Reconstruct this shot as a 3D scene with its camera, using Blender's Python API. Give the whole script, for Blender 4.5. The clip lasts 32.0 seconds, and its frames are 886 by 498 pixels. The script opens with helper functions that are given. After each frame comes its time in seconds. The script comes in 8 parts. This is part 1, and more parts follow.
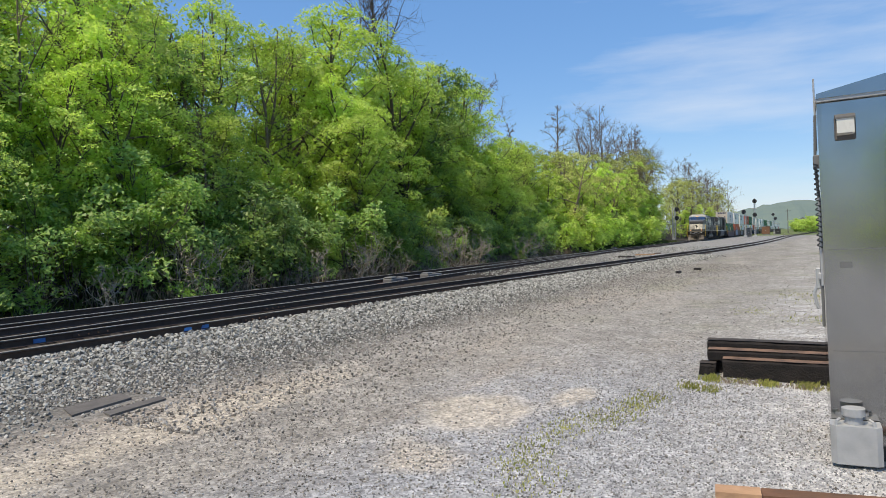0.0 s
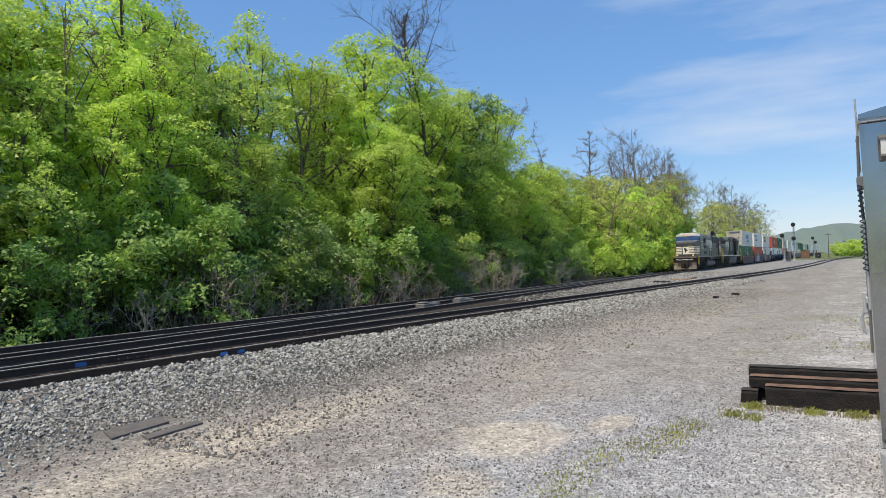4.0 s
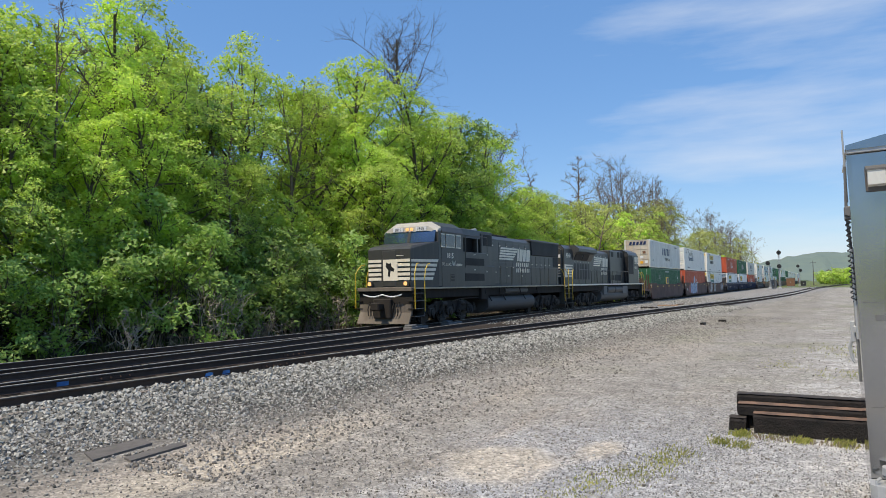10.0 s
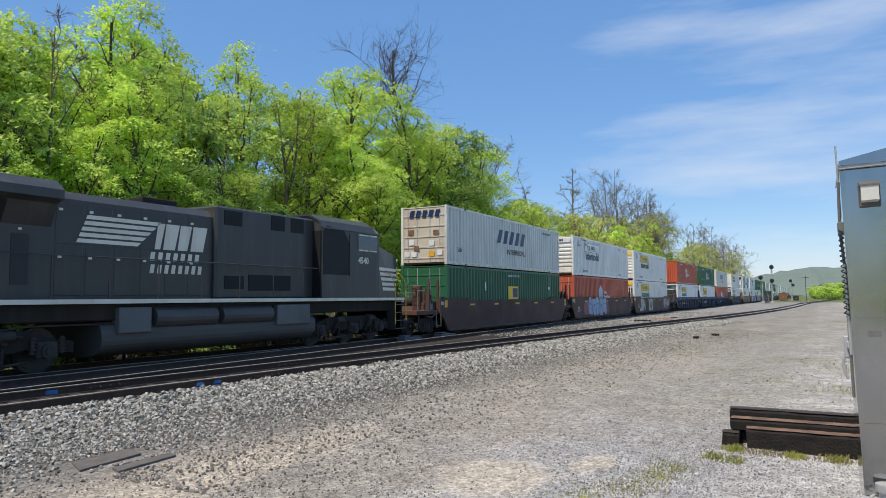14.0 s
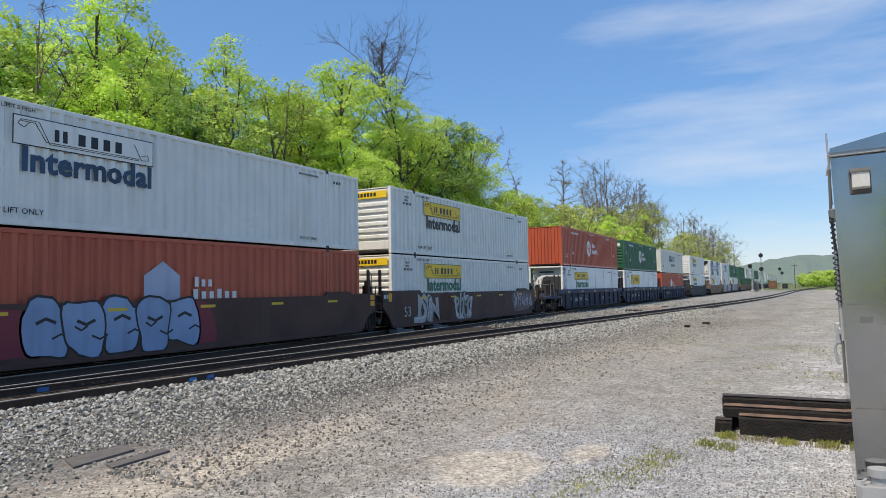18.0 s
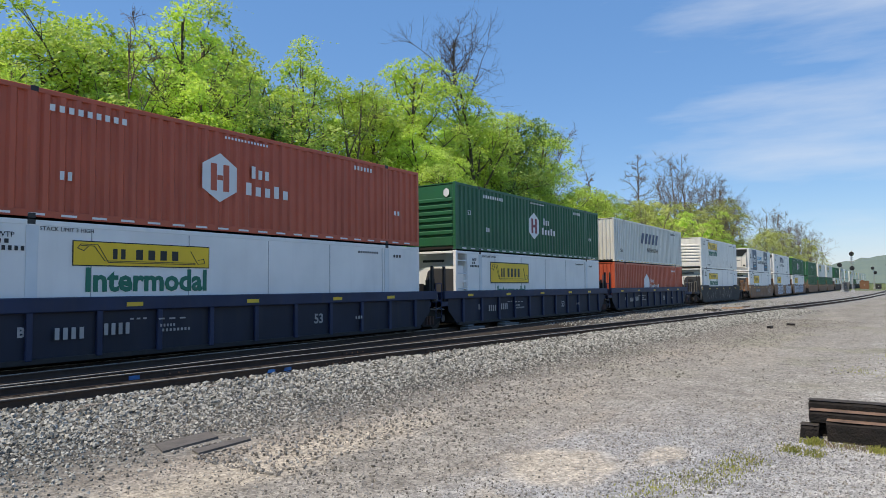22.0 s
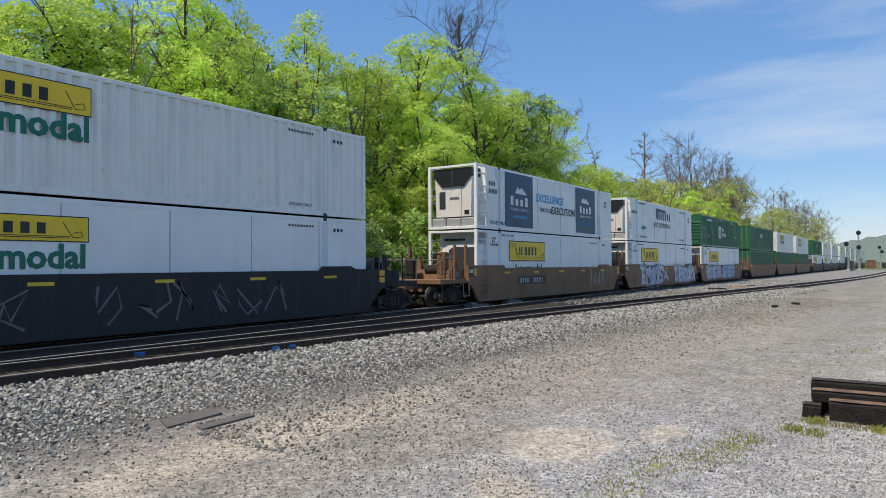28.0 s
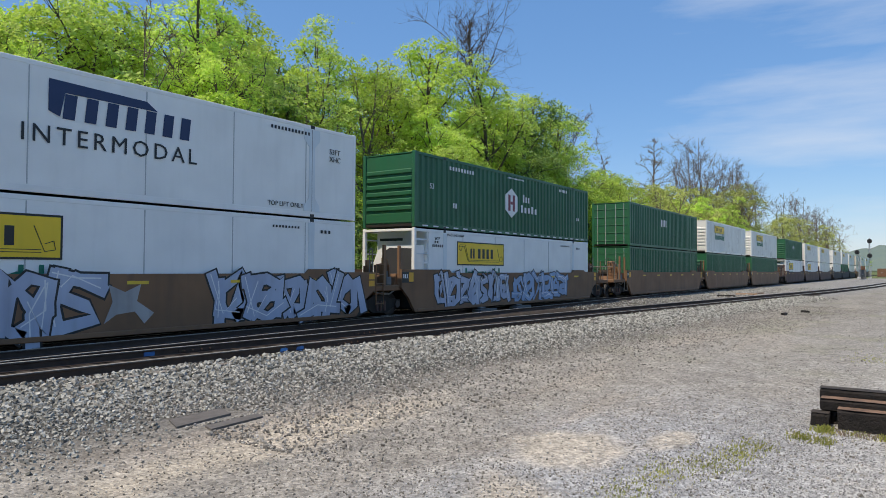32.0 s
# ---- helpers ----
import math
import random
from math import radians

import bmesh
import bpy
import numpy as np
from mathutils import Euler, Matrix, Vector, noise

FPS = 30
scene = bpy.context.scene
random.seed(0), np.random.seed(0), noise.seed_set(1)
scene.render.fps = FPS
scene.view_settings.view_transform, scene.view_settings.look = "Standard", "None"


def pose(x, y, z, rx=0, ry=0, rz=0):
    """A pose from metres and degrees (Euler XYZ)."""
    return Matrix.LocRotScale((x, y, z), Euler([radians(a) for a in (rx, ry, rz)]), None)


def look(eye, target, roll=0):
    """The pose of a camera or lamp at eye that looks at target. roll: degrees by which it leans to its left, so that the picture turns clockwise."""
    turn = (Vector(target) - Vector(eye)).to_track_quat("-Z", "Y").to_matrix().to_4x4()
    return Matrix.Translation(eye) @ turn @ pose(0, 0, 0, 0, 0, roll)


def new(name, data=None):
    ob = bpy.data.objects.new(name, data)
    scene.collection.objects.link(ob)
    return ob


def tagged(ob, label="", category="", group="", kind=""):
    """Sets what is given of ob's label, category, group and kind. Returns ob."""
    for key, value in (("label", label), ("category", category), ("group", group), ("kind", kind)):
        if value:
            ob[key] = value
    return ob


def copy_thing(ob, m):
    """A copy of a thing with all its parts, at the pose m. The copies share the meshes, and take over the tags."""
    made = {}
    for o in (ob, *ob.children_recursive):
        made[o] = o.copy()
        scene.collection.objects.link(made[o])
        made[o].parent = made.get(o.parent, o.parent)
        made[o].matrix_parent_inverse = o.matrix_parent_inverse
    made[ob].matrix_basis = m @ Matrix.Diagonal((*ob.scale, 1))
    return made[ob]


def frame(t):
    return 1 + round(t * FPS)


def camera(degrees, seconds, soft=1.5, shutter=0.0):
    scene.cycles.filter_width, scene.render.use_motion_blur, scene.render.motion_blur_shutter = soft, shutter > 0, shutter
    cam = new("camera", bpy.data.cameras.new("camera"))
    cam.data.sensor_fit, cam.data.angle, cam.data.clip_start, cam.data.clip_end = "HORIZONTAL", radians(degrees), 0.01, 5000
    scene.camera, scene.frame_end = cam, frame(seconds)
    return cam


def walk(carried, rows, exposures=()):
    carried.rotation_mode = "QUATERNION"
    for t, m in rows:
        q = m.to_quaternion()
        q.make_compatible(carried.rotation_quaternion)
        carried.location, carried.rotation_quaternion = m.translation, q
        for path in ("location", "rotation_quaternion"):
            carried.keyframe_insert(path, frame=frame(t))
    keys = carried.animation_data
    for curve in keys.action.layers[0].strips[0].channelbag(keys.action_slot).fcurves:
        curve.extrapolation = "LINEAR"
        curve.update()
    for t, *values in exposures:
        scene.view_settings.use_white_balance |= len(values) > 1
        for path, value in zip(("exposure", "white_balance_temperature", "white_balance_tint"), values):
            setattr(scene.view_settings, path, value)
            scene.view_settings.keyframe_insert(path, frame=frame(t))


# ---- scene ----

# camera: hand-held beside the yard, panning a little; rail heads lie at z = 0
cam = camera(66.04, 32.0, soft=0.6)
walk(cam, [
    (0, pose(0.018, -0.055, 1.695, 89.066, 1.594, -62.301)),
    (0.5, pose(0.013, -0.028, 1.686, 88.697, 0.473, -62.586)),
    (1, pose(0.020, -0.035, 1.685, 88.417, 1.777, -61.728)),
    (1.5, pose(0.029, -0.028, 1.682, 88.268, 2.025, -61.003)),
    (2, pose(0.055, -0.035, 1.683, 87.917, 2.002, -60.766)),
    (2.5, pose(0.031, -0.033, 1.683, 89.172, 2.048, -60.232)),
    (3, pose(0.007, -0.027, 1.685, 89.770, 3.641, -62.039)),
    (3.5, pose(0.004, -0.030, 1.686, 91.155, 2.032, -59.597)),
    (5.5, pose(0.005, -0.016, 1.693, 91.678, 0.945, -60.454)),
    (6, pose(0.009, -0.007, 1.693, 91.856, 1.093, -60.468)),
    (6.5, pose(0.004, -0.010, 1.692, 92.154, 1.152, -60.504)),
    (7, pose(0.000, -0.010, 1.694, 92.375, 0.992, -60.616)),
    (7.5, pose(-0.011, -0.016, 1.696, 92.598, 1.093, -60.672)),
    (8, pose(-0.009, -0.017, 1.693, 92.710, 1.097, -60.589)),
    (8.5, pose(-0.016, -0.015, 1.695, 92.890, 1.223, -60.567)),
    (9, pose(-0.015, -0.014, 1.692, 93.005, 1.296, -60.644)),
    (9.5, pose(-0.005, -0.008, 1.688, 93.124, 1.113, -60.524)),
    (10, pose(-0.004, -0.005, 1.692, 93.149, 0.938, -60.642)),
    (10.5, pose(-0.005, -0.005, 1.690, 93.244, 1.006, -60.716)),
    (11, pose(0.001, -0.006, 1.689, 93.340, 0.879, -60.694)),
    (11.5, pose(0.007, -0.005, 1.690, 93.466, 0.900, -60.732)),
    (12, pose(0.008, -0.008, 1.698, 93.617, 0.711, -60.824)),
    (12.5, pose(-0.004, -0.005, 1.695, 93.801, 0.385, -60.985)),
    (13, pose(-0.004, -0.006, 1.691, 93.975, 0.417, -61.087)),
    (13.5, pose(0.013, -0.003, 1.693, 94.022, 0.398, -61.124)),
    (14, pose(0.015, 0.003, 1.694, 94.080, 0.380, -61.167)),
    (14.5, pose(0.007, 0.005, 1.690, 94.161, 0.500, -61.242)),
    (16.5, pose(-0.001, 0.000, 1.688, 93.992, 1.002, -61.338)),
    (17, pose(0.029, 0.009, 1.687, 93.769, 1.311, -61.301)),
    (17.5, pose(0.005, 0.018, 1.687, 93.379, 0.741, -61.862)),
    (18, pose(0.018, 0.027, 1.689, 93.410, 1.075, -61.871)),
    (18.5, pose(0.008, 0.036, 1.689, 93.405, 1.100, -62.043)),
    (19, pose(0.005, 0.036, 1.690, 93.517, 0.530, -62.057)),
    (19.5, pose(0.004, 0.030, 1.693, 93.528, 0.536, -60.725)),
    (20, pose(-0.015, 0.022, 1.689, 93.715, 0.692, -57.414)),
    (20.5, pose(-0.023, 0.011, 1.693, 93.663, 0.589, -56.243)),
    (21, pose(-0.033, 0.008, 1.692, 93.285, 0.331, -56.133)),
    (21.5, pose(-0.018, 0.023, 1.687, 93.255, 0.395, -56.090)),
    (22, pose(-0.016, 0.029, 1.685, 93.242, 0.553, -55.949)),
    (22.5, pose(-0.033, 0.020, 1.691, 93.198, 0.297, -55.663)),
    (23, pose(-0.054, 0.012, 1.692, 91.784, 0.593, -56.155)),
    (23.5, pose(-0.038, 0.017, 1.694, 90.783, 0.450, -56.649)),
    (24, pose(-0.022, 0.025, 1.692, 90.803, 0.828, -56.714)),
    (24.5, pose(-0.027, 0.026, 1.691, 90.794, 0.712, -57.445)),
    (25, pose(-0.019, 0.014, 1.689, 90.578, 0.528, -58.462)),
    (25.5, pose(0.012, 0.013, 1.693, 90.355, 1.048, -58.903)),
    (27.5, pose(0.043, 0.035, 1.698, 91.294, 0.127, -55.956)),
    (28, pose(0.024, 0.023, 1.693, 91.366, 0.352, -55.529)),
    (28.5, pose(0.015, 0.026, 1.694, 91.306, -0.016, -54.910)),
    (29, pose(0.017, 0.020, 1.687, 91.302, -0.150, -54.348)),
    (29.5, pose(0.017, 0.031, 1.691, 91.317, -0.131, -54.136)),
    (30, pose(0.006, 0.023, 1.690, 91.389, -0.197, -53.868)),
    (30.5, pose(-0.011, 0.013, 1.693, 91.407, -0.290, -53.945)),
    (31, pose(-0.002, 0.025, 1.692, 91.452, -0.456, -54.027)),
    (31.5, pose(-0.010, 0.019, 1.692, 91.580, -0.440, -54.276)),
    (32, pose(-0.013, 0.010, 1.691, 91.707, -0.256, -54.871)),
], [(0, 0.0), (16, 0.0), (20, -0.03), (28, -0.08), (32, -0.08)])

# world: clear spring sky with thin cloud down the line, sun high along the tracks
SUN_EL, SUN_AZ = radians(62), (-0.947, 0.321)
world = bpy.data.worlds.new("sky")
scene.world = world
world.use_nodes = True
wn, wl = world.node_tree.nodes, world.node_tree.links
wn.clear()
sky = wn.new("ShaderNodeTexSky")
sky.sky_type, sky.sun_disc, sky.sun_elevation = "NISHITA", False, SUN_EL
sky.sun_rotation = math.atan2(SUN_AZ[0], SUN_AZ[1])
sky.air_density, sky.dust_density, sky.ozone_density = 1.0, 0.2, 1.6
wtc = wn.new("ShaderNodeTexCoord")
wmap = wn.new("ShaderNodeMapping")
wmap.inputs["Scale"].default_value = (1.5, 1.5, 9.0)
wmap.inputs["Rotation"].default_value = (0.12, 0.0, 0.5)
wnoise = wn.new("ShaderNodeTexNoise")
wnoise.inputs["Scale"].default_value, wnoise.inputs["Detail"].default_value = 1.7, 9
wnoise.inputs["Roughness"].default_value = 0.55
wramp = wn.new("ShaderNodeValToRGB")
wramp.color_ramp.elements[0].position, wramp.color_ramp.elements[1].position = 0.47, 0.78
wramp.color_ramp.elements[0].color, wramp.color_ramp.elements[1].color = (0, 0, 0, 1), (0.55, 0.55, 0.55, 1)
wmix = wn.new("ShaderNodeMix")
wmix.data_type = "RGBA"
wmix.inputs["B"].default_value = (4.6, 5.1, 5.9, 1)
wbg = wn.new("ShaderNodeBackground")
wbg.inputs["Strength"].default_value = 0.165
wout = wn.new("ShaderNodeOutputWorld")
wl.new(wtc.outputs["Generated"], wmap.inputs["Vector"])
wl.new(wmap.outputs[0], wnoise.inputs["Vector"])
# the thin cloud lies low down the line, the rest of the sky is clear
wdot = wn.new("ShaderNodeVectorMath")
wdot.operation = "DOT_PRODUCT"
wdot.inputs[1].default_value = Vector((0.98, -0.10, 0.13)).normalized()
wl.new(wtc.outputs["Generated"], wdot.inputs[0])
wnear = wn.new("ShaderNodeMapRange")
for key, v in zip(("From Min", "From Max", "To Min", "To Max"), (0.80, 0.985, -0.22, 0.07)):
    wnear.inputs[key].default_value = v
wl.new(wdot.outputs["Value"], wnear.inputs["Value"])
wsum = wn.new("ShaderNodeMath")
wl.new(wnoise.outputs["Fac"], wsum.inputs[0])
wl.new(wnear.outputs[0], wsum.inputs[1])
wl.new(wsum.outputs[0], wramp.inputs[0])
wl.new(wramp.outputs[0], wmix.inputs["Factor"])
wsat = wn.new("ShaderNodeHueSaturation")
wsat.inputs["Saturation"].default_value = 1.2
wl.new(sky.outputs[0], wsat.inputs["Color"])
wflat = wn.new("ShaderNodeMix")
wflat.data_type = "RGBA"
wflat.inputs["Factor"].default_value = 0.5
wflat.inputs["B"].default_value = (0.92, 2.18, 4.95, 1)
wl.new(wsat.outputs[0], wflat.inputs["A"])
wl.new(wflat.outputs["Result"], wmix.inputs["A"])
wl.new(wmix.outputs["Result"], wbg.inputs[0])
wl.new(wbg.outputs[0], wout.inputs[0])
sun = new("sun", bpy.data.lights.new("sun", "SUN"))
sun.data.energy, sun.data.angle, sun.data.color = 4.45, radians(0.53), (1.0, 0.905, 0.755)
sun_dir = Vector((SUN_AZ[0] * math.cos(SUN_EL), SUN_AZ[1] * math.cos(SUN_EL), math.sin(SUN_EL)))
sun.matrix_world = look(sun_dir * 50, (0, 0, 0))
scene.view_settings.use_white_balance = True
scene.view_settings.white_balance_temperature, scene.view_settings.white_balance_tint = 6850, 10


# ---- building helpers ----
class Geo:
    """Collects boxes, tubes and plates into one mesh."""

    def __init__(self):
        self.v, self.f = [], []

    def add(self, vs, fs):
        n = len(self.v)
        self.v += [tuple(p) for p in vs]
        self.f += [tuple(i + n for i in q) for q in fs]
        return self

    def box(self, x0, x1, y0, y1, z0, z1, b=0.0):
        x0, x1, y0, y1, z0, z1 = min(x0, x1), max(x0, x1), min(y0, y1), max(y0, y1), min(z0, z1), max(z0, z1)
        if b <= 0:
            vs = [(x, y, z) for x in (x0, x1) for y in (y0, y1) for z in (z0, z1)]
            return self.add(vs, [(0, 1, 3, 2), (4, 6, 7, 5), (0, 4, 5, 1), (2, 3, 7, 6), (0, 2, 6, 4), (1, 5, 7, 3)])
        b = min(b, (x1 - x0) * 0.45, (y1 - y0) * 0.45, (z1 - z0) * 0.45)
        vs, ids = [], {}
        for i, (x, dx) in enumerate(((x0, b), (x1, -b))):
            for j, (y, dy) in enumerate(((y0, b), (y1, -b))):
                for k, (z, dz) in enumerate(((z0, b), (z1, -b))):
                    for a in range(3):
                        ids[i, j, k, a] = len(vs)
                        vs.append((x if a == 0 else x + dx, y if a == 1 else y + dy, z if a == 2 else z + dz))
        fs = []
        for s in (0, 1):
            fs.append([ids[s, 0, 0, 0], ids[s, 0, 1, 0], ids[s, 1, 1, 0], ids[s, 1, 0, 0]][:: 1 if s == 0 else -1])
            fs.append([ids[0, s, 0, 1], ids[1, s, 0, 1], ids[1, s, 1, 1], ids[0, s, 1, 1]][:: 1 if s == 0 else -1])
            fs.append([ids[0, 0, s, 2], ids[0, 1, s, 2], ids[1, 1, s, 2], ids[1, 0, s, 2]][:: 1 if s == 0 else -1])
        for s in (0, 1):
            for r in (0, 1):
                fs.append([ids[0, s, r, 1], ids[1, s, r, 1], ids[1, s, r, 2], ids[0, s, r, 2]][:: 1 if s == r else -1])
                fs.append([ids[s, 0, r, 2], ids[s, 1, r, 2], ids[s, 1, r, 0], ids[s, 0, r, 0]][:: 1 if s == r else -1])
                fs.append([ids[s, r, 0, 0], ids[s, r, 1, 0], ids[s, r, 1, 1], ids[s, r, 0, 1]][:: 1 if s == r else -1])
        for i in (0, 1):
            for j in (0, 1):
                for k in (0, 1):
                    fs.append([ids[i, j, k, a] for a in range(3)][:: 1 if (i + j + k) % 2 == 0 else -1])
        return self.add(vs, fs)

    def tube(self, p, q, r, r2=None, n=8, caps=True):
        p, q = Vector(p), Vector(q)
        r2 = r if r2 is None else r2
        d = (q - p).normalized()
        a = d.orthogonal().normalized()
        b = d.cross(a)
        vs = []
        for c, rr in ((p, r), (q, r2)):
            for i in range(n):
                w = 2 * math.pi * i / n
                vs.append(c + (a * math.cos(w) + b * math.sin(w)) * rr)
        fs = [(i, (i + 1) % n, n + (i + 1) % n, n + i) for i in range(n)]
        if caps:
            fs += [tuple(range(n - 1, -1, -1)), tuple(range(n, 2 * n))]
        return self.add(vs, fs)

    def path(self, pts, r, n=6):
        for p, q in zip(pts, pts[1:]):
            self.tube(p, q, r, n=n)
        return self

    def prism(self, outline, y0, y1, axis="y"):
        """An outline in two axes, drawn out along the third."""
        n = len(outline)
        place = {"y": lambda a, b, c: (a, c, b), "x": lambda a, b, c: (c, a, b), "z": lambda a, b, c: (a, b, c)}[axis]
        vs = [place(a, b, y0) for a, b in outline] + [place(a, b, y1) for a, b in outline]
        fs = [tuple(range(n)), tuple(range(2 * n - 1, n - 1, -1))] + [(i, n + i, n + (i + 1) % n, (i + 1) % n) for i in range(n)]
        return self.add(vs, fs)

    def mesh(self, name):
        me = bpy.data.meshes.new(name)
        me.from_pydata(self.v, [], self.f)
        bm = bmesh.new()
        bm.from_mesh(me)
        bmesh.ops.recalc_face_normals(bm, faces=bm.faces)
        bm.to_mesh(me)
        bm.free()
        return me


def part(name, geo, material, parent=None, label="", at=None, smooth=False):
    """One mesh object, under its thing if one is given."""
    me = geo if isinstance(geo, bpy.types.Mesh) else geo.mesh(name)
    if material and not me.materials:
        me.materials.append(material)
    if smooth:
        me.polygons.foreach_set("use_smooth", [True] * len(me.polygons))
    ob = new(name, me)
    if parent:
        ob.parent = parent
    if at:
        ob.location = at
    if label:
        ob["label"] = label
    return ob


def thing(name, label, category, group="", kind="", at=(0, 0, 0), data=None):
    ob = new(name, data)
    if data is None:
        ob.empty_display_size = 0.2
    ob.location = at
    return tagged(ob, label, category, group, kind)


LETTERS = {}


def lettering(text, size, material, parent, at, rz=0.0, rx=90.0, align="LEFT", shear=0.0, name="lettering", bold=0.0, space=1.0):
    """Words in the built-in font as a thin mesh that stands upright."""
    key = (text, round(size, 3), align, shear, bold, space)
    if key not in LETTERS:
        cu = bpy.data.curves.new("words", "FONT")
        cu.body, cu.size, cu.align_x, cu.shear, cu.extrude, cu.offset = text, size, align, shear, 0.003, bold
        cu.resolution_u, cu.space_character = 2, space
        tmp = new("words", cu)
        bpy.context.view_layer.update()
        LETTERS[key] = bpy.data.meshes.new_from_object(tmp.evaluated_get(bpy.context.evaluated_depsgraph_get()))
        bpy.data.objects.remove(tmp)
    me = LETTERS[key]
    if me.materials and me.materials[0] != material:
        me = me.copy()
        me.materials.clear()
    if not me.materials:
        me.materials.append(material)
    ob = new(name, me)
    ob.parent = parent
    ob.matrix_basis = pose(*at, rx, 0, rz)
    return ob


# ---- materials ----
def mat(name, c1, c2=None, scale=3.0, rough=0.6, bump=0.0, metal=0.0, bscale=None, spread=0.0, streak=0.0, dirt=(0.06, 0.05, 0.04), dirty=0.0, spec=0.5):
    """Paint, metal, wood or stone: two colours mixed by noise, larger stains, streaks that run down, fine relief."""
    m = bpy.data.materials.new(name)
    m.use_nodes = True
    n, l = m.node_tree.nodes, m.node_tree.links
    p = n["Principled BSDF"]
    p.inputs["Roughness"].default_value, p.inputs["Metallic"].default_value = rough, metal
    p.inputs["Specular IOR Level"].default_value = spec
    c2 = c2 or tuple(c * 0.8 for c in c1)
    tc = n.new("ShaderNodeTexCoord")
    info = n.new("ShaderNodeObjectInfo")
    shift = n.new("ShaderNodeVectorMath")
    shift.operation = "MULTIPLY_ADD"
    shift.inputs[1].default_value = (31.0, 17.0, 9.0)
    l.new(info.outputs["Random"], shift.inputs[0])
    l.new(tc.outputs["Object"], shift.inputs[2])
    fine = n.new("ShaderNodeTexNoise")
    fine.inputs["Scale"].default_value, fine.inputs["Detail"].default_value = scale, 6
    l.new(shift.outputs[0], fine.inputs["Vector"])
    ramp = n.new("ShaderNodeMapRange")
    ramp.inputs["From Min"].default_value, ramp.inputs["From Max"].default_value = 0.3, 0.7
    l.new(fine.outputs["Fac"], ramp.inputs["Value"])
    mix = n.new("ShaderNodeMix")
    mix.data_type = "RGBA"
    mix.inputs["A"].default_value, mix.inputs["B"].default_value = (*c1, 1), (*c2, 1)
    l.new(ramp.outputs[0], mix.inputs["Factor"])
    colour = mix.outputs["Result"]
    if dirty or streak:
        mp = n.new("ShaderNodeMapping")
        mp.inputs["Scale"].default_value = (2.2, 2.2, 0.22) if streak else (0.7, 0.7, 0.7)
        l.new(shift.outputs[0], mp.inputs["Vector"])
        st = n.new("ShaderNodeTexNoise")
        st.inputs["Scale"].default_value, st.inputs["Detail"].default_value = 1.6, 7
        l.new(mp.outputs[0], st.inputs["Vector"])
        sr = n.new("ShaderNodeMapRange")
        sr.inputs["From Min"].default_value, sr.inputs["From Max"].default_value = 0.5, 0.85
        sr.inputs["To Max"].default_value = max(dirty, streak)
        l.new(st.outputs["Fac"], sr.inputs["Value"])
        mx = n.new("ShaderNodeMix")
        mx.data_type = "RGBA"
        mx.inputs["B"].default_value = (*dirt, 1)
        l.new(sr.outputs[0], mx.inputs["Factor"])
        l.new(colour, mx.inputs["A"])
        colour = mx.outputs["Result"]
    if spread:
        hsv = n.new("ShaderNodeHueSaturation")
        mr = n.new("ShaderNodeMapRange")
        mr.inputs["To Min"].default_value, mr.inputs["To Max"].default_value = 1 - spread, 1 + spread
        l.new(info.outputs["Random"], mr.inputs["Value"])
        l.new(mr.outputs[0], hsv.inputs["Value"])
        l.new(colour, hsv.inputs["Color"])
        colour = hsv.outputs[0]
    l.new(colour, p.inputs["Base Color"])
    rr = n.new("ShaderNodeMapRange")
    rr.inputs["To Min"].default_value, rr.inputs["To Max"].default_value = max(0, rough - 0.12), min(1, rough + 0.12)
    l.new(fine.outputs["Fac"], rr.inputs["Value"])
    l.new(rr.outputs[0], p.inputs["Roughness"])
    if bump:
        bn = n.new("ShaderNodeTexNoise")
        bn.inputs["Scale"].default_value, bn.inputs["Detail"].default_value = bscale or scale * 6, 5
        l.new(shift.outputs[0], bn.inputs["Vector"])
        bp = n.new("ShaderNodeBump")
        bp.inputs["Strength"].default_value, bp.inputs["Distance"].default_value = min(1, bump), 0.02
        l.new(bn.outputs["Fac"], bp.inputs["Height"])
        l.new(bp.outputs[0], p.inputs["Normal"])
    return m


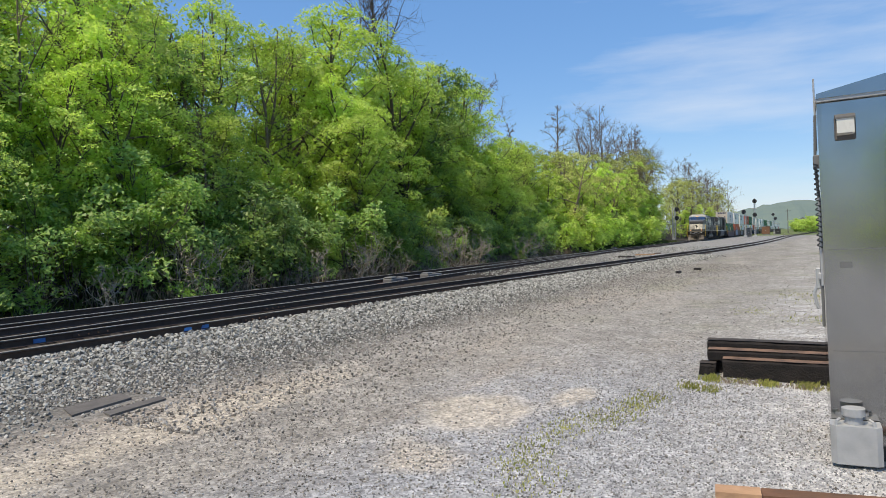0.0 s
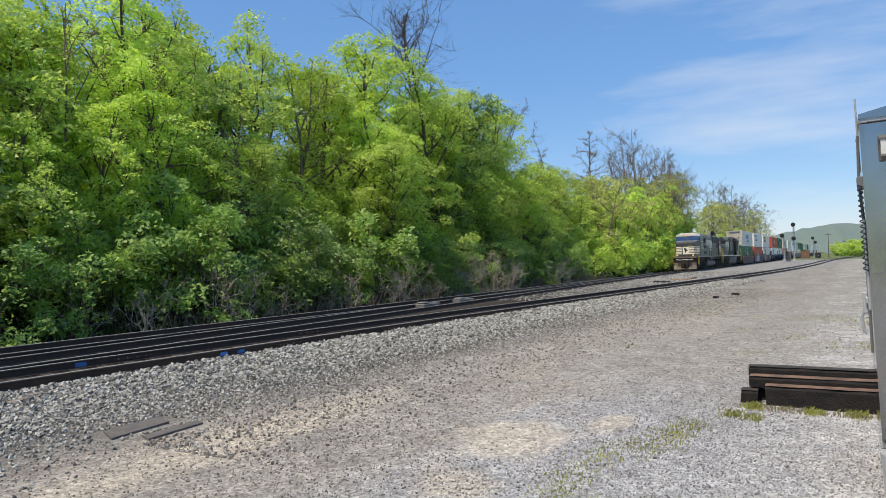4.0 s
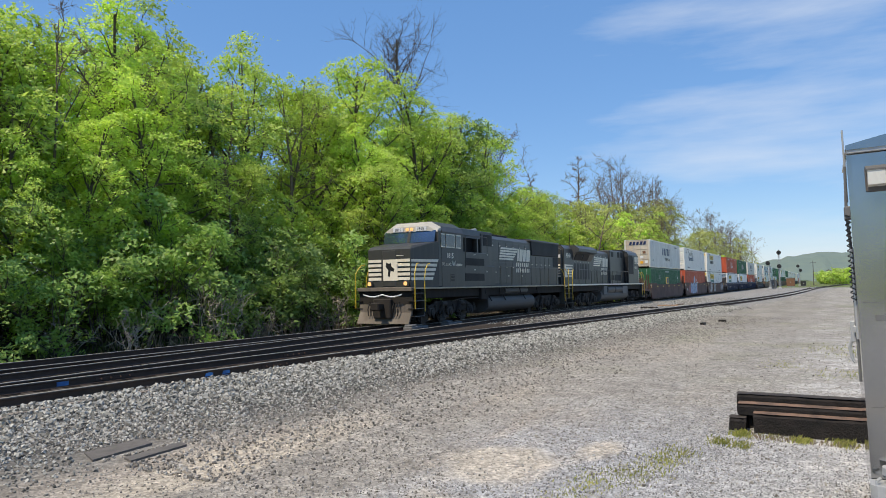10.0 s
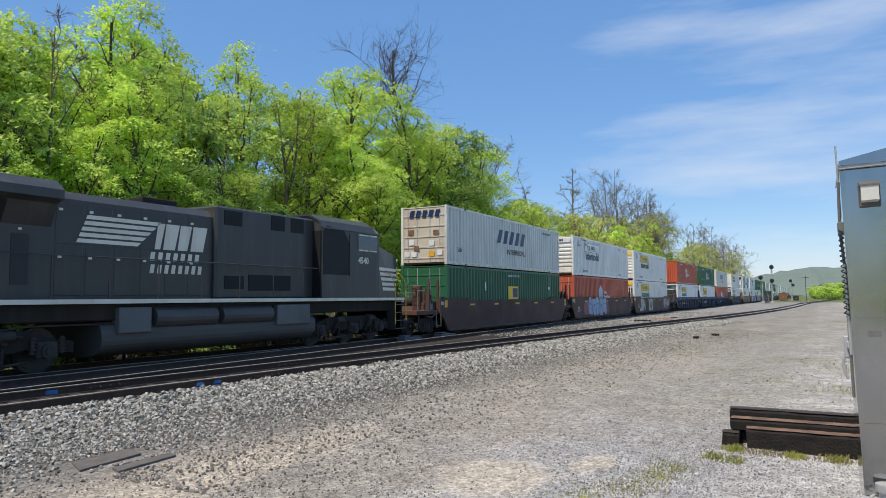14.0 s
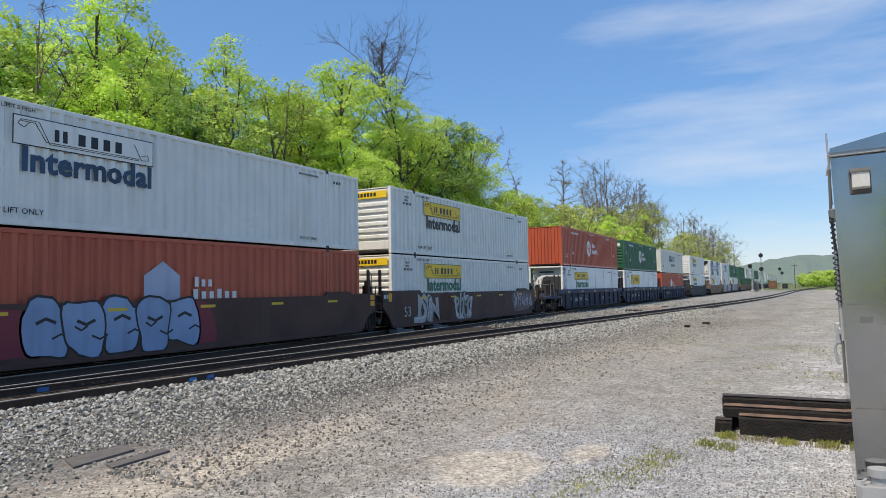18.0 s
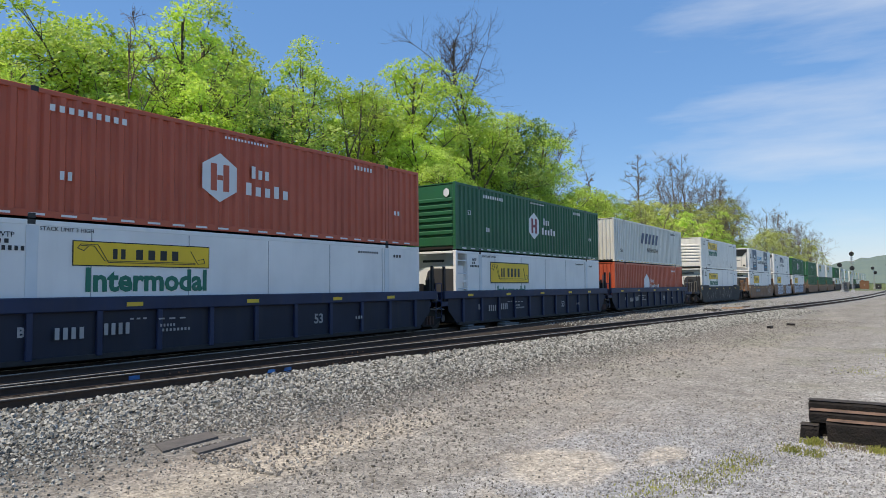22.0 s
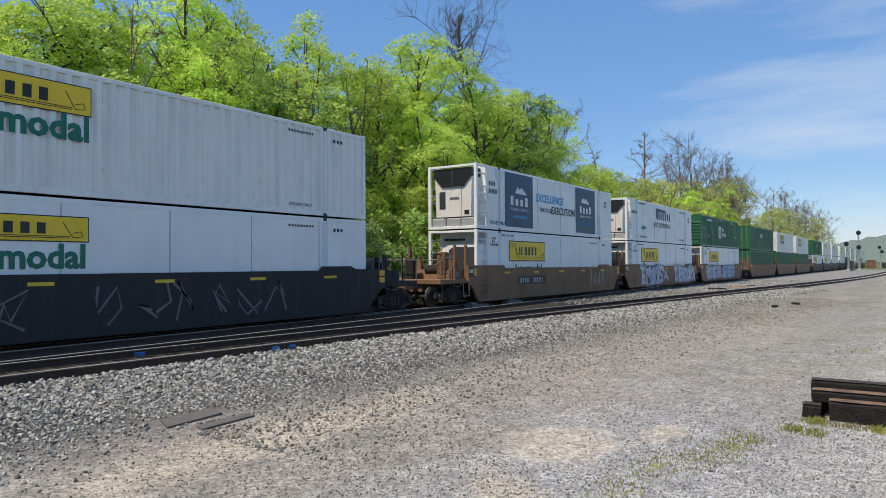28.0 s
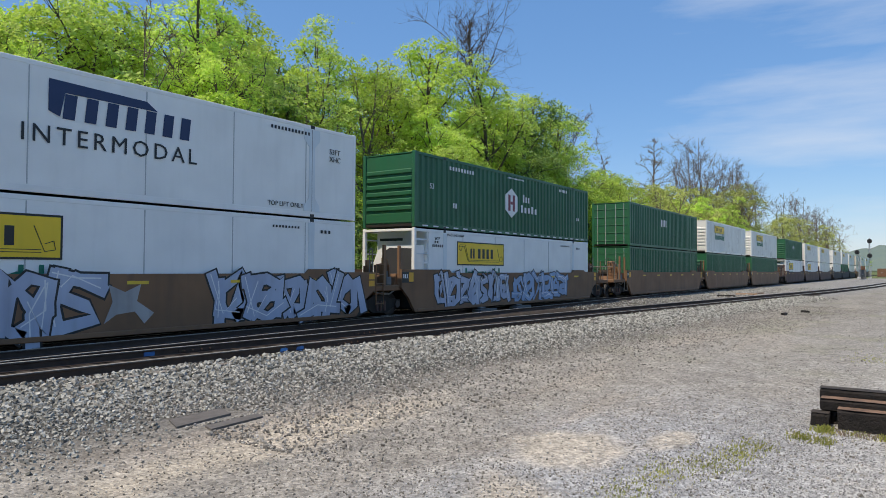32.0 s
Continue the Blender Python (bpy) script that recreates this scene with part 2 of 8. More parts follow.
def leafmat(name, c1, c2, glow=0.45):
    """Leaves: every leaf a little different, part of the light passes through."""
    m = bpy.data.materials.new(name)
    m.use_nodes = True
    n, l = m.node_tree.nodes, m.node_tree.links
    n.clear()
    out = n.new("ShaderNodeOutputMaterial")
    geo = n.new("ShaderNodeNewGeometry")
    info = n.new("ShaderNodeObjectInfo")
    mix = n.new("ShaderNodeMix")
    mix.data_type = "RGBA"
    mix.inputs["A"].default_value, mix.inputs["B"].default_value = (*c1, 1), (*c2, 1)
    l.new(geo.outputs["Random Per Island"], mix.inputs["Factor"])
    hsv = n.new("ShaderNodeHueSaturation")
    mr = n.new("ShaderNodeMapRange")
    mr.inputs["To Min"].default_value, mr.inputs["To Max"].default_value = 0.82, 1.25
    l.new(info.outputs["Random"], mr.inputs["Value"])
    l.new(mr.outputs[0], hsv.inputs["Value"])
    l.new(mix.outputs["Result"], hsv.inputs["Color"])
    df, tl, ms = n.new("ShaderNodeBsdfDiffuse"), n.new("ShaderNodeBsdfTranslucent"), n.new("ShaderNodeMixShader")
    l.new(hsv.outputs[0], df.inputs["Color"])
    thru = n.new("ShaderNodeMix")
    thru.data_type, thru.blend_type = "RGBA", "MULTIPLY"
    thru.inputs["Factor"].default_value = 1.0
    thru.inputs["B"].default_value = (1.2, 1.3, 0.95, 1)
    l.new(hsv.outputs[0], thru.inputs["A"])
    l.new(thru.outputs["Result"], tl.inputs["Color"])
    ms.inputs[0].default_value = glow
    l.new(df.outputs[0], ms.inputs[1])
    l.new(tl.outputs[0], ms.inputs[2])
    gl = n.new("ShaderNodeBsdfGlossy")
    gl.inputs["Roughness"].default_value = 0.45
    mg = n.new("ShaderNodeMixShader")
    mg.inputs[0].default_value = 0.025
    l.new(ms.outputs[0], mg.inputs[1])
    l.new(gl.outputs[0], mg.inputs[2])
    l.new(mg.outputs[0], out.inputs[0])
    return m


M = {}
for key, args in {
    "rail": ((0.055, 0.035, 0.024), (0.080, 0.049, 0.033), 6, 0.97, 0.3),
    "railhead": ((0.42, 0.375, 0.32), (0.34, 0.30, 0.25), 30, 0.5, 0.0, 0.2),
    "tie": ((0.035, 0.027, 0.021), (0.062, 0.048, 0.037), 4, 0.9, 0.6),
    "stone": ((0.38, 0.37, 0.36), (0.22, 0.21, 0.205), 5, 0.9, 0.3),
    "timber": ((0.017, 0.012, 0.010), (0.007, 0.006, 0.0055), 7, 0.85, 0.9),
    "timber_top": ((0.27, 0.16, 0.10), (0.085, 0.058, 0.043), 5, 0.85, 0.7),
    "mat_grey": ((0.15, 0.132, 0.115), (0.095, 0.085, 0.076), 5, 0.8, 0.3),
    "plank": ((0.52, 0.31, 0.17), (0.38, 0.22, 0.12), 6, 0.85, 0.5),
    "galv": ((0.50, 0.50, 0.49), (0.40, 0.40, 0.395), 7, 0.5, 0.08, 0.35),
    "black_metal": ((0.02, 0.02, 0.021), (0.035, 0.034, 0.033), 6, 0.55, 0.1),
    "bark": ((0.13, 0.105, 0.085), (0.07, 0.058, 0.048), 9, 0.9, 0.7),
    "bark_grey": ((0.22, 0.172, 0.130), (0.135, 0.104, 0.080), 9, 0.9, 0.6),
    "dead_stalk": ((0.27, 0.21, 0.145), (0.16, 0.125, 0.09), 9, 0.9, 0.0),
    "rust": ((0.24, 0.115, 0.06), (0.15, 0.08, 0.05), 5, 0.85, 0.4),
    "white_paint": ((0.78, 0.78, 0.77), (0.68, 0.68, 0.67), 4, 0.5, 0.05),
    "orange_brown": ((0.20, 0.095, 0.045), (0.10, 0.055, 0.032), 4, 0.8, 0.2),
    "blue_paint": ((0.06, 0.24, 0.55), (0.05, 0.12, 0.28), 5, 0.7, 0.2),
}.items():
    M[key] = mat(key, *args)
M["steel_sheet"] = mat("steel_sheet", (0.36, 0.36, 0.355), (0.31, 0.31, 0.305), 2.5, 0.10, 0.035, 0.97, bscale=1.2, streak=0.35, dirt=(0.24, 0.24, 0.235))
M["grassblade"] = leafmat("grassblade", (0.20, 0.26, 0.05), (0.11, 0.19, 0.03), 0.3)


def ground_material():
    """Yard gravel in greys and browns with bare dirt, paler tracks and darker stones."""
    m = bpy.data.materials.new("yard_gravel")
    m.use_nodes = True
    n, l = m.node_tree.nodes, m.node_tree.links
    p = n["Principled BSDF"]
    p.inputs["Roughness"].default_value = 0.95
    p.inputs["Specular IOR Level"].default_value = 0.2
    tc = n.new("ShaderNodeTexCoord")
    pos = tc.outputs["Object"]
    sep = n.new("ShaderNodeSeparateXYZ")
    l.new(pos, sep.inputs[0])

    def noise_of(scale, detail=6, rough=0.55):
        k = n.new("ShaderNodeTexNoise")
        k.inputs["Scale"].default_value, k.inputs["Detail"].default_value, k.inputs["Roughness"].default_value = scale, detail, rough
        l.new(pos, k.inputs["Vector"])
        return k.outputs["Fac"]

    def ranged(value, a, b, c=0.0, d=1.0):
        k = n.new("ShaderNodeMapRange")
        for key, v in zip(("From Min", "From Max", "To Min", "To Max"), (a, b, c, d)):
            k.inputs[key].default_value = v
        l.new(value, k.inputs["Value"])
        return k.outputs[0]

    def maths(op, a, b):
        k = n.new("ShaderNodeMath")
        k.operation = op
        for i, v in enumerate((a, b)):
            if isinstance(v, (int, float)):
                k.inputs[i].default_value = v
            else:
                l.new(v, k.inputs[i])
        return k.outputs[0]

    def blend(fac, a, b, mode="MIX"):
        k = n.new("ShaderNodeMix")
        k.data_type, k.blend_type = "RGBA", mode
        if isinstance(fac, float):
            k.inputs["Factor"].default_value = fac
        else:
            l.new(fac, k.inputs["Factor"])
        for key, v in (("A", a), ("B", b)):
            if isinstance(v, tuple):
                k.inputs[key].default_value = (*v, 1)
            else:
                l.new(v, k.inputs[key])
        return k.outputs["Result"]

    big, mid = noise_of(0.35), noise_of(1.7, 8)
    x, y = sep.outputs["X"], sep.outputs["Y"]
    # across the yard: blue-grey gravel by the cabinet, brown-grey drive, coarse ballast by the rails
    wob = maths("ADD", y, ranged(big, 0, 1, -1.1, 1.1))
    gravel = blend(ranged(mid, 0.35, 0.65), (0.475, 0.471, 0.466), (0.345, 0.344, 0.344))
    drive = blend(ranged(mid, 0.35, 0.65), (0.405, 0.37, 0.318), (0.295, 0.27, 0.233))
    gravel = blend(ranged(maths("ADD", x, ranged(big, 0, 1, -2.0, 2.0)), 8.0, 12.0), gravel, blend(ranged(mid, 0.35, 0.65), (0.385, 0.358, 0.318), (0.29, 0.268, 0.235)))
    colour = blend(ranged(wob, 2.9, 4.5), gravel, drive)
    # sandy streaks along the drive
    stretch = n.new("ShaderNodeMapping")
    stretch.inputs["Scale"].default_value = (0.16, 0.8, 1)
    l.new(pos, stretch.inputs["Vector"])
    sn = n.new("ShaderNodeTexNoise")
    sn.inputs["Scale"].default_value, sn.inputs["Detail"].default_value = 1.0, 7
    l.new(stretch.outputs[0], sn.inputs["Vector"])
    lane = maths("MULTIPLY", ranged(sn.outputs["Fac"], 0.53, 0.72), ranged(wob, 1.5, 3.0))
    colour = blend(maths("MULTIPLY", lane, 0.6), colour, (0.42, 0.35, 0.275))
    # the trodden bare patches
    for px, py, rx, ry in ((6.95, 3.3, 0.72, 0.6), (5.35, 3.1, 0.45, 0.4), (0.8, -0.9, 0.55, 1.1), (7.95, 2.4, 0.45, 0.22), (5.6, 6.0, 2.6, 0.5)):
        dx = maths("DIVIDE", maths("SUBTRACT", x, px), rx)
        dy = maths("DIVIDE", maths("SUBTRACT", y, py), ry)
        r2 = maths("ADD", maths("MULTIPLY", dx, dx), maths("MULTIPLY", dy, dy))
        r2 = maths("ADD", r2, ranged(mid, 0.2, 0.8, -1.1, 1.1))
        colour = blend(ranged(r2, 1.8, 0.4, 0.0, 0.72), colour, (0.53, 0.457, 0.355))
    # pale dust beside the cabinet
    dusty = maths("MULTIPLY", ranged(mid, 0.42, 0.62), ranged(wob, 1.2, 0.2))
    colour = blend(maths("MULTIPLY", dusty, 0.8), colour, (0.60, 0.578, 0.54))
    # ballast; its near bed is darkened as the shade between loose stones
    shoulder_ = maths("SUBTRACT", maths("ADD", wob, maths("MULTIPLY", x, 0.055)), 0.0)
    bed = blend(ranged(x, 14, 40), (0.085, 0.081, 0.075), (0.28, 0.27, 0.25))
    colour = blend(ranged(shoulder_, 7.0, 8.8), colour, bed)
    # near black-brown between the tracks, fading out down the line
    dark_bed = maths("MULTIPLY", ranged(maths("ADD", y, maths("MULTIPLY", ranged(x, 7, 52), 4.2)), 11.3, 11.8), ranged(x, 58, 30))
    colour = blend(dark_bed, colour, (0.035, 0.027, 0.020))
    # soil and litter beyond the tracks, darkened as shade below the wood; grass far off
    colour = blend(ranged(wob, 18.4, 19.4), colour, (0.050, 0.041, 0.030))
    green = blend(ranged(mid, 0.35, 0.65), (0.10, 0.14, 0.04), (0.17, 0.19, 0.07))
    colour = blend(ranged(maths("ADD", wob, maths("MULTIPLY", x, 0.0)), -4.0, -8.0), colour, green)
    colour = blend(ranged(x, 190, 230), colour, green)
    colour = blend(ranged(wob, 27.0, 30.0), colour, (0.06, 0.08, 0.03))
    # farther off the yard is greyer and more trodden
    far_yard = maths("MULTIPLY", ranged(x, 11, 34, 0.0, 0.62), ranged(x, 230, 180))
    far_yard = maths("MULTIPLY", far_yard, maths("MULTIPLY", ranged(wob, -5.0, -3.0), ranged(shoulder_, 9.5, 8.0)))
    colour = blend(far_yard, colour, blend(ranged(sn.outputs["Fac"], 0.36, 0.64), (0.215, 0.192, 0.160), (0.315, 0.290, 0.245)))
    # thin moss and seedlings tint it in places
    moss = maths("MULTIPLY", ranged(big, 0.52, 0.68, 0.0, 0.45), maths("MULTIPLY", ranged(x, 11, 20), ranged(shoulder_, 9.0, 7.5)))
    colour = blend(moss, colour, (0.215, 0.225, 0.120))
    # single stones
    v = n.new("ShaderNodeTexVoronoi")
    v.inputs["Scale"].default_value = 34
    l.new(pos, v.inputs["Vector"])
    vv = n.new("ShaderNodeSeparateColor")
    l.new(v.outputs["Color"], vv.inputs[0])
    v2 = n.new("ShaderNodeTexVoronoi")
    v2.inputs["Scale"].default_value = 13
    l.new(pos, v2.inputs["Vector"])
    vv2 = n.new("ShaderNodeSeparateColor")
    l.new(v2.outputs["Color"], vv2.inputs[0])
    k = n.new("ShaderNodeHueSaturation")
    l.new(colour, k.inputs["Color"])
    l.new(maths("MULTIPLY", ranged(vv.outputs[0], 0, 1, 0.66, 1.28), ranged(vv2.outputs[0], 0, 1, 0.82, 1.18)), k.inputs["Value"])
    # value follows the bump noise, so shade of lumps is in the colour
    clods = noise_of(7.0, 9, 0.8)
    lumps = noise_of(2.6, 5, 0.6)
    k2 = n.new("ShaderNodeHueSaturation")
    l.new(k.outputs[0], k2.inputs["Color"])
    l.new(maths("MULTIPLY", ranged(clods, 0.3, 0.7, 0.74, 1.26), ranged(lumps, 0.3, 0.7, 0.90, 1.10)), k2.inputs["Value"])
    # painted shade of the drive's clods, thickest between it and the ballast
    v3 = n.new("ShaderNodeTexVoronoi")
    v3.inputs["Scale"].default_value = 9.0
    l.new(pos, v3.inputs["Vector"])
    rough_ = maths("MULTIPLY", ranged(wob, 3.6, 5.2), ranged(mid, 0.38, 0.62))
    clod_shade = maths("MULTIPLY", ranged(maths("ADD", v3.outputs["Distance"], maths("MULTIPLY", clods, 0.5)), 0.52, 0.40), rough_)
    k3 = n.new("ShaderNodeMix")
    k3.data_type = "RGBA"
    l.new(maths("MULTIPLY", clod_shade, 0.42), k3.inputs["Factor"])
    l.new(k2.outputs[0], k3.inputs["A"])
    k3.inputs["B"].default_value = (0.105, 0.092, 0.078, 1)
    k = k3
    grain = noise_of(60, 4)
    final = blend(ranged(grain, 0.3, 0.5, 0.5, 0.0), k.outputs["Result"], (0.10, 0.095, 0.09))
    l.new(final, p.inputs["Base Color"])
    h = maths("ADD", maths("ADD", maths("MULTIPLY", v.outputs["Distance"], -1.0), maths("MULTIPLY", grain, 0.5)), maths("MULTIPLY", clods, 2.2))
    bp = n.new("ShaderNodeBump")
    bp.inputs["Strength"].default_value, bp.inputs["Distance"].default_value = 0.65, 0.016
    l.new(h, bp.inputs["Height"])
    l.new(bp.outputs[0], p.inputs["Normal"])
    return m


M["ground"] = ground_material()

# ---- the ground ----
YARD, BED = -0.27, -0.175


def smooth01(v):
    v = np.clip(v, 0, 1)
    return v * v * (3 - 2 * v)


def ground_z(x, y):
    x, y = np.asarray(x, float), np.asarray(y, float)
    near = smooth01((track_a(x) - 1.1 - y) / 3.2)
    z = BED + (YARD - BED) * near
    z = z + 0.03 * np.sin(x * 0.7 + 1.3 * np.sin(y * 0.6)) * np.sin(y * 0.9) * near
    z = np.where(y > 18.6, BED - 0.25 * smooth01((y - 18.6) / 1.5) + 2.6 * smooth01((y - 20.5) / 14), z)
    return z


def track_a(x):
    """The near track's centre line: it swings away from the main line."""
    x = np.asarray(x, float)
    return np.interp(x, AX, AY)


AX = np.linspace(-60, 460, 261)
knots_x = np.array([-60, -20, 0, 7, 15, 21, 31, 40, 52, 73, 97, 130, 180, 260, 460])
knots_y = np.array([12.75, 12.75, 12.72, 12.58, 12.03, 11.5, 10.45, 9.55, 8.35, 6.35, 4.75, 3.6, 3.0, 4.0, 9.0])
AY = np.interp(AX, knots_x, knots_y)
for _ in range(3):
    AY[2:-2] = (AY[:-4] + AY[1:-3] + AY[2:-2] + AY[3:-1] + AY[4:]) / 5
MAIN = 16.85


def track_b(x):
    """The crossover between the main line and the near track."""
    x = np.asarray(x, float)
    off = np.where(x > 48, 0.7 * np.clip((80 - x) / 32, 0, 1) ** 2, 0.7 + (48 - x) * 0.0415)
    return MAIN - np.minimum(off, 4.1)


xs = np.concatenate([[-3000, -800, -250, -80, -40], np.arange(-20, 3, 2.0), np.arange(3, 40, 0.4), np.arange(40, 100, 1.5), np.arange(100, 300, 8.0), [330, 400, 600, 1000, 2000, 3500]])
ys = np.concatenate([[-3000, -800, -200, -60, -25, -12], np.arange(-8, 14, 0.4), np.arange(14, 30, 0.8), [32, 36, 42, 60, 120, 300, 900, 3000]])
gx, gy = np.meshgrid(xs, ys, indexing="ij")
gz = ground_z(gx, gy)
gv = np.stack([gx, gy, gz], -1).reshape(-1, 3)
ni, nj = len(xs), len(ys)
gf = [(i * nj + j, (i + 1) * nj + j, (i + 1) * nj + j + 1, i * nj + j + 1) for i in range(ni - 1) for j in range(nj - 1)]
gm = bpy.data.meshes.new("ground")
gm.from_pydata(gv.tolist(), [], gf)
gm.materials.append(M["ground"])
gm.polygons.foreach_set("use_smooth", [True] * len(gm.polygons))
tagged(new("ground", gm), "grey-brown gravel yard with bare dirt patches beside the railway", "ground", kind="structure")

# ---- tracks ----
PROFILE = [(-0.07, -0.17), (0.07, -0.17), (0.07, -0.155), (0.012, -0.135), (0.012, -0.045), (0.036, -0.035), (0.036, -0.004), (-0.036, -0.004), (-0.036, -0.035), (-0.012, -0.045), (-0.012, -0.135), (-0.07, -0.155)]


def sweep(line, profile):
    """A profile (across, up) drawn along a line of plan points."""
    line = np.asarray(line, float)
    d = np.gradient(line, axis=0)
    d /= np.linalg.norm(d, axis=1)[:, None]
    side = np.stack([-d[:, 1], d[:, 0]], -1)
    n = len(profile)
    g = Geo()
    vs = [(p[0] + s[0] * a, p[1] + s[1] * a, b) for p, s in zip(line, side) for a, b in profile]
    fs = [(i * n + j, i * n + (j + 1) % n, (i + 1) * n + (j + 1) % n, (i + 1) * n + j) for i in range(len(line) - 1) for j in range(n)]
    fs += [tuple(range(n)), tuple(range((len(line) - 1) * n, len(line) * n))]
    return g.add(vs, fs)


tie_me = Geo().box(-0.115, 0.115, -1.3, 1.3, -0.36, -0.165, 0.012).mesh("tie")
tie_me.materials.append(M["tie"])


def lay_track(name, centre, x0, x1, tie_x0, tie_x1, label):
    t = thing(name, label, "railway track", kind="structure")
    xs_ = np.arange(x0, x1 + 0.1, 2.0)
    mid = np.stack([xs_, centre(xs_)], -1)
    d = np.gradient(mid, axis=0)
    d /= np.linalg.norm(d, axis=1)[:, None]
    nrm = np.stack([-d[:, 1], d[:, 0]], -1)
    for s in (-1, 1):
        line = mid + nrm * s * 0.7535
        r = part("rail", sweep(line, PROFILE), M["rail"], t, "rusty steel rail")
        part("running_surface", sweep(line, [(-0.037, -0.012), (0.037, -0.012), (0.034, 0.0), (-0.034, 0.0)]), M["railhead"], r, "bright worn steel rail head")
    for x in np.arange(tie_x0, tie_x1, 0.56):
        o = part("tie", tie_me, None, t, at=(x, float(centre(x)), 0.0))
        o.rotation_euler[2] = math.atan2(float(centre(x + 1) - centre(x - 1)), 2)
    return t


lay_track("track_near", track_a, -40, 300, 4, 60, "near railway track of rusty rails on grey ballast")
lay_track("track_crossover", track_b, -40, 78, 6, 58, "crossover track between two railway lines")
lay_track("track_siding", lambda x: np.interp(x, [140, 180, 230, 330], [3.55, 2.3, -0.6, -7.5]), 150, 330, 0, 0, "siding that leaves the near track in the distance")
lay_track("track_main", lambda x: MAIN + 0 * np.asarray(x, float), -60, 460, 6, 90, "main line track with worn bright rail heads")


# ---- the train ----
def paint(name, c, c2=None, rough=0.45, streak=0.25, dirt=(0.10, 0.075, 0.055), **k):
    M[name] = mat(name, c, c2 or tuple(v * 0.9 for v in c), 0.8, rough, 0.06, bscale=3, streak=streak, dirt=dirt, **k)


paint("box_white", (0.85, 0.825, 0.765), rough=0.3, dirt=(0.40, 0.35, 0.29), streak=0.35)
paint("box_cream", (0.73, 0.715, 0.65), rough=0.32, dirt=(0.25, 0.215, 0.17), streak=0.6)
paint("box_reefer", (0.88, 0.865, 0.83), dirt=(0.58, 0.57, 0.54), streak=0.22)
paint("box_red", (0.56, 0.112, 0.052), (0.48, 0.096, 0.047), dirt=(0.22, 0.06, 0.04), streak=0.4)
paint("box_green", (0.019, 0.128, 0.056), (0.023, 0.108, 0.050), dirt=(0.05, 0.09, 0.05), streak=0.4)
paint("box_door", (0.62, 0.56, 0.46), (0.52, 0.42, 0.32), dirt=(0.30, 0.16, 0.08), streak=0.6)
paint("logo_yellow", (0.92, 0.60, 0.025), streak=0.1)
paint("logo_navy", (0.012, 0.03, 0.10), streak=0.1)
paint("logo_black", (0.015, 0.015, 0.017), streak=0.0)
paint("logo_green", (0.0, 0.16, 0.10), streak=0.0)
paint("logo_white", (0.78, 0.78, 0.78), streak=0.15)
paint("logo_blue", (0.03, 0.36, 0.66), streak=0.0)
paint("logo_maroon", (0.22, 0.02, 0.04), streak=0.0)
paint("logo_steel_blue", (0.012, 0.035, 0.08), (0.03, 0.085, 0.16), streak=0.2)
paint("loco_black", (0.048, 0.048, 0.046), (0.062, 0.061, 0.057), rough=0.36, streak=0.45, dirt=(0.125, 0.115, 0.10), spec=0.4)
paint("loco_grille", (0.015, 0.015, 0.016), rough=0.6, streak=0, spec=0.3)
paint("loco_louvre", (0.024, 0.024, 0.026), rough=0.55, streak=0)
paint("tank_grey", (0.070, 0.067, 0.062), (0.095, 0.090, 0.082), rough=0.6, streak=0.3, dirt=(0.09, 0.08, 0.065))
paint("under_black", (0.020, 0.018, 0.016), (0.034, 0.028, 0.023), rough=0.85, streak=0.4, dirt=(0.08, 0.066, 0.05), spec=0.3)
paint("truck_dust", (0.062, 0.055, 0.047), (0.036, 0.031, 0.027), rough=0.85, streak=0.5, dirt=(0.13, 0.11, 0.085), spec=0.3)
paint("sill_white", (0.86, 0.79, 0.65), (0.74, 0.67, 0.53), dirt=(0.40, 0.31, 0.21), streak=0.4)
paint("sill_tan", (0.50, 0.42, 0.28), (0.30, 0.25, 0.17), dirt=(0.12, 0.10, 0.08), streak=0.5)
paint("rail_yellow", (0.78, 0.52, 0.04), streak=0.1)
paint("plate_orange", (0.80, 0.40, 0.03), streak=0.2)
paint("car_brown", (0.115, 0.053, 0.037), (0.070, 0.035, 0.026), rough=0.7, streak=0.6, dirt=(0.045, 0.038, 0.033))
paint("car_tan", (0.245, 0.128, 0.062), (0.19, 0.10, 0.05), rough=0.7, streak=0.5, dirt=(0.09, 0.06, 0.045))
paint("car_blue", (0.014, 0.028, 0.082), (0.013, 0.021, 0.052), rough=0.6, streak=0.4, dirt=(0.06, 0.05, 0.045))
paint("car_navy", (0.013, 0.019, 0.042), (0.017, 0.019, 0.028), rough=0.7, streak=0.5, dirt=(0.05, 0.043, 0.038))
paint("car_black", (0.018, 0.018, 0.020), (0.028, 0.026, 0.024), rough=0.75, streak=0.4, dirt=(0.08, 0.065, 0.05))
paint("spray_white", (0.46, 0.45, 0.44), (0.30, 0.295, 0.29), streak=0.45)
paint("spray_blue", (0.29, 0.42, 0.62), (0.23, 0.33, 0.50), streak=0.3)
paint("spray_plum", (0.085, 0.055, 0.085), (0.055, 0.036, 0.045), streak=0.5)
paint("spray_pale", (0.55, 0.55, 0.62), streak=0.2)
paint("rust_faded", (0.115, 0.055, 0.030), (0.075, 0.038, 0.025), rough=0.85, streak=0.4)
paint("spray_lilac", (0.46, 0.52, 0.64), (0.34, 0.38, 0.50), streak=0.3)
paint("wheel_steel", (0.030, 0.027, 0.025), (0.055, 0.045, 0.038), rough=0.6, streak=0.2)
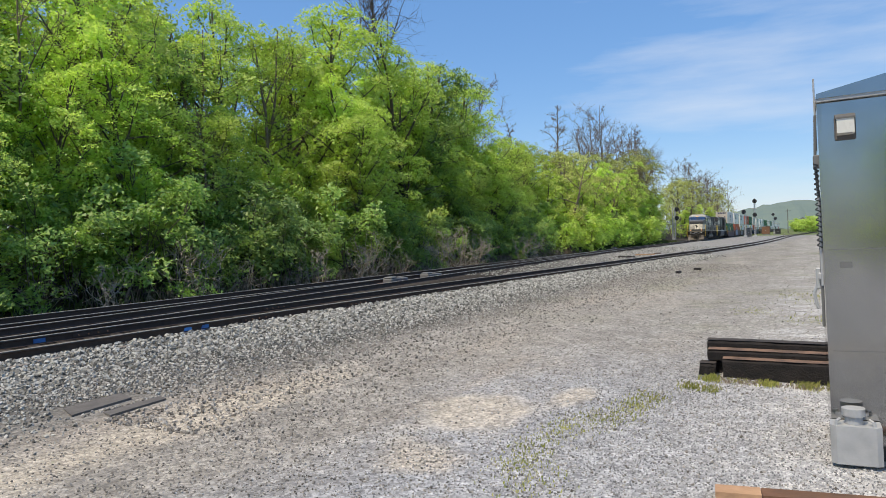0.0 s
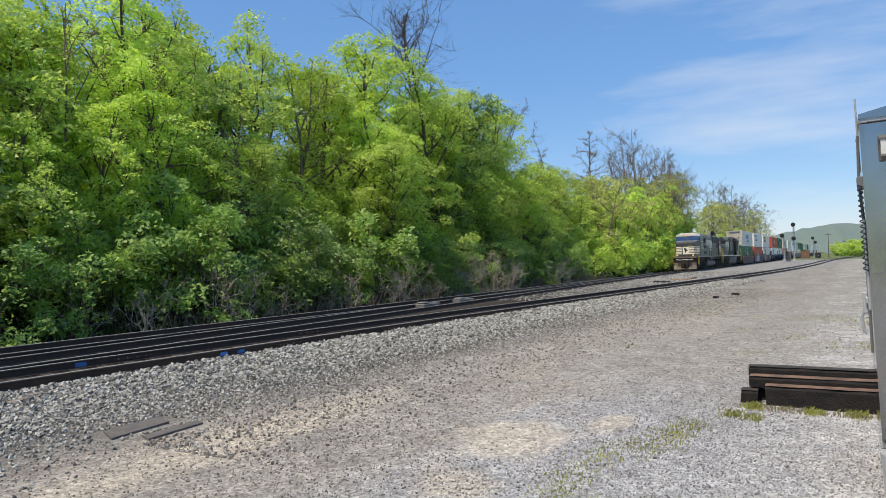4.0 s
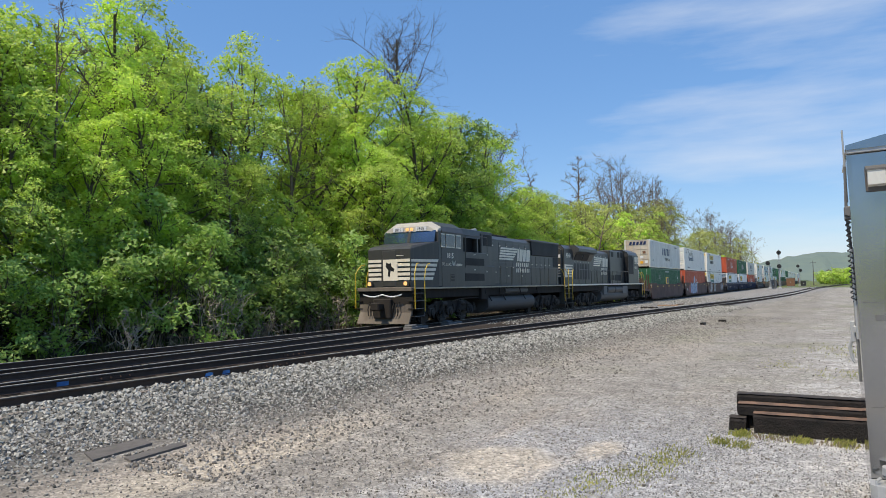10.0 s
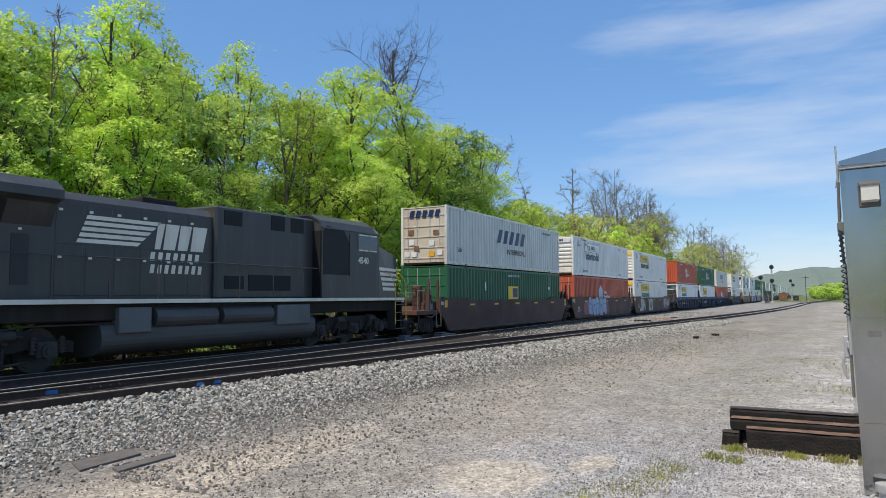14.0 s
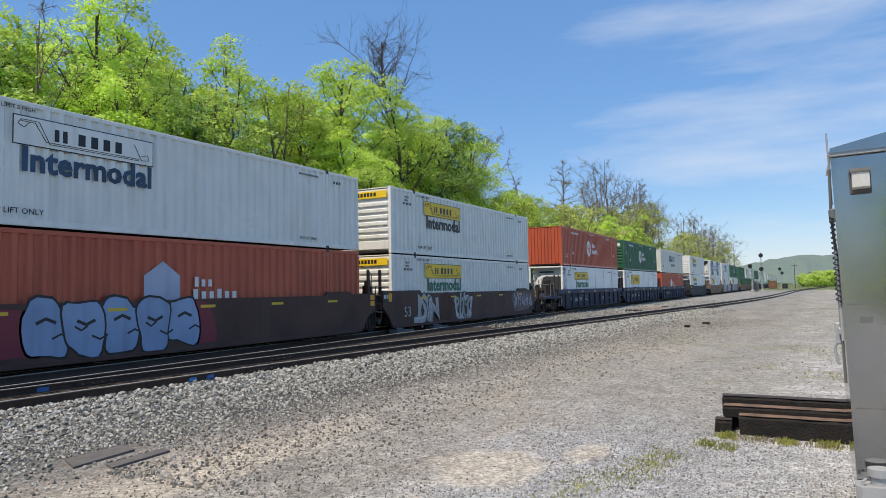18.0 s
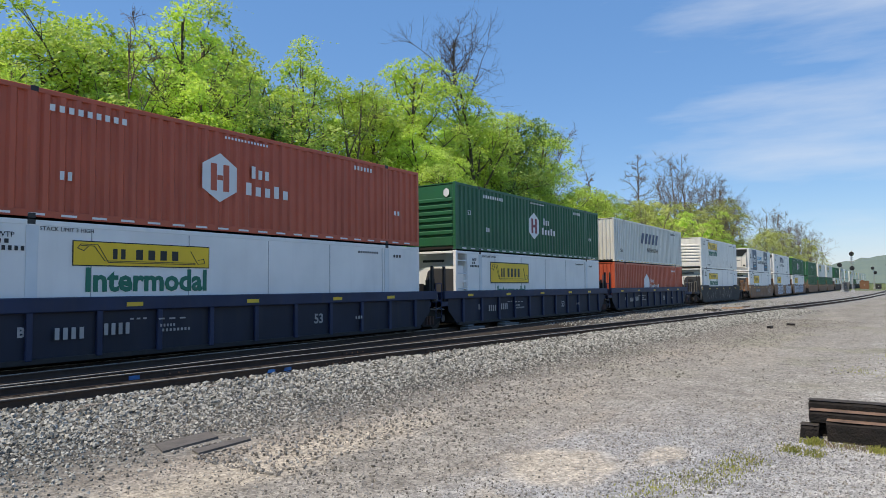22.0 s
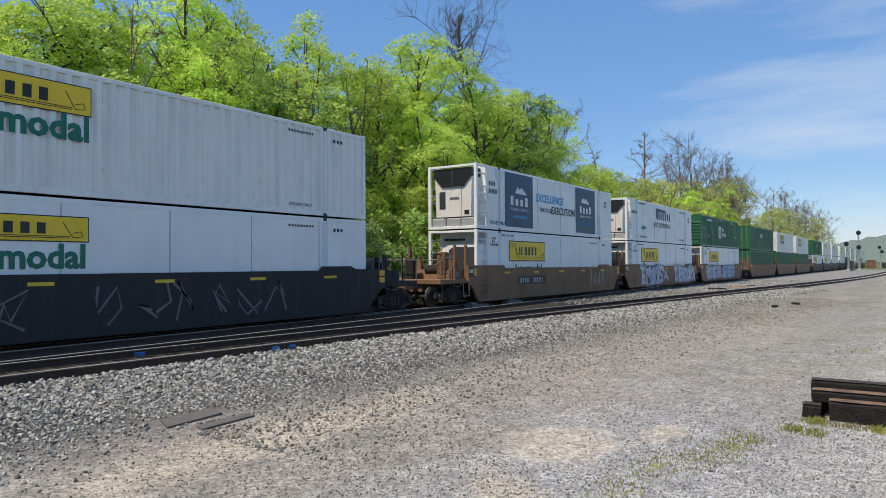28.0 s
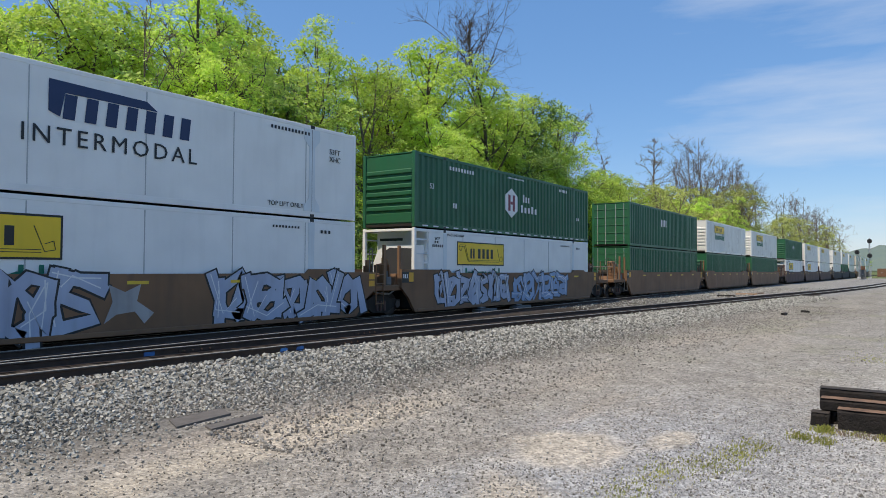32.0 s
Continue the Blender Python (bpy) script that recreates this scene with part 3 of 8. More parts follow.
paint("brow_cream", (0.46, 0.43, 0.37), dirt=(0.2, 0.16, 0.11), streak=0.5)
paint("grab_pale", (0.20, 0.18, 0.15), streak=0.4)
paint("spray_faded", (0.17, 0.17, 0.165), (0.09, 0.09, 0.088), streak=0.5)
paint("plow_tan", (0.20, 0.165, 0.13), (0.09, 0.075, 0.06), rough=0.85, streak=0.5, dirt=(0.04, 0.035, 0.03))
paint("post_steel", (0.74, 0.78, 0.80), (0.60, 0.64, 0.66), rough=0.35, streak=0.5, dirt=(0.45, 0.42, 0.38))
paint("grille_grey", (0.035, 0.037, 0.042), (0.05, 0.05, 0.054), rough=0.6, streak=0.2)
paint("box_cream_clean", (0.80, 0.76, 0.70), (0.72, 0.67, 0.60), rough=0.4, streak=0.35, dirt=(0.4, 0.33, 0.26))
paint("galv_dull", (0.16, 0.16, 0.155), (0.11, 0.11, 0.105), rough=0.7, streak=0.4)
M["windscreen"] = mat("windscreen", (0.13, 0.19, 0.27), (0.09, 0.13, 0.18), 1.2, 0.05, 0, 0.75)
M["tyre"] = mat("tyre", (0.4, 0.39, 0.37), None, 9, 0.3, 0, 1.0)
M["glass"] = mat("glass", (0.02, 0.03, 0.04), (0.015, 0.02, 0.03), 2, 0.06, 0, spec=0.9)


def lamp_material():
    m = bpy.data.materials.new("headlight_lens")
    m.use_nodes = True
    p = m.node_tree.nodes["Principled BSDF"]
    p.inputs["Base Color"].default_value = (0.25, 0.13, 0.05, 1)
    p.inputs["Emission Color"].default_value = (1.0, 0.50, 0.18, 1)
    p.inputs["Emission Strength"].default_value = 1.25
    return m


M["headlight"] = lamp_material()
L53, W53, H53 = 16.154, 2.591, 2.896
TRAIN = []  # every thing that rolls, with its place along the train


def rolls(ob, u, z=0.0):
    TRAIN.append((ob, u, z))
    ob.location = (u, MAIN, z)
    return ob


def corrugated(x0, x1, z0, z1, y, out, n, depth=0.062):
    """A wall of pressed ribs along x; out is the sign of its outer face along y."""
    g = Geo()
    step = (x1 - x0) / n
    pts = []
    for i in range(n):
        a = x0 + i * step
        pts += [(a, 0), (a + step * 0.34, 0), (a + step * 0.5, -depth), (a + step * 0.84, -depth)]
    pts.append((x1, 0))
    m = len(pts)
    vs = [(a, y + out * d, z) for z in (z0, z1) for a, d in pts] + [(a, y + out * (d - 0.03), z) for z in (z0, z1) for a, d in pts]
    fs = [(i, i + 1, m + i + 1, m + i) for i in range(m - 1)] + [(2 * m + i, 3 * m + i, 3 * m + i + 1, 2 * m + i + 1) for i in range(m - 1)]
    fs += [(i, 2 * m + i, 2 * m + i + 1, i + 1) for i in range(m - 1)] + [(m + i, m + i + 1, 3 * m + i + 1, 3 * m + i) for i in range(m - 1)]
    fs += [(0, m, 3 * m, 2 * m), (m - 1, 3 * m - 1, 4 * m - 1, 2 * m - 1)]
    return g.add(vs, fs)


CACHE = {}


def cached(key, make):
    if key not in CACHE:
        CACHE[key] = make()
    return CACHE[key]


def use(name, key, make, material, parent, label="", at=None):
    """A part whose mesh is shared by all alike parts of that colour."""
    me = cached((key, material.name), lambda: make().mesh(name))
    return part(name, me, material, parent, label, at)


H = W53 / 2


def hexlogo(c, x, z, r, inner):
    g = Geo().prism([(x + r * 0.97 * math.sin(a), z + r * math.cos(a)) for a in [i * math.pi / 3 for i in range(6)]], -H - 0.006, -H - 0.002)
    e = part("emblem", g, M["logo_white"], c, "white hexagon emblem")
    s = r * 0.45
    for n, (x0, x1, z0, z1) in enumerate(((x - s, x - s * 0.35, z - r * 0.55, z + r * 0.55), (x + s * 0.35, x + s, z - r * 0.55, z + r * 0.55), (x - s * 0.3, x + s * 0.3, z - r * 0.1, z + r * 0.1))):
        part("emblem_bar", Geo().box(x0, x1, -H - 0.010, -H - 0.007, z0, z1), M[inner], e)


def bars(c, rows, material, name="marking", slant=0.0, y=-H - 0.004):
    """Lettering that cannot be read, or a name, as plain bars: (x, z, length, height, pieces)."""
    fine = Geo()
    for x, z, ln, h, k in rows:
        step, word = ln / k, name == "name_bars" and not slant
        w = step * 0.55
        for i in range(k):
            a, top = x + i * step, h * (0.74 if word and i % 3 else 1.0)
            g = fine if h < 0.2 else Geo()
            g.prism([(a, z), (a + w, z), (a + w + slant * h, z + top), (a + slant * h, z + top)], y - 0.004, y)
            if h >= 0.2:
                part("name_bar", g, material, c)
    if fine.v:
        tagged(part("small_marking", fine, material, c), kind="stuff")


def container(u, z, style, colour, posts=True):
    """A 53 foot box: z is its floor's height over the rails."""
    words = {"box_white": "white corrugated steel", "box_cream": "dirty off-white corrugated steel", "box_reefer": "white smooth-sided refrigerated",
             "box_red": "brick-red corrugated steel", "box_green": "dark green corrugated steel"}[colour]
    c = thing("shipping_container", words + " 53 foot container on a well car", "container", "containers of the train")
    rolls(c, u, z)
    m = M[colour]
    reefer = colour == "box_reefer"
    if not reefer:
        for s, nm in ((-1, "near"), (1, "far")):
            use("side_wall", "cw" + nm, lambda: corrugated(0.12, L53 - 0.12, 0.17, H53 - 0.10, s * (H - 0.004), s, 46), m, c)
        x0 = 0.0
    else:
        x0 = 0.85 if style.startswith("unit") else 0.0
        for s in (-1, 1):
            use("side_wall", ("sw", s, x0), lambda: Geo().box(x0 + 0.06, L53 - 0.06, s * (H - 0.045), s * (H - 0.008), 0.17, H53 - 0.10), m, c)
        for sx in (2.0, 3.3, 5.9, 8.6, 11.2, 13.9):
            use("panel_joint", "pj", lambda: Geo().box(-0.012, 0.012, -H - 0.002, -H + 0.01, 0.2, H53 - 0.14), M["galv"], c, at=(sx, 0, 0))
        for sx in (2.0, L53 - 2.0):
            wide = 0.33 if style == "unit_new" else 0.13
            use("lift_band", ("lb", wide), lambda: Geo().prism([(-wide, 0.2), (wide, 0.2), (wide, 0.36), (0.13, 0.62), (0.12, 2.2), (wide, 2.42), (wide, H53 - 0.14), (-wide, H53 - 0.14), (-wide, 2.42), (-0.12, 2.2), (-0.13, 0.62), (-wide, 0.36)], -H - 0.006, -H + 0.004), M["post_steel"], c, "bare metal lift post", at=(sx, 0, 0))
            if wide > 0.2:
                use("post_edge", "pe", lambda: Geo().prism([(-0.005, 0.2), (0.005, 0.2), (0.005, H53 - 0.14), (-0.005, H53 - 0.14)], -H - 0.010, -H - 0.006), M["galv_dull"], c, at=(sx, 0, 0))
    use("roof", ("roof", x0), lambda: Geo().box(x0 + 0.05, L53 - 0.05, -H + 0.03, H - 0.03, H53 - 0.06, H53 - 0.02), m, c)
    use("floor", ("floor", 0), lambda: Geo().box(0.05, L53 - 0.05, -H + 0.03, H - 0.03, 0.06, 0.16), M["under_black"], c)
    for s in (-1, 1):
        use("bottom_rail", ("br", s), lambda: Geo().box(0.1, L53 - 0.1, s * (H - 0.06), s * H, 0.03, 0.19, 0.01), m, c)
        use("top_rail", ("tr", s), lambda: Geo().box(0.1, L53 - 0.1, s * (H - 0.06), s * H, H53 - 0.13, H53 - 0.015, 0.01), m, c)
        for x in (0.0, L53 - 0.14):
            use("corner_post", ("cp", s, x), lambda: Geo().box(x, x + 0.14, s * (H - 0.14), s * (H + 0.002), 0.02, H53, 0.012), m, c)
        if posts:
            for x in (1.98, L53 - 1.98):
                use("lift_post", ("lp", s, x), lambda: Geo().box(x - 0.07, x + 0.07, s * (H - 0.05), s * (H + 0.003), 0.02, H53 - 0.005, 0.01), m, c)
                for zz in (0.0, H53 - 0.12):
                    use("casting", ("cs", s, x, zz), lambda: Geo().box(x - 0.085, x + 0.085, s * (H - 0.1), s * (H + 0.006), zz, zz + 0.12, 0.008), M["black_metal"], c)
    # the end that leads
    if style.startswith("unit"):
        use("bulkhead", "bulk", lambda: Geo().box(x0, x0 + 0.06, -H + 0.05, H - 0.05, 0.12, H53 - 0.05), m, c)
        use("end_header", "efh", lambda: Geo().box(0.0, 0.1, -H + 0.1, H - 0.1, H53 - 0.12, H53 - 0.02, 0.01), m, c)
        use("end_sill", "efs", lambda: Geo().box(0.0, 0.1, -H + 0.1, H - 0.1, 0.03, 0.16, 0.01), m, c)
        for nm, y0, z0, z1 in (("a", -H, 1.55, 1.62), ("b", H - 0.06, 1.55, 1.62), ("c", -H, 0.75, 0.8)):
            use("end_brace", ("efb", nm), lambda: Geo().box(0, x0, y0, y0 + 0.06, z0, z1), m, c)
        for yy in (-H + 0.05, H - 0.05):
            for zz in (0.62, 1.25, 1.9, 2.45):
                use("end_rung", ("er", yy, zz), lambda: Geo().box(0.08, x0, yy - 0.03, yy + 0.03, zz, zz + 0.05), M["post_steel"], c)
        if style == "unit_old":
            unit = Geo().prism([(-1.12, 0.15), (-1.12, 2.26), (0.30, 2.26), (0.72, 2.08), (0.95, 1.6), (1.0, 0.15)], 0.28, 0.86, "x")
            part("cooling_unit", cached("cu_old", lambda: unit.mesh("cooling_unit")), M["box_reefer"], c, "white refrigeration unit with a rounded shoulder")
            use("cooling_grille", "cg_old", lambda: Geo().prism([(-1.10, 0.34), (-1.10, 2.12), (0.02, 2.16), (0.26, 2.02), (0.38, 1.62), (0.40, 0.46)], 0.15, 0.29, "x"), M["grille_grey"], c, "dark grey curved intake grille")
            use("control_panel", "cp_old", lambda: Geo().box(0.25, 0.29, 0.56, 0.92, 1.15, 1.5, 0.01), M["logo_black"], c, "black control panel")
            use("maker_bar", "mb_old", lambda: Geo().box(0.20, 0.24, -0.55, 0.55, 2.42, 2.52), M["logo_black"], c)
        else:
            unit = Geo().prism([(-0.92, 0.58), (0.92, 0.58), (0.98, 2.35), (0.55, 1.95), (-0.55, 1.95), (-0.98, 2.35)], 0.12, 0.85, "x")
            part("cooling_unit", cached("cu_new", lambda: unit.mesh("cooling_unit")), M["box_cream_clean"], c, "off-white refrigeration unit below a black hood")
            use("cooling_grille", "cg_new", lambda: Geo().prism([(-1.0, 2.40), (-0.58, 1.93), (0.58, 1.93), (1.0, 2.40), (1.0, 2.74), (-1.0, 2.74)], 0.06, 0.84, "x"), M["logo_black"], c, "black faceted intake hood")
            use("hood_rib", "hr_new", lambda: Geo().box(0.045, 0.06, -0.03, 0.03, 1.95, 2.72), M["grille_grey"], c)
            use("unit_window", "uw_new", lambda: Geo().box(0.10, 0.125, 0.42, 0.74, 0.95, 1.72, 0.008), M["grille_grey"], c, "dark grey inspection window")
            use("unit_seam", "use_new", lambda: Geo().box(0.112, 0.122, -0.46, -0.44, 0.62, 1.93), M["galv_dull"], c)
            use("unit_vent", "uv_new", lambda: Geo().box(0.10, 0.125, -0.84, -0.60, 0.68, 0.86), M["logo_black"], c)
            use("maker_bar", "mb_new", lambda: Geo().box(0.105, 0.121, -0.32, 0.18, 1.36, 1.46), M["galv_dull"], c)
            for k in range(3):
                use("tank_panel", ("tp_new", k), lambda: Geo().box(0.1, 0.8, -H + 0.14 + k * 0.78, -H + 0.88 + k * 0.78, 0.14, 0.52, 0.03), M["galv"], c, "grey ribbed fuel tank panel")
    elif style.startswith("door"):
        use("door_panel", "dp", lambda: Geo().box(0.03, 0.07, -H + 0.14, H - 0.14, 0.14, H53 - 0.1), M["box_door"] if colour == "box_cream" else m, c)
        for yy in (-0.9, -0.35, 0.35, 0.9):
            use("lock_rod", "lr", lambda: Geo().tube((0.015, 0, 0.12), (0.015, 0, H53 - 0.12), 0.02, n=6), M["galv"], c, at=(0, yy, 0))
        for k in range(5):
            use("door_rib", "dr", lambda: Geo().box(0.005, 0.03, -H + 0.16, H - 0.16, -0.03, 0.03, 0.008), M["box_door"] if colour == "box_cream" else m, c, at=(0, 0, 0.35 + k * 0.52))
    elif style == "ribs":
        use("end_wall", "er", lambda: corrugated(-H + 0.14, H - 0.14, 0.14, H53 - 0.1, 0.0, -1, 9, 0.07), m, c).matrix_basis = Matrix(((0, 1, 0, 0.01), (-1, 0, 0, 0), (0, 0, 1, 0), (0, 0, 0, 1)))
    else:
        use("end_wall", "ew", lambda: Geo().box(0.06, 0.09, -H + 0.14, H - 0.14, 0.14, H53 - 0.1), m, c)
        for k in range(6):
            use("end_rib", "erib", lambda: Geo().box(0.0, 0.07, -H + 0.16, H - 0.16, -0.09, 0.09, 0.04), m, c, at=(0, 0, 0.75 + k * 0.28))
        use("end_plate", "epl", lambda: Geo().box(0.02, 0.08, -H + 0.16, H - 0.16, 0.2, 0.56, 0.01), m, c)
    use("rear_wall", "rw", lambda: Geo().box(L53 - 0.09, L53 - 0.05, -H + 0.14, H - 0.14, 0.14, H53 - 0.1), m, c)
    return c


def maker_panel(c, x, z, w, h, word=True, ink="logo_green", face="logo_yellow", size=0.79, wx=0.19, base=1.30):
    """The name board with its dark bars and scroll, over the word on the side."""
    b = part("name_board", Geo().box(x, x + w, -H - 0.008, -H - 0.003, z, z + h), M["logo_black"], c, "dark-edged name board")
    e = 0.05 if h > 0.8 else 0.025
    part("board_face", Geo().box(x + e, x + w - e, -H - 0.012, -H - 0.009, z + e, z + h - e), M[face], b, "yellow board face" if face == "logo_yellow" else "")
    bars(b, [(x + w * 0.26, z + h * 0.30, w * 0.11, h * 0.42, 2), (x + w * 0.42, z + h * 0.30, w * 0.36, h * 0.42, 4)], M["logo_black"], "board_bars", y=-H - 0.013)
    for dz in (0.0, 0.06):
        sc = Geo().path([(x + w * 0.05, -H - 0.014, z + h * (0.86 - dz)), (x + w * (0.16 - dz * 0.4), -H - 0.014, z + h * (0.86 - dz)), (x + w * (0.23 - dz * 0.4), -H - 0.014, z + h * (0.16 + dz)), (x + w * 0.88, -H - 0.014, z + h * (0.16 + dz))], 0.010, 4)
        part("board_scroll", sc, M["logo_black"], b)
    part("board_roll", Geo().path([(x + w * 0.05, -H - 0.014, z + h * 0.86), (x + w * 0.03, -H - 0.014, z + h * 0.7), (x + w * 0.07, -H - 0.014, z + h * 0.6), (x + w * 0.10, -H - 0.014, z + h * 0.8)], 0.010, 4), M["logo_black"], b)
    part("board_roll", Geo().path([(x + w * 0.84, -H - 0.014, z + h * 0.75), (x + w * 0.90, -H - 0.014, z + h * 0.18), (x + w * 0.96, -H - 0.014, z + h * 0.22), (x + w * 0.95, -H - 0.014, z + h * 0.42), (x + w * 0.90, -H - 0.014, z + h * 0.35)], 0.010, 4), M["logo_black"], b)
    if word:
        lettering("Intermodal", size, M[ink], c, (x + wx, -H - 0.006, base), bold=0.024)


def name_bars(c, x, z, size, ink, slant=0.2, k=5):
    """A big name on the side as slanted plain bars."""
    return bars(c, [(x, z, size * 5.5, size, k)], M[ink], "name_bars", slant)


def small_marks(c, ink="logo_black", x=1.15):
    m = M[ink]
    lettering("WTP", 0.16, m, c, (x, -H - 0.006, 2.48))
    lettering("TOP LIFT ONLY", 0.19, m, c, (2.25, -H - 0.006, 0.30))
    lettering("STACK LIMIT 3 HIGH", 0.13, m, c, (2.15, -H - 0.006, 2.66))
    lettering("TOP LIFT ONLY", 0.14, m, c, (12.6, -H - 0.006, 0.28))
    bars(c, [(x - 0.15, 2.2, 0.75, 0.10, 6), (x, 2.35, 0.3, 0.09, 2)], m)
    bars(c, [(12.6, 2.55, 1.1, 0.07, 9), (14.55, 2.45, 0.5, 0.10, 3)], m)


# ---- running gear ----
WHEELS = []  # wheelsets that turn, with their places on the vehicle


def wheelset(parent, x, r):
    w = use("wheelset", ("ws", r), lambda: Geo().tube((0, -0.9, 0), (0, 0.9, 0), 0.08, n=8)
            .tube((0, -0.80, 0), (0, -0.68, 0), r, n=24).tube((0, 0.68, 0), (0, 0.80, 0), r, n=24)
            .tube((0, -0.83, 0), (0, -0.80, 0), r * 0.86, n=24).tube((0, -0.86, 0), (0, -0.83, 0), r * 0.3, n=12)
            .box(-r * 0.62, -r * 0.5, -0.835, -0.82, -0.04, 0.04).box(r * 0.5, r * 0.62, -0.835, -0.82, -0.04, 0.04), M["wheel_steel"], parent, "steel wheels on an axle")
    w.location = (x, 0, r)
    WHEELS.append((w, x, r))
    return w


def truck(parent, x, r=0.42, half=0.89, name="bogie"):
    """A freight bogie with cast side frames and springs."""
    for s in (-1, 1):
        y0, y1 = (s * 1.02, s * 1.14)
        g = Geo().prism([(-half - 0.22, r - 0.06), (-half - 0.22, r + 0.16), (-half + 0.25, r + 0.2), (-0.35, r + 0.36), (0.35, r + 0.36), (half - 0.25, r + 0.2), (half + 0.22, r + 0.16), (half + 0.22, r - 0.06), (half - 0.2, r - 0.1), (0.36, r - 0.27), (-0.36, r - 0.27), (-half + 0.2, r - 0.1)], y0, y1)
        f = part("side_frame", cached(("sf", s, r), lambda: g.mesh("side_frame")), M["under_black"], parent, "cast steel bogie side frame", at=(x, 0, 0))
        for k in (-0.2, 0.0, 0.2):
            use("spring", ("spr", s), lambda: Geo().tube((0, s * 1.15, r - 0.2), (0, s * 1.15, r + 0.14), 0.06, n=8), M["car_brown"], f, at=(k, 0, 0))
        for k in (-half, half):
            use("axle_box", ("ab", s), lambda: Geo().tube((0, s * 1.12, r), (0, s * 1.21, r), 0.13, n=10), M["wheel_steel"], f, at=(k, 0, 0))
    use("bolster", "bol", lambda: Geo().box(-0.2, 0.2, -1.0, 1.0, 0.35, 0.7, 0.03), M["under_black"], parent, at=(x, 0, 0))
    for k in (-half, half):
        wheelset(parent, x + k, r)


# ---- well cars ----
def well_car(u, paintkey, ribs=False, first=True, last=True, label="", tags=()):
    """One well unit; u is where its containers begin."""
    c = thing("well_car", label, "freight car", "well cars of the train")
    rolls(c, u, 0)
    m = M[paintkey]
    a0, a1 = -0.55, L53 + 0.55
    for s in (-1, 1):
        y0, y1 = s * (H + 0.02), s * (H + 0.13)
        if ribs:
            use("top_chord", ("tc", s), lambda: Geo().box(a0 - 0.5, a1 + 0.5, s * (H + 0.0), s * (H + 0.14), 1.22, 1.55, 0.02), m, c, "blue painted top chord")
            side = use("side_plate", ("spr", s), lambda: Geo().prism([(a0 + 0.6, 0.16), (a1 - 0.6, 0.16), (a1 + 0.1, 0.75), (a1 + 0.1, 1.22), (a0 - 0.1, 1.22), (a0 - 0.1, 0.75)], s * (H + 0.0), s * (H + 0.03)), M["car_navy"], c, "dark blue side plate")
            use("bottom_chord", ("bc", s), lambda: Geo().box(a0 + 0.6, a1 - 0.6, s * (H - 0.02), s * (H + 0.10), 0.12, 0.24, 0.01), M["car_black"], c)
            for x in np.linspace(0.4, L53 - 0.4, 11):
                use("side_post", ("spo", s), lambda: Geo().box(-0.07, 0.07, s * (H + 0.03), s * (H + 0.13), 0.2, 1.23, 0.015), m, side, at=(float(x), 0, 0))
        else:
            use("side_plate", ("sp", s), lambda: Geo().prism([(a0 + 0.45, 0.12), (a1 - 0.6, 0.12), (a1 - 0.2, 0.62), (a1 + 0.35, 1.0), (a1 + 0.35, 1.58), (a1 - 1.2, 1.58), (a1 - 1.45, 1.68), (a1 - 2.7, 1.68), (a1 - 2.85, 1.55), (a0 + 2.85, 1.55), (a0 + 2.7, 1.68), (a0 - 0.35, 1.68), (a0 - 0.35, 1.0), (a0 + 0.05, 0.66)], y0, y1), m, c)
            use("bottom_chord", ("bcb", s), lambda: Geo().box(a0 + 0.55, a1 - 0.7, s * (H + 0.0), s * (H + 0.17), 0.10, 0.22, 0.015), m, c)
    for x in (-0.22, L53 + 0.18):
        use("end_bulkhead", "ebk", lambda: Geo().box(0.0, 0.04, -H, H, 0.26, 0.93), M["under_black"], c, at=(x, 0, 0))
    use("well_floor", "wf", lambda: Geo().box(a0 + 0.8, a1 - 0.8, -H, H, 0.16, 0.26), M["under_black"], c)
    for x0, x1, nm in ((a0 - 2.3 if first else a0 - 1.35, a0 + 0.35, "f"), (a1 - 0.35, a1 + (2.4 if last else 0.9), "r")):
        use("end_platform", ("ep", nm, first, last), lambda: Geo().box(x0, x1, -1.32, 1.32, 0.92, 1.12, 0.02).box(x0 + 0.1, x1 - 0.1, -0.35, 0.35, 0.62, 0.95).prism([(x0 + (0.9 if nm == "f" else 0.1), 1.12), (x1 - (0.1 if nm == "f" else 0.9), 1.12), (x1 - (0.1 if nm == "f" else 1.0), 1.52), (x0 + (1.0 if nm == "f" else 0.1), 1.52)], -1.15, 1.15), m, c)
    for k in range(5):
        use("reflector_strip", "rs", lambda: Geo().box(0, 0.55, -H - 0.138, -H - 0.128, 1.30, 1.38), M["rail_yellow"], c, "yellow reflective patch", at=(2.2 + k * 2.95, 0, 0))
    if first:
        for y in (-1.3, 1.3):
            use("handrail", ("hrf", y), lambda: Geo().path([(-2.75, y, 0.9), (-2.75, y, 2.0), (-2.0, y, 2.0), (-2.0, y, 1.1)], 0.022), M["grab_pale"], c, "pale grab rail")
        use("end_rail", "hrfe", lambda: Geo().path([(-2.8, -1.2, 1.9), (-2.8, 1.2, 1.9)], 0.02), M["grab_pale"], c, "pale grab rail")
        use("brake_gear", "bg", lambda: Geo().tube((-1.75, -0.75, 1.5), (-1.75, 0.1, 1.5), 0.22, n=12).box(-2.5, -2.2, 0.3, 0.75, 1.1, 2.0, 0.03).tube((-2.35, 0.5, 2.0), (-2.35, 0.5, 2.35), 0.03), M["under_black"], c)
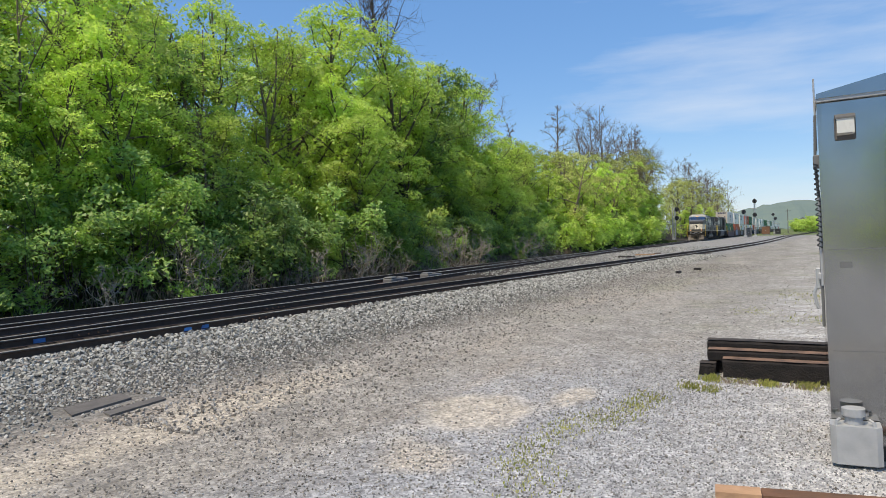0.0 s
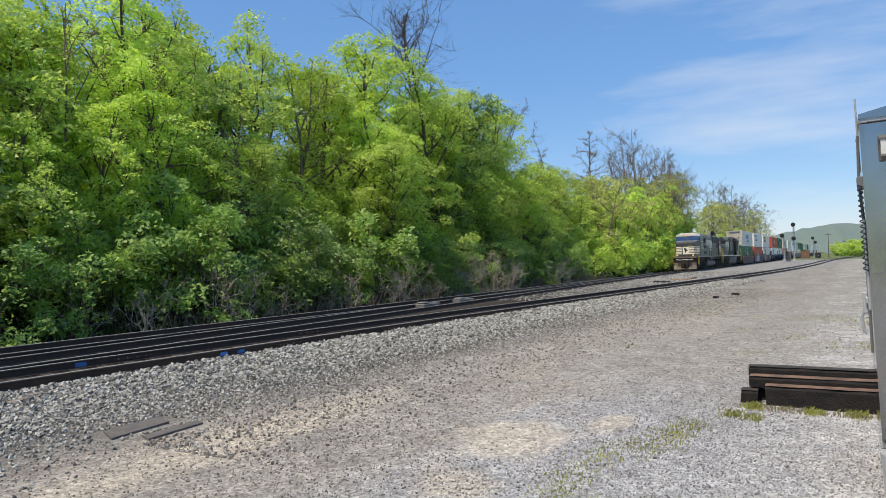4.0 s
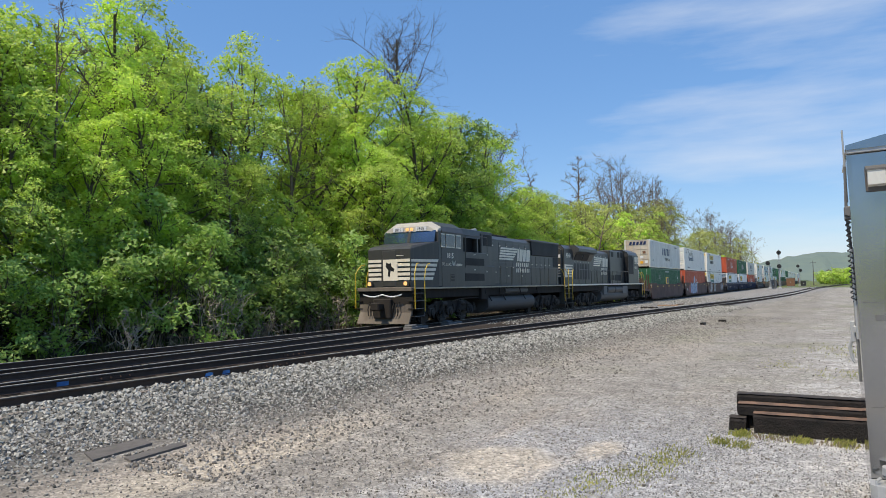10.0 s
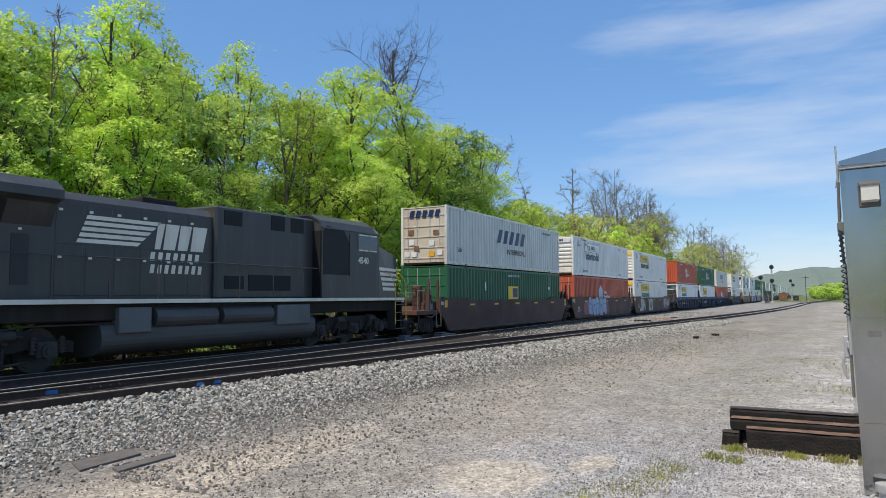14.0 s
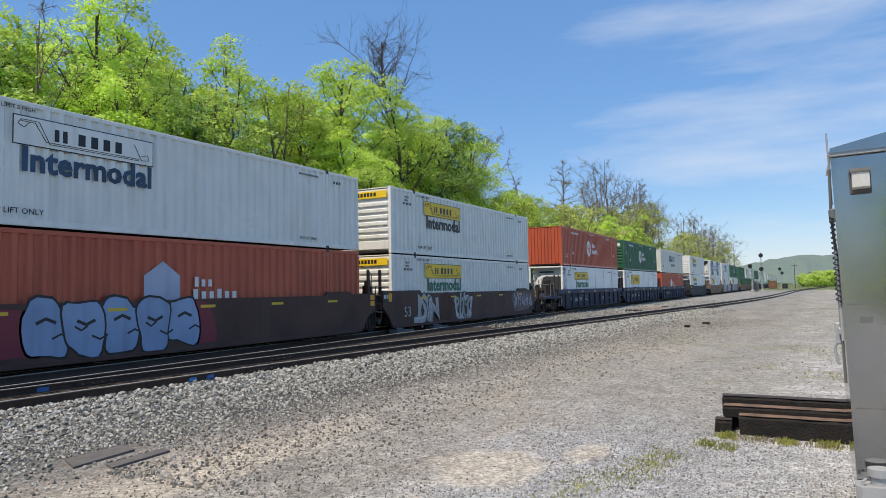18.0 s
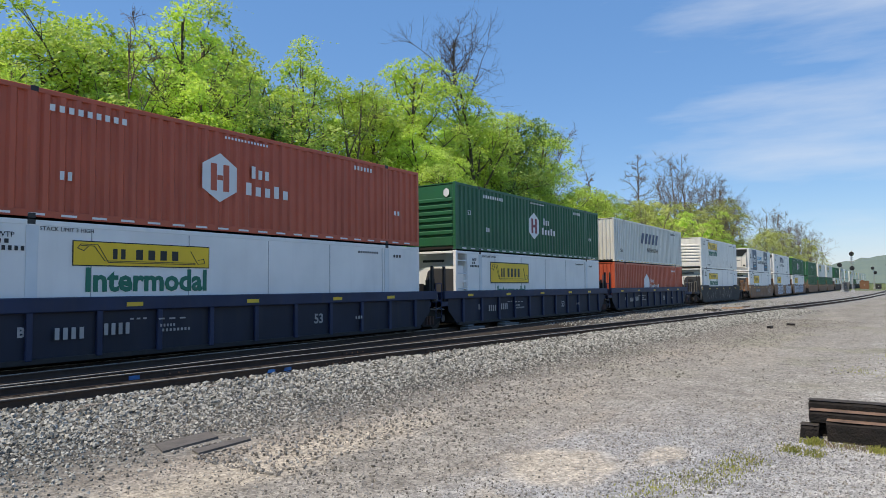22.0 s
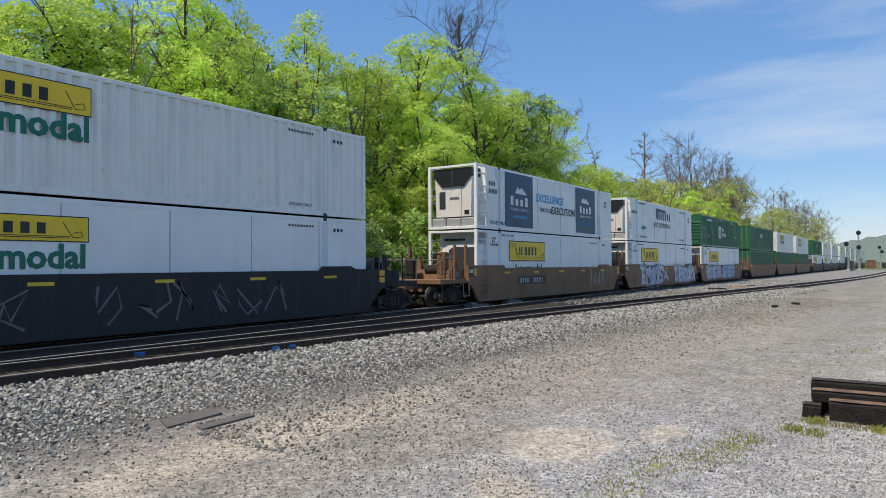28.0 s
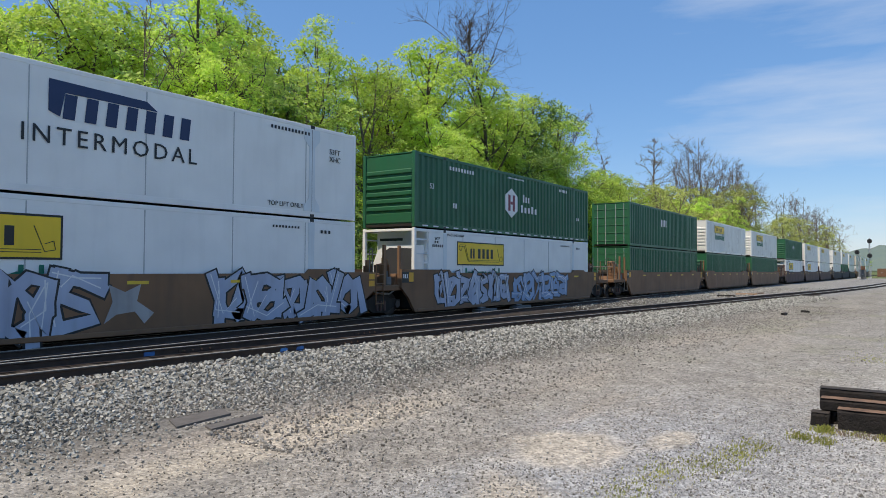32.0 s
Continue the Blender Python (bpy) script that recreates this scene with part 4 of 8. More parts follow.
        use("step_ladder", "slf", lambda: Geo().path([(-2.75, -1.36, 0.9), (-2.75, -1.36, 0.3), (-2.2, -1.36, 0.3), (-2.2, -1.36, 0.9)], 0.025).path([(-2.75, -1.36, 0.6), (-2.2, -1.36, 0.6)], 0.025), M["under_black"], c)
        use("coupler", "cpf", lambda: Geo().box(-3.45, -2.5, -0.12, 0.12, 0.72, 0.95, 0.03).box(-3.6, -3.3, -0.2, 0.2, 0.66, 1.0, 0.05), M["rust"], c)
    if last:
        for y in (-1.3, 1.3):
            use("handrail", ("hrr", y), lambda: Geo().path([(L53 + 2.2, y, 0.9), (L53 + 2.2, y, 1.9), (L53 + 2.9, y, 1.9), (L53 + 2.9, y, 0.9)], 0.022), M["grab_pale"], c, "pale grab rail")
        use("end_rail", "hrre", lambda: Geo().path([(L53 + 2.9, -1.2, 1.9), (L53 + 2.9, 1.2, 1.9)], 0.02), M["grab_pale"], c, "pale grab rail")
        use("air_reservoir", "arr", lambda: Geo().tube((L53 + 0.95, -0.9, 1.72), (L53 + 0.95, 0.15, 1.72), 0.24, n=14), M["plow_tan"], c, "rusty air reservoir")
        use("brake_stand", "bwr", lambda: Geo().prism([(L53 + 1.5, 1.12), (L53 + 2.0, 1.12), (L53 + 2.2, 1.7), (L53 + 2.1, 2.1), (L53 + 1.95, 2.1), (L53 + 1.9, 1.75), (L53 + 1.5, 1.6)], -0.5, -0.4), m, c)
        for y, zt in ((-1.1, 2.2), (0.6, 2.0)):
            use("upright", ("upr", y), lambda: Geo().tube((L53 + 2.3, y, 1.1), (L53 + 2.3, y, zt), 0.03), m, c)
        use("coupler", "cpr", lambda: Geo().box(L53 + 2.6, L53 + 3.3, -0.12, 0.12, 0.72, 0.95, 0.03), M["rust"], c)
        use("step_ladder", "slr", lambda: Geo().path([(L53 + 2.2, -1.36, 0.9), (L53 + 2.2, -1.36, 0.3), (L53 + 2.75, -1.36, 0.3), (L53 + 2.75, -1.36, 0.9)], 0.025), M["under_black"], c)
    # fittings at the ends: warning plates, uprights, ladders and pipes
    if not ribs:
        for z in (1.10, 1.34):
            use("warning_plate", ("wpl", z), lambda: Geo().box(a1 + 0.02, a1 + 0.30, -H - 0.138, -H - 0.131, z, z + 0.19), M["plate_orange"], c, "orange-yellow warning plate")
        use("mark_plate", "mpl", lambda: Geo().box(a0 - 0.33, a0 + 0.35, -H - 0.138, -H - 0.131, 1.20, 1.60), M["logo_black"], c, "black plate with a capacity mark")
        use("plate_patch", "mpp", lambda: Geo().box(a0 + 0.06, a0 + 0.33, -H - 0.142, -H - 0.139, 1.23, 1.57), M["plate_orange"], c)
        bars(c, [(a0 - 0.28, 1.36, 0.32, 0.15, 3)], M["logo_white"], y=-H - 0.14)
    use("end_ladder", "eld", lambda: Geo().path([(a1 + 0.42, -1.40, 0.45), (a1 + 0.42, -1.40, 1.85), (a1 + 0.82, -1.40, 1.85), (a1 + 0.82, -1.40, 0.45)], 0.02)
        .tube((a1 + 0.42, -1.40, 0.5), (a1 + 0.82, -1.40, 0.5), 0.018, n=6).tube((a1 + 0.42, -1.40, 0.84), (a1 + 0.82, -1.40, 0.84), 0.018, n=6)
        .tube((a1 + 0.42, -1.40, 1.18), (a1 + 0.82, -1.40, 1.18), 0.018, n=6).tube((a1 + 0.42, -1.40, 1.5), (a1 + 0.82, -1.40, 1.5), 0.018, n=6), m, c)
    for x, y, zt in ((a0 - 0.9, -1.1, 2.05), (a0 - 0.55, -0.75, 2.1), (a0 - 0.7, 0.85, 2.1), (a1 + 0.5, -0.95, 2.0), (a1 + 0.75, 0.6, 2.1)):
        use("upright", ("upw", x, y), lambda: Geo().box(x - 0.11, x + 0.11, y - 0.04, y + 0.04, 1.1, zt, 0.01).box(x - 0.11, x - 0.07, y - 0.12, y + 0.12, 1.1, zt - 0.2).box(x + 0.07, x + 0.11, y - 0.12, y + 0.12, 1.1, zt - 0.2), m if not ribs else M["car_black"], c)
    use("rail_loop", "rlp", lambda: Geo().path([(a1 + 0.30, -1.2, 1.5), (a1 + 0.30, -1.2, 2.35), (a1 + 0.37, -1.2, 2.42), (a1 + 0.44, -1.2, 2.35), (a1 + 0.44, -1.2, 1.5)], 0.018), M["grab_pale"], c, "pale grab loop")
    use("brake_pipe", "bpp", lambda: Geo().path([(a0 - 1.3, -1.25, 0.85), (a0 - 0.9, -1.28, 0.80), (a0 - 0.5, -1.25, 0.95), (a0 - 0.2, -1.2, 1.2)], 0.025), M["grab_pale"], c, "pale brake pipe")
    use("brake_pipe", "bpr", lambda: Geo().path([(a1 + 0.4, -1.2, 0.95), (a1 + 0.8, -1.28, 0.82), (a1 + 1.2, -1.25, 0.80)], 0.025), M["grab_pale"], c, "pale brake pipe")
    for x, y in ((a0 - 1.15, -1.25), (a0 - 0.3, -1.25), (a0 - 1.0, 1.2), (a1 + 0.95, 1.15)):
        use("tall_post", ("tpo", x, y), lambda: Geo().box(x - 0.05, x + 0.05, y - 0.05, y + 0.05, 1.1, 2.55, 0.012).tube((x + 0.1, y, 1.15), (x + 0.1, y, 2.5), 0.018, n=6), m if not ribs else M["car_black"], c)
    if first:
        ring = [(-2.3 + 0.02 * math.cos(k), -0.75 + 0.26 * math.cos(k * math.pi / 8), 2.15 + 0.26 * math.sin(k * math.pi / 8)) for k in range(17)]
        use("brake_wheel", "bwh", lambda: Geo().path(ring, 0.016, 5).tube((-2.3, -0.75, 1.9), (-2.3, -0.75, 2.4), 0.014, n=5).tube((-2.3, -1.0, 2.15), (-2.3, -0.5, 2.15), 0.014, n=5).tube((-2.3, -0.75, 2.15), (-1.95, -0.75, 2.15), 0.03, n=6), M["black_metal"], c, "round brake wheel")
        use("gear_box", "gbx", lambda: Geo().box(-2.0, -1.7, -0.95, -0.55, 1.12, 2.25, 0.03), m if not ribs else M["car_black"], c)
        use("front_step", "fst", lambda: Geo().path([(a0 - 0.75, -1.42, 1.05), (a0 - 0.75, -1.42, 0.4), (a0 - 0.3, -1.42, 0.4), (a0 - 0.3, -1.42, 1.05)], 0.022), M["grab_pale"], c, "pale side step")
    use("valve", "vlv", lambda: Geo().box(a0 - 1.0, a0 - 0.7, -1.25, -0.95, 1.12, 1.42, 0.03).tube((a0 - 0.85, -1.1, 1.42), (a0 - 0.85, -1.1, 1.62), 0.08, n=10), M["galv_dull"], c)
    truck(c, -1.75)
    if last:
        truck(c, L53 + 1.75)
    return c


def ribbon(g, pts, w, y):
    """A fat flat stroke along points in the side's plane."""
    pts = [Vector(p) for p in pts]
    left, right = [], []
    for i, p in enumerate(pts):
        d = (pts[min(i + 1, len(pts) - 1)] - pts[max(i - 1, 0)]).normalized()
        n = Vector((-d.y, d.x)) * w / 2
        e = d * w * 0.4 * (-1 if i == 0 else 1 if i == len(pts) - 1 else 0)
        left.append(p + n + e)
        right.append(p - n + e)
    n = len(pts)
    vs = [(q.x, y, q.y) for q in left + right]
    g.add(vs, [(i, i + 1, n + i + 1, n + i) for i in range(n - 1)])


def bubble(rnd_, cx, cz, w, h, grow_=0.0, seed=0):
    """A rounded lump of spray paint, as an outline in the side's plane."""
    r_ = random.Random(seed)
    ph = [r_.uniform(0, 6.28) for _ in range(3)]
    out = []
    for k in range(22):
        a = 2 * math.pi * k / 22
        m = 1 + 0.10 * math.sin(2 * a + ph[0]) + 0.09 * math.sin(3 * a + ph[1]) + 0.05 * math.sin(5 * a + ph[2])
        ca, sa = math.cos(a), math.sin(a)
        out.append((cx + math.copysign(abs(ca) ** 0.62, ca) * (w / 2 * m + grow_), cz + math.copysign(abs(sa) ** 0.62, sa) * (h / 2 * m + grow_)))
    return out


STROKES = (
    (((0.15, 0.0), (0.22, 0.55), (0.18, 1.0)), ((0.2, 0.95), (0.75, 0.9), (0.8, 0.62), (0.3, 0.5)), ((0.35, 0.5), (0.65, 0.3), (0.95, 0.0))),
    (((0.9, 0.85), (0.55, 1.0), (0.15, 0.85), (0.2, 0.55), (0.75, 0.45), (0.85, 0.15), (0.45, 0.0), (0.05, 0.12)),),
    (((0.05, 0.95), (0.5, 0.88), (1.0, 1.0)), ((0.5, 0.92), (0.42, 0.4), (0.55, 0.0))),
    (((0.1, 0.0), (0.18, 1.0), (0.5, 0.45), (0.82, 0.0), (0.9, 1.0)),),
    (((0.5, 1.0), (0.14, 0.7), (0.2, 0.2), (0.6, 0.0), (0.9, 0.3), (0.8, 0.8), (0.5, 1.0)),),
    (((0.1, 0.0), (0.2, 0.95)), ((0.2, 0.5), (0.75, 0.55)), ((0.85, 0.0), (0.75, 1.0))),
)


def scrawl(c, x0, x1, z0, z1, key, seed, n=5, name="graffiti", line=False, fat=False):
    """Sprayed interlocking strokes with a dark edge, fat lumps with dark folds, or thin loose strokes."""
    rnd_ = random.Random(seed)
    w = (x1 - x0) / n
    for i in range(n):
        cx, cz = x0 + w * (i + 0.5), (z0 + z1) / 2
        if line:
            g = Geo()
            pts = [(cx + rnd_.uniform(-0.5, 0.5) * w, z0 + (z1 - z0) * ((k * 0.37 + rnd_.random() * 0.4) % 1.0)) for k in range(6)]
            ribbon(g, pts, 0.065, -H - 0.136 - 0.001 * (seed > 10))
            part(name, g, M[key], c, "thin spray-painted strokes")
            continue
        if fat:
            y = -H - 0.133 - 0.006 * (i % 2)
            outline = bubble(rnd_, cx, cz, w * 1.06, (z1 - z0) * rnd_.uniform(0.88, 1.0), 0.0, seed * 31 + i)
            e = part(name, Geo().prism([(cx + (a - cx) * 1.10, cz + (b - cz) * 1.09) for a, b in outline], y - 0.001, y), M["logo_black"], c, "fat spray-painted graffiti with dark edges")
            part("graffiti_fill", Geo().prism(outline, y - 0.003, y - 0.0015), M[key], e)
            for j, (fx, fz, run) in enumerate(((-0.18, 0.12, 0.42), (0.2, -0.16, 0.4), (0.05, 0.02, -0.3))[: 2 + i % 2]):
                g = Geo()
                ribbon(g, [(cx + fx * w, cz + fz * (z1 - z0)), (cx + (fx + run * 0.5) * w, cz + (fz + 0.07 * (-1) ** i) * (z1 - z0)), (cx + (fx + run) * w, cz + fz * (z1 - z0))], 0.05 + 0.03 * (j == 0), y - 0.0042)
                part("graffiti_fold", g, M["logo_black"], e)
            continue
        form = [st for q in rnd_.sample(range(len(STROKES)), 3) for st in STROKES[q][:1]]
        flip, turn = rnd_.random() < 0.5, rnd_.random() < 0.6
        lean, hgt = rnd_.uniform(-0.12, 0.2), (z1 - z0) * rnd_.uniform(0.8, 0.9)
        thick = min(0.34, 0.22 * w + 0.08)
        y = -H - 0.133 - 0.009 * (i % 2)
        edge, fill, shine = Geo(), Geo(), Geo()
        for j, stroke in enumerate(form):
            pts = []
            for a, b in stroke:
                a, b = (1 - a if flip else a) + rnd_.uniform(-0.16, 0.16), (1 - b if turn else b) + rnd_.uniform(-0.14, 0.14)
                pts.append((cx + (a - 0.5) * w * 1.22 + lean * (b - 0.5) * hgt, cz + (b - 0.5) * hgt))
            ribbon(edge, pts, thick + 0.11, y - 0.0005 * j)
            ribbon(fill, pts, thick, y - 0.0025 - 0.0007 * j)
            ribbon(shine, [(a - 0.05, b + 0.05) for a, b in pts[:3]], 0.03, y - 0.0055 - 0.0003 * j)
        e = part(name, edge, M["logo_black"], c, "spray-painted graffiti with dark edges")
        part("graffiti_fill", fill, M[key], e)
        part("graffiti_shine", shine, M["logo_white"], e)


# ---- locomotives ----
def loco_truck(c, xs_):
    """A three-axle bogie: cast frame, axle boxes between coil springs, brake cylinders, dampers and sand pipes."""
    x0, x1 = min(xs_), max(xs_)
    for s in (-1, 1):
        f = use("side_frame", ("lsf", s, round(x1 - x0, 2)), lambda: Geo().prism([(-0.65, 0.46), (-0.65, 0.72), (-0.2, 0.80), (0.5, 1.02), (x1 - x0 - 0.5, 1.02), (x1 - x0 + 0.2, 0.80), (x1 - x0 + 0.65, 0.72), (x1 - x0 + 0.65, 0.46), (x1 - x0 - 0.4, 0.60), (x1 - x0 - 0.8, 0.52), (0.8, 0.52), (0.4, 0.60)], s * 1.12, s * 1.24), M["under_black"], c, "cast steel locomotive bogie frame", at=(x0, 0, 0))
        for x in xs_:
            use("axle_box", ("lab", s), lambda: Geo().tube((0, s * 1.2, 0.53), (0, s * 1.36, 0.53), 0.17, n=14).tube((0, s * 1.36, 0.53), (0, s * 1.39, 0.53), 0.09, n=10).box(-0.25, 0.25, s * 1.18, s * 1.30, 0.36, 0.74, 0.03), M["truck_dust"], f, "dusty axle box", at=(x - x0, 0, 0))
            for k in (-0.34, 0.34):
                spring = Geo().tube((0, s * 1.26, 0.46), (0, s * 1.26, 0.86), 0.05, n=8)
                for q in range(5):
                    spring.tube((0, s * 1.26, 0.48 + q * 0.08), (0, s * 1.26, 0.515 + q * 0.08), 0.085, n=10)
                use("coil_spring", ("lcs", s), lambda: spring, M["truck_dust"], f, "dusty coil spring", at=(x - x0 + k, 0, 0))
            use("sand_pipe", ("lsp", s), lambda: Geo().path([(-0.62, s * 1.05, 1.1), (-0.60, s * 1.02, 0.5), (-0.45, s * 0.92, 0.08)], 0.025), M["under_black"], f, at=(x - x0, 0, 0))
        for x in xs_[:-1]:
            use("damper", ("ldm", s), lambda: Geo().tube((0.62, s * 1.3, 0.42), (1.0, s * 1.3, 1.0), 0.06, n=8).tube((0.72, s * 1.3, 0.56), (0.9, s * 1.3, 0.84), 0.085, n=10), M["under_black"], f, at=(x - x0, 0, 0))
            use("brake_cylinder", ("lbc", s), lambda: Geo().tube((0.82, s * 1.3, 0.90), (1.22, s * 1.3, 0.90), 0.12, n=14).tube((1.22, s * 1.3, 0.90), (1.42, s * 1.3, 0.86), 0.03, n=6).box(0.95, 1.1, s * 1.2, s * 1.32, 0.7, 0.95, 0.02), M["truck_dust"], f, "dusty brake cylinder", at=(x - x0, 0, 0))
            use("brake_rod", ("lbr", s), lambda: Geo().path([(0.45, s * 1.28, 0.30), (1.0, s * 1.28, 0.26), (1.55, s * 1.28, 0.30)], 0.03).tube((1.0, s * 1.28, 0.26), (1.0, s * 1.28, 0.62), 0.035, n=6), M["truck_dust"], f, at=(x - x0, 0, 0))
        use("air_line", ("lal", s, round(x1 - x0, 2)), lambda: Geo().path([(-0.5, s * 1.28, 0.98), (0.4, s * 1.3, 1.10), (x1 - x0 - 0.3, s * 1.3, 1.10), (x1 - x0 + 0.5, s * 1.28, 1.0)], 0.022), M["truck_dust"], f, at=(x0, 0, 0))
    for x in xs_:
        wheelset(c, x, 0.53)


def handrails(c, x0, x1, z=1.74, step=1.45):
    for s in (-1, 1):
        y = s * 1.5
        use("handrail", ("lhr", s, round(x1 - x0, 2)), lambda: Geo().tube((0, y, z + 1.0), (x1 - x0, y, z + 1.0), 0.018, n=6), M["loco_black"], c, at=(x0, 0, 0))
        for x in np.arange(x0, x1 + 0.01, step):
            use("stanchion", ("lst", s), lambda: Geo().tube((0, y, z - 0.1), (0, y, z + 1.0), 0.02, n=6), M["loco_black"], c, at=(float(x), 0, 0))


def stripes(c, x0, x1, y, z0, n, name="stripe", slope=0.0):
    for k in range(n):
        z = z0 + k * 0.185
        part(name, Geo().prism([(x0, z), (x1, z), (x1 + slope * 0.1, z + 0.1), (x0, z + 0.1)], y - 0.004, y), M["sill_white"], c, "off-white painted stripe")


def emblem(c, x0, z0, y, k=1.0):
    """The white slanted bars and bold block on the hood."""
    for n in range(5):
        z = z0 + n * 0.15
        part("emblem_bar", Geo().prism([(x0 + 0.06 * n, z), (x0 + (1.75 + 0.16 * n) * k, z), (x0 + (1.87 + 0.16 * n) * k, z + 0.10), (x0 + 0.04 + 0.06 * n, z + 0.10)], y - 0.004, y), M["sill_white"], c)
    for a, b in ((2.30, 2.48), (2.58, 2.98), (3.08, 3.42), (3.54, 4.0)):
        part("emblem_block", Geo().prism([(x0 + a * k, z0 - 0.04), (x0 + b * k, z0 - 0.04), (x0 + b * k + 0.16, z0 + 0.68), (x0 + a * k + 0.10, z0 + 0.68)], y - 0.004, y), M["sill_white"], c)
    bars(c, [(x0 + 2.15 * k, z0 - 0.36, 1.8 * k, 0.24, 7), (x0 + 2.15 * k, z0 - 0.70, 1.9 * k, 0.24, 8)], M["sill_white"], "name_bars", 0.15, y=y)


def frame_and_tank(c, x0, x1, tank0, tank1):
    part("underframe", Geo().box(x0 + 0.4, x1 - 0.4, -1.35, 1.35, 1.18, 1.6, 0.03), M["under_black"], c)
    part("walkway", Geo().box(x0, x1, -1.54, 1.54, 1.60, 1.68, 0.01), M["loco_black"], c)
    for s in (-1, 1):
        part("sill_stripe", Geo().box(x0 + 0.05, x1 - 0.05, s * 1.54, s * 1.55, 1.60, 1.665 if x0 > 0.3 else 1.71), M["sill_tan" if x0 > 0.3 else "sill_white"], c, "dusty pale sill stripe")
    part("fuel_tank", Geo().prism([(1.42 * math.copysign(abs(math.cos(a)) ** 0.6, math.cos(a)), 0.76 + 0.52 * math.copysign(abs(math.sin(a)) ** 0.75, math.sin(a))) for a in [2 * math.pi * (k + 0.5) / 36 for k in range(36)]], tank0, tank1, "x"), M["tank_grey"], c, "black rounded fuel tank", smooth=False)
    for xe, s in ((x0, -1), (x1, 1)):
        part("coupler", Geo().box(xe, xe + s * 0.75, -0.13, 0.13, 0.75, 1.0, 0.03).box(xe + s * 0.6, xe + s * 0.85, -0.2, 0.2, 0.7, 1.05, 0.05), M["under_black"], c)
        part("plow", Geo().prism([(xe - s * 0.1, 0.95), (xe - s * 0.1, 0.55), (xe + s * 0.2, 0.12), (xe + s * 0.26, 0.12), (xe + s * 0.02, 0.6), (xe + s * 0.02, 0.95)], -1.35, 1.35), M["plow_tan"] if s < 0 else M["under_black"], c, "dusty plow")
        part("coupler_pocket", Geo().box(xe + s * 0.03, xe + s * 0.30, -0.45, 0.45, 0.35, 1.2, 0.04), M["under_black"], c)
        part("pilot_plate", Geo().box(xe - s * 0.12, xe - s * 0.02, -1.4, 1.4, 0.9, 1.52), M["under_black"], c)
        part("end_beam", Geo().box(xe - s * 0.1, xe + s * 0.12, -1.42, 1.42, 1.52, 1.69, 0.02), M["plow_tan"] if s < 0 else M["sill_white"], c, "dusty pale end beam")
        for k in range(3):
            for sy in (-1, 1):
                part("hose", Geo().path([(xe + s * 0.05, sy * (0.5 + k * 0.14), 1.05), (xe + s * 0.22, sy * (0.5 + k * 0.14), 0.75), (xe + s * 0.2, sy * (0.48 + k * 0.14), 0.45)], 0.025), M["under_black"], c)
        for sy in (-1, 1):
            for k in range(4):
                part("step", Geo().box(xe + s * 0.05, xe - s * 0.75, sy * 1.2, sy * 1.54, 0.42 + k * 0.33, 0.45 + k * 0.33), M["under_black"], c)
                part("step_edge", Geo().box(xe + s * 0.04, xe - s * 0.74, sy * 1.54, sy * 1.55, 0.42 + k * 0.33, 0.45 + k * 0.33), M["galv_dull"], c)
            part("step_side", Geo().box(xe - s * 0.75, xe - s * 0.79, sy * 1.15, sy * 1.54, 0.4, 1.65), M["loco_black"], c)
            part("grab_rail", Geo().path([(xe + s * 0.04, sy * 1.56, 0.75), (xe + s * 0.04, sy * 1.56, 2.3), (xe - s * 0.10, sy * 1.52, 2.52), (xe - s * 0.28, sy * 1.46, 2.70), (xe - s * 0.5, sy * 1.42, 2.72)], 0.021), M["rail_yellow"], c, "yellow grab rail")
            part("grab_rail", Geo().path([(xe - s * 0.78, sy * 1.56, 0.62), (xe - s * 0.78, sy * 1.56, 2.1), (xe - s * 0.9, sy * 1.53, 2.45), (xe - s * 1.12, sy * 1.5, 2.68), (xe - s * 1.35, sy * 1.48, 2.72)], 0.021), M["rail_yellow"], c, "yellow grab rail")


def windows(xf, d):
    """Spans of the cab's side windows."""
    if d > 0:
        return ((xf + 0.40, xf + 0.80), (xf + 0.88, xf + 1.72), (xf + 1.86, xf + 2.36))
    return ((xf - 0.9, xf - 0.42), (xf - 1.62, xf - 0.98))


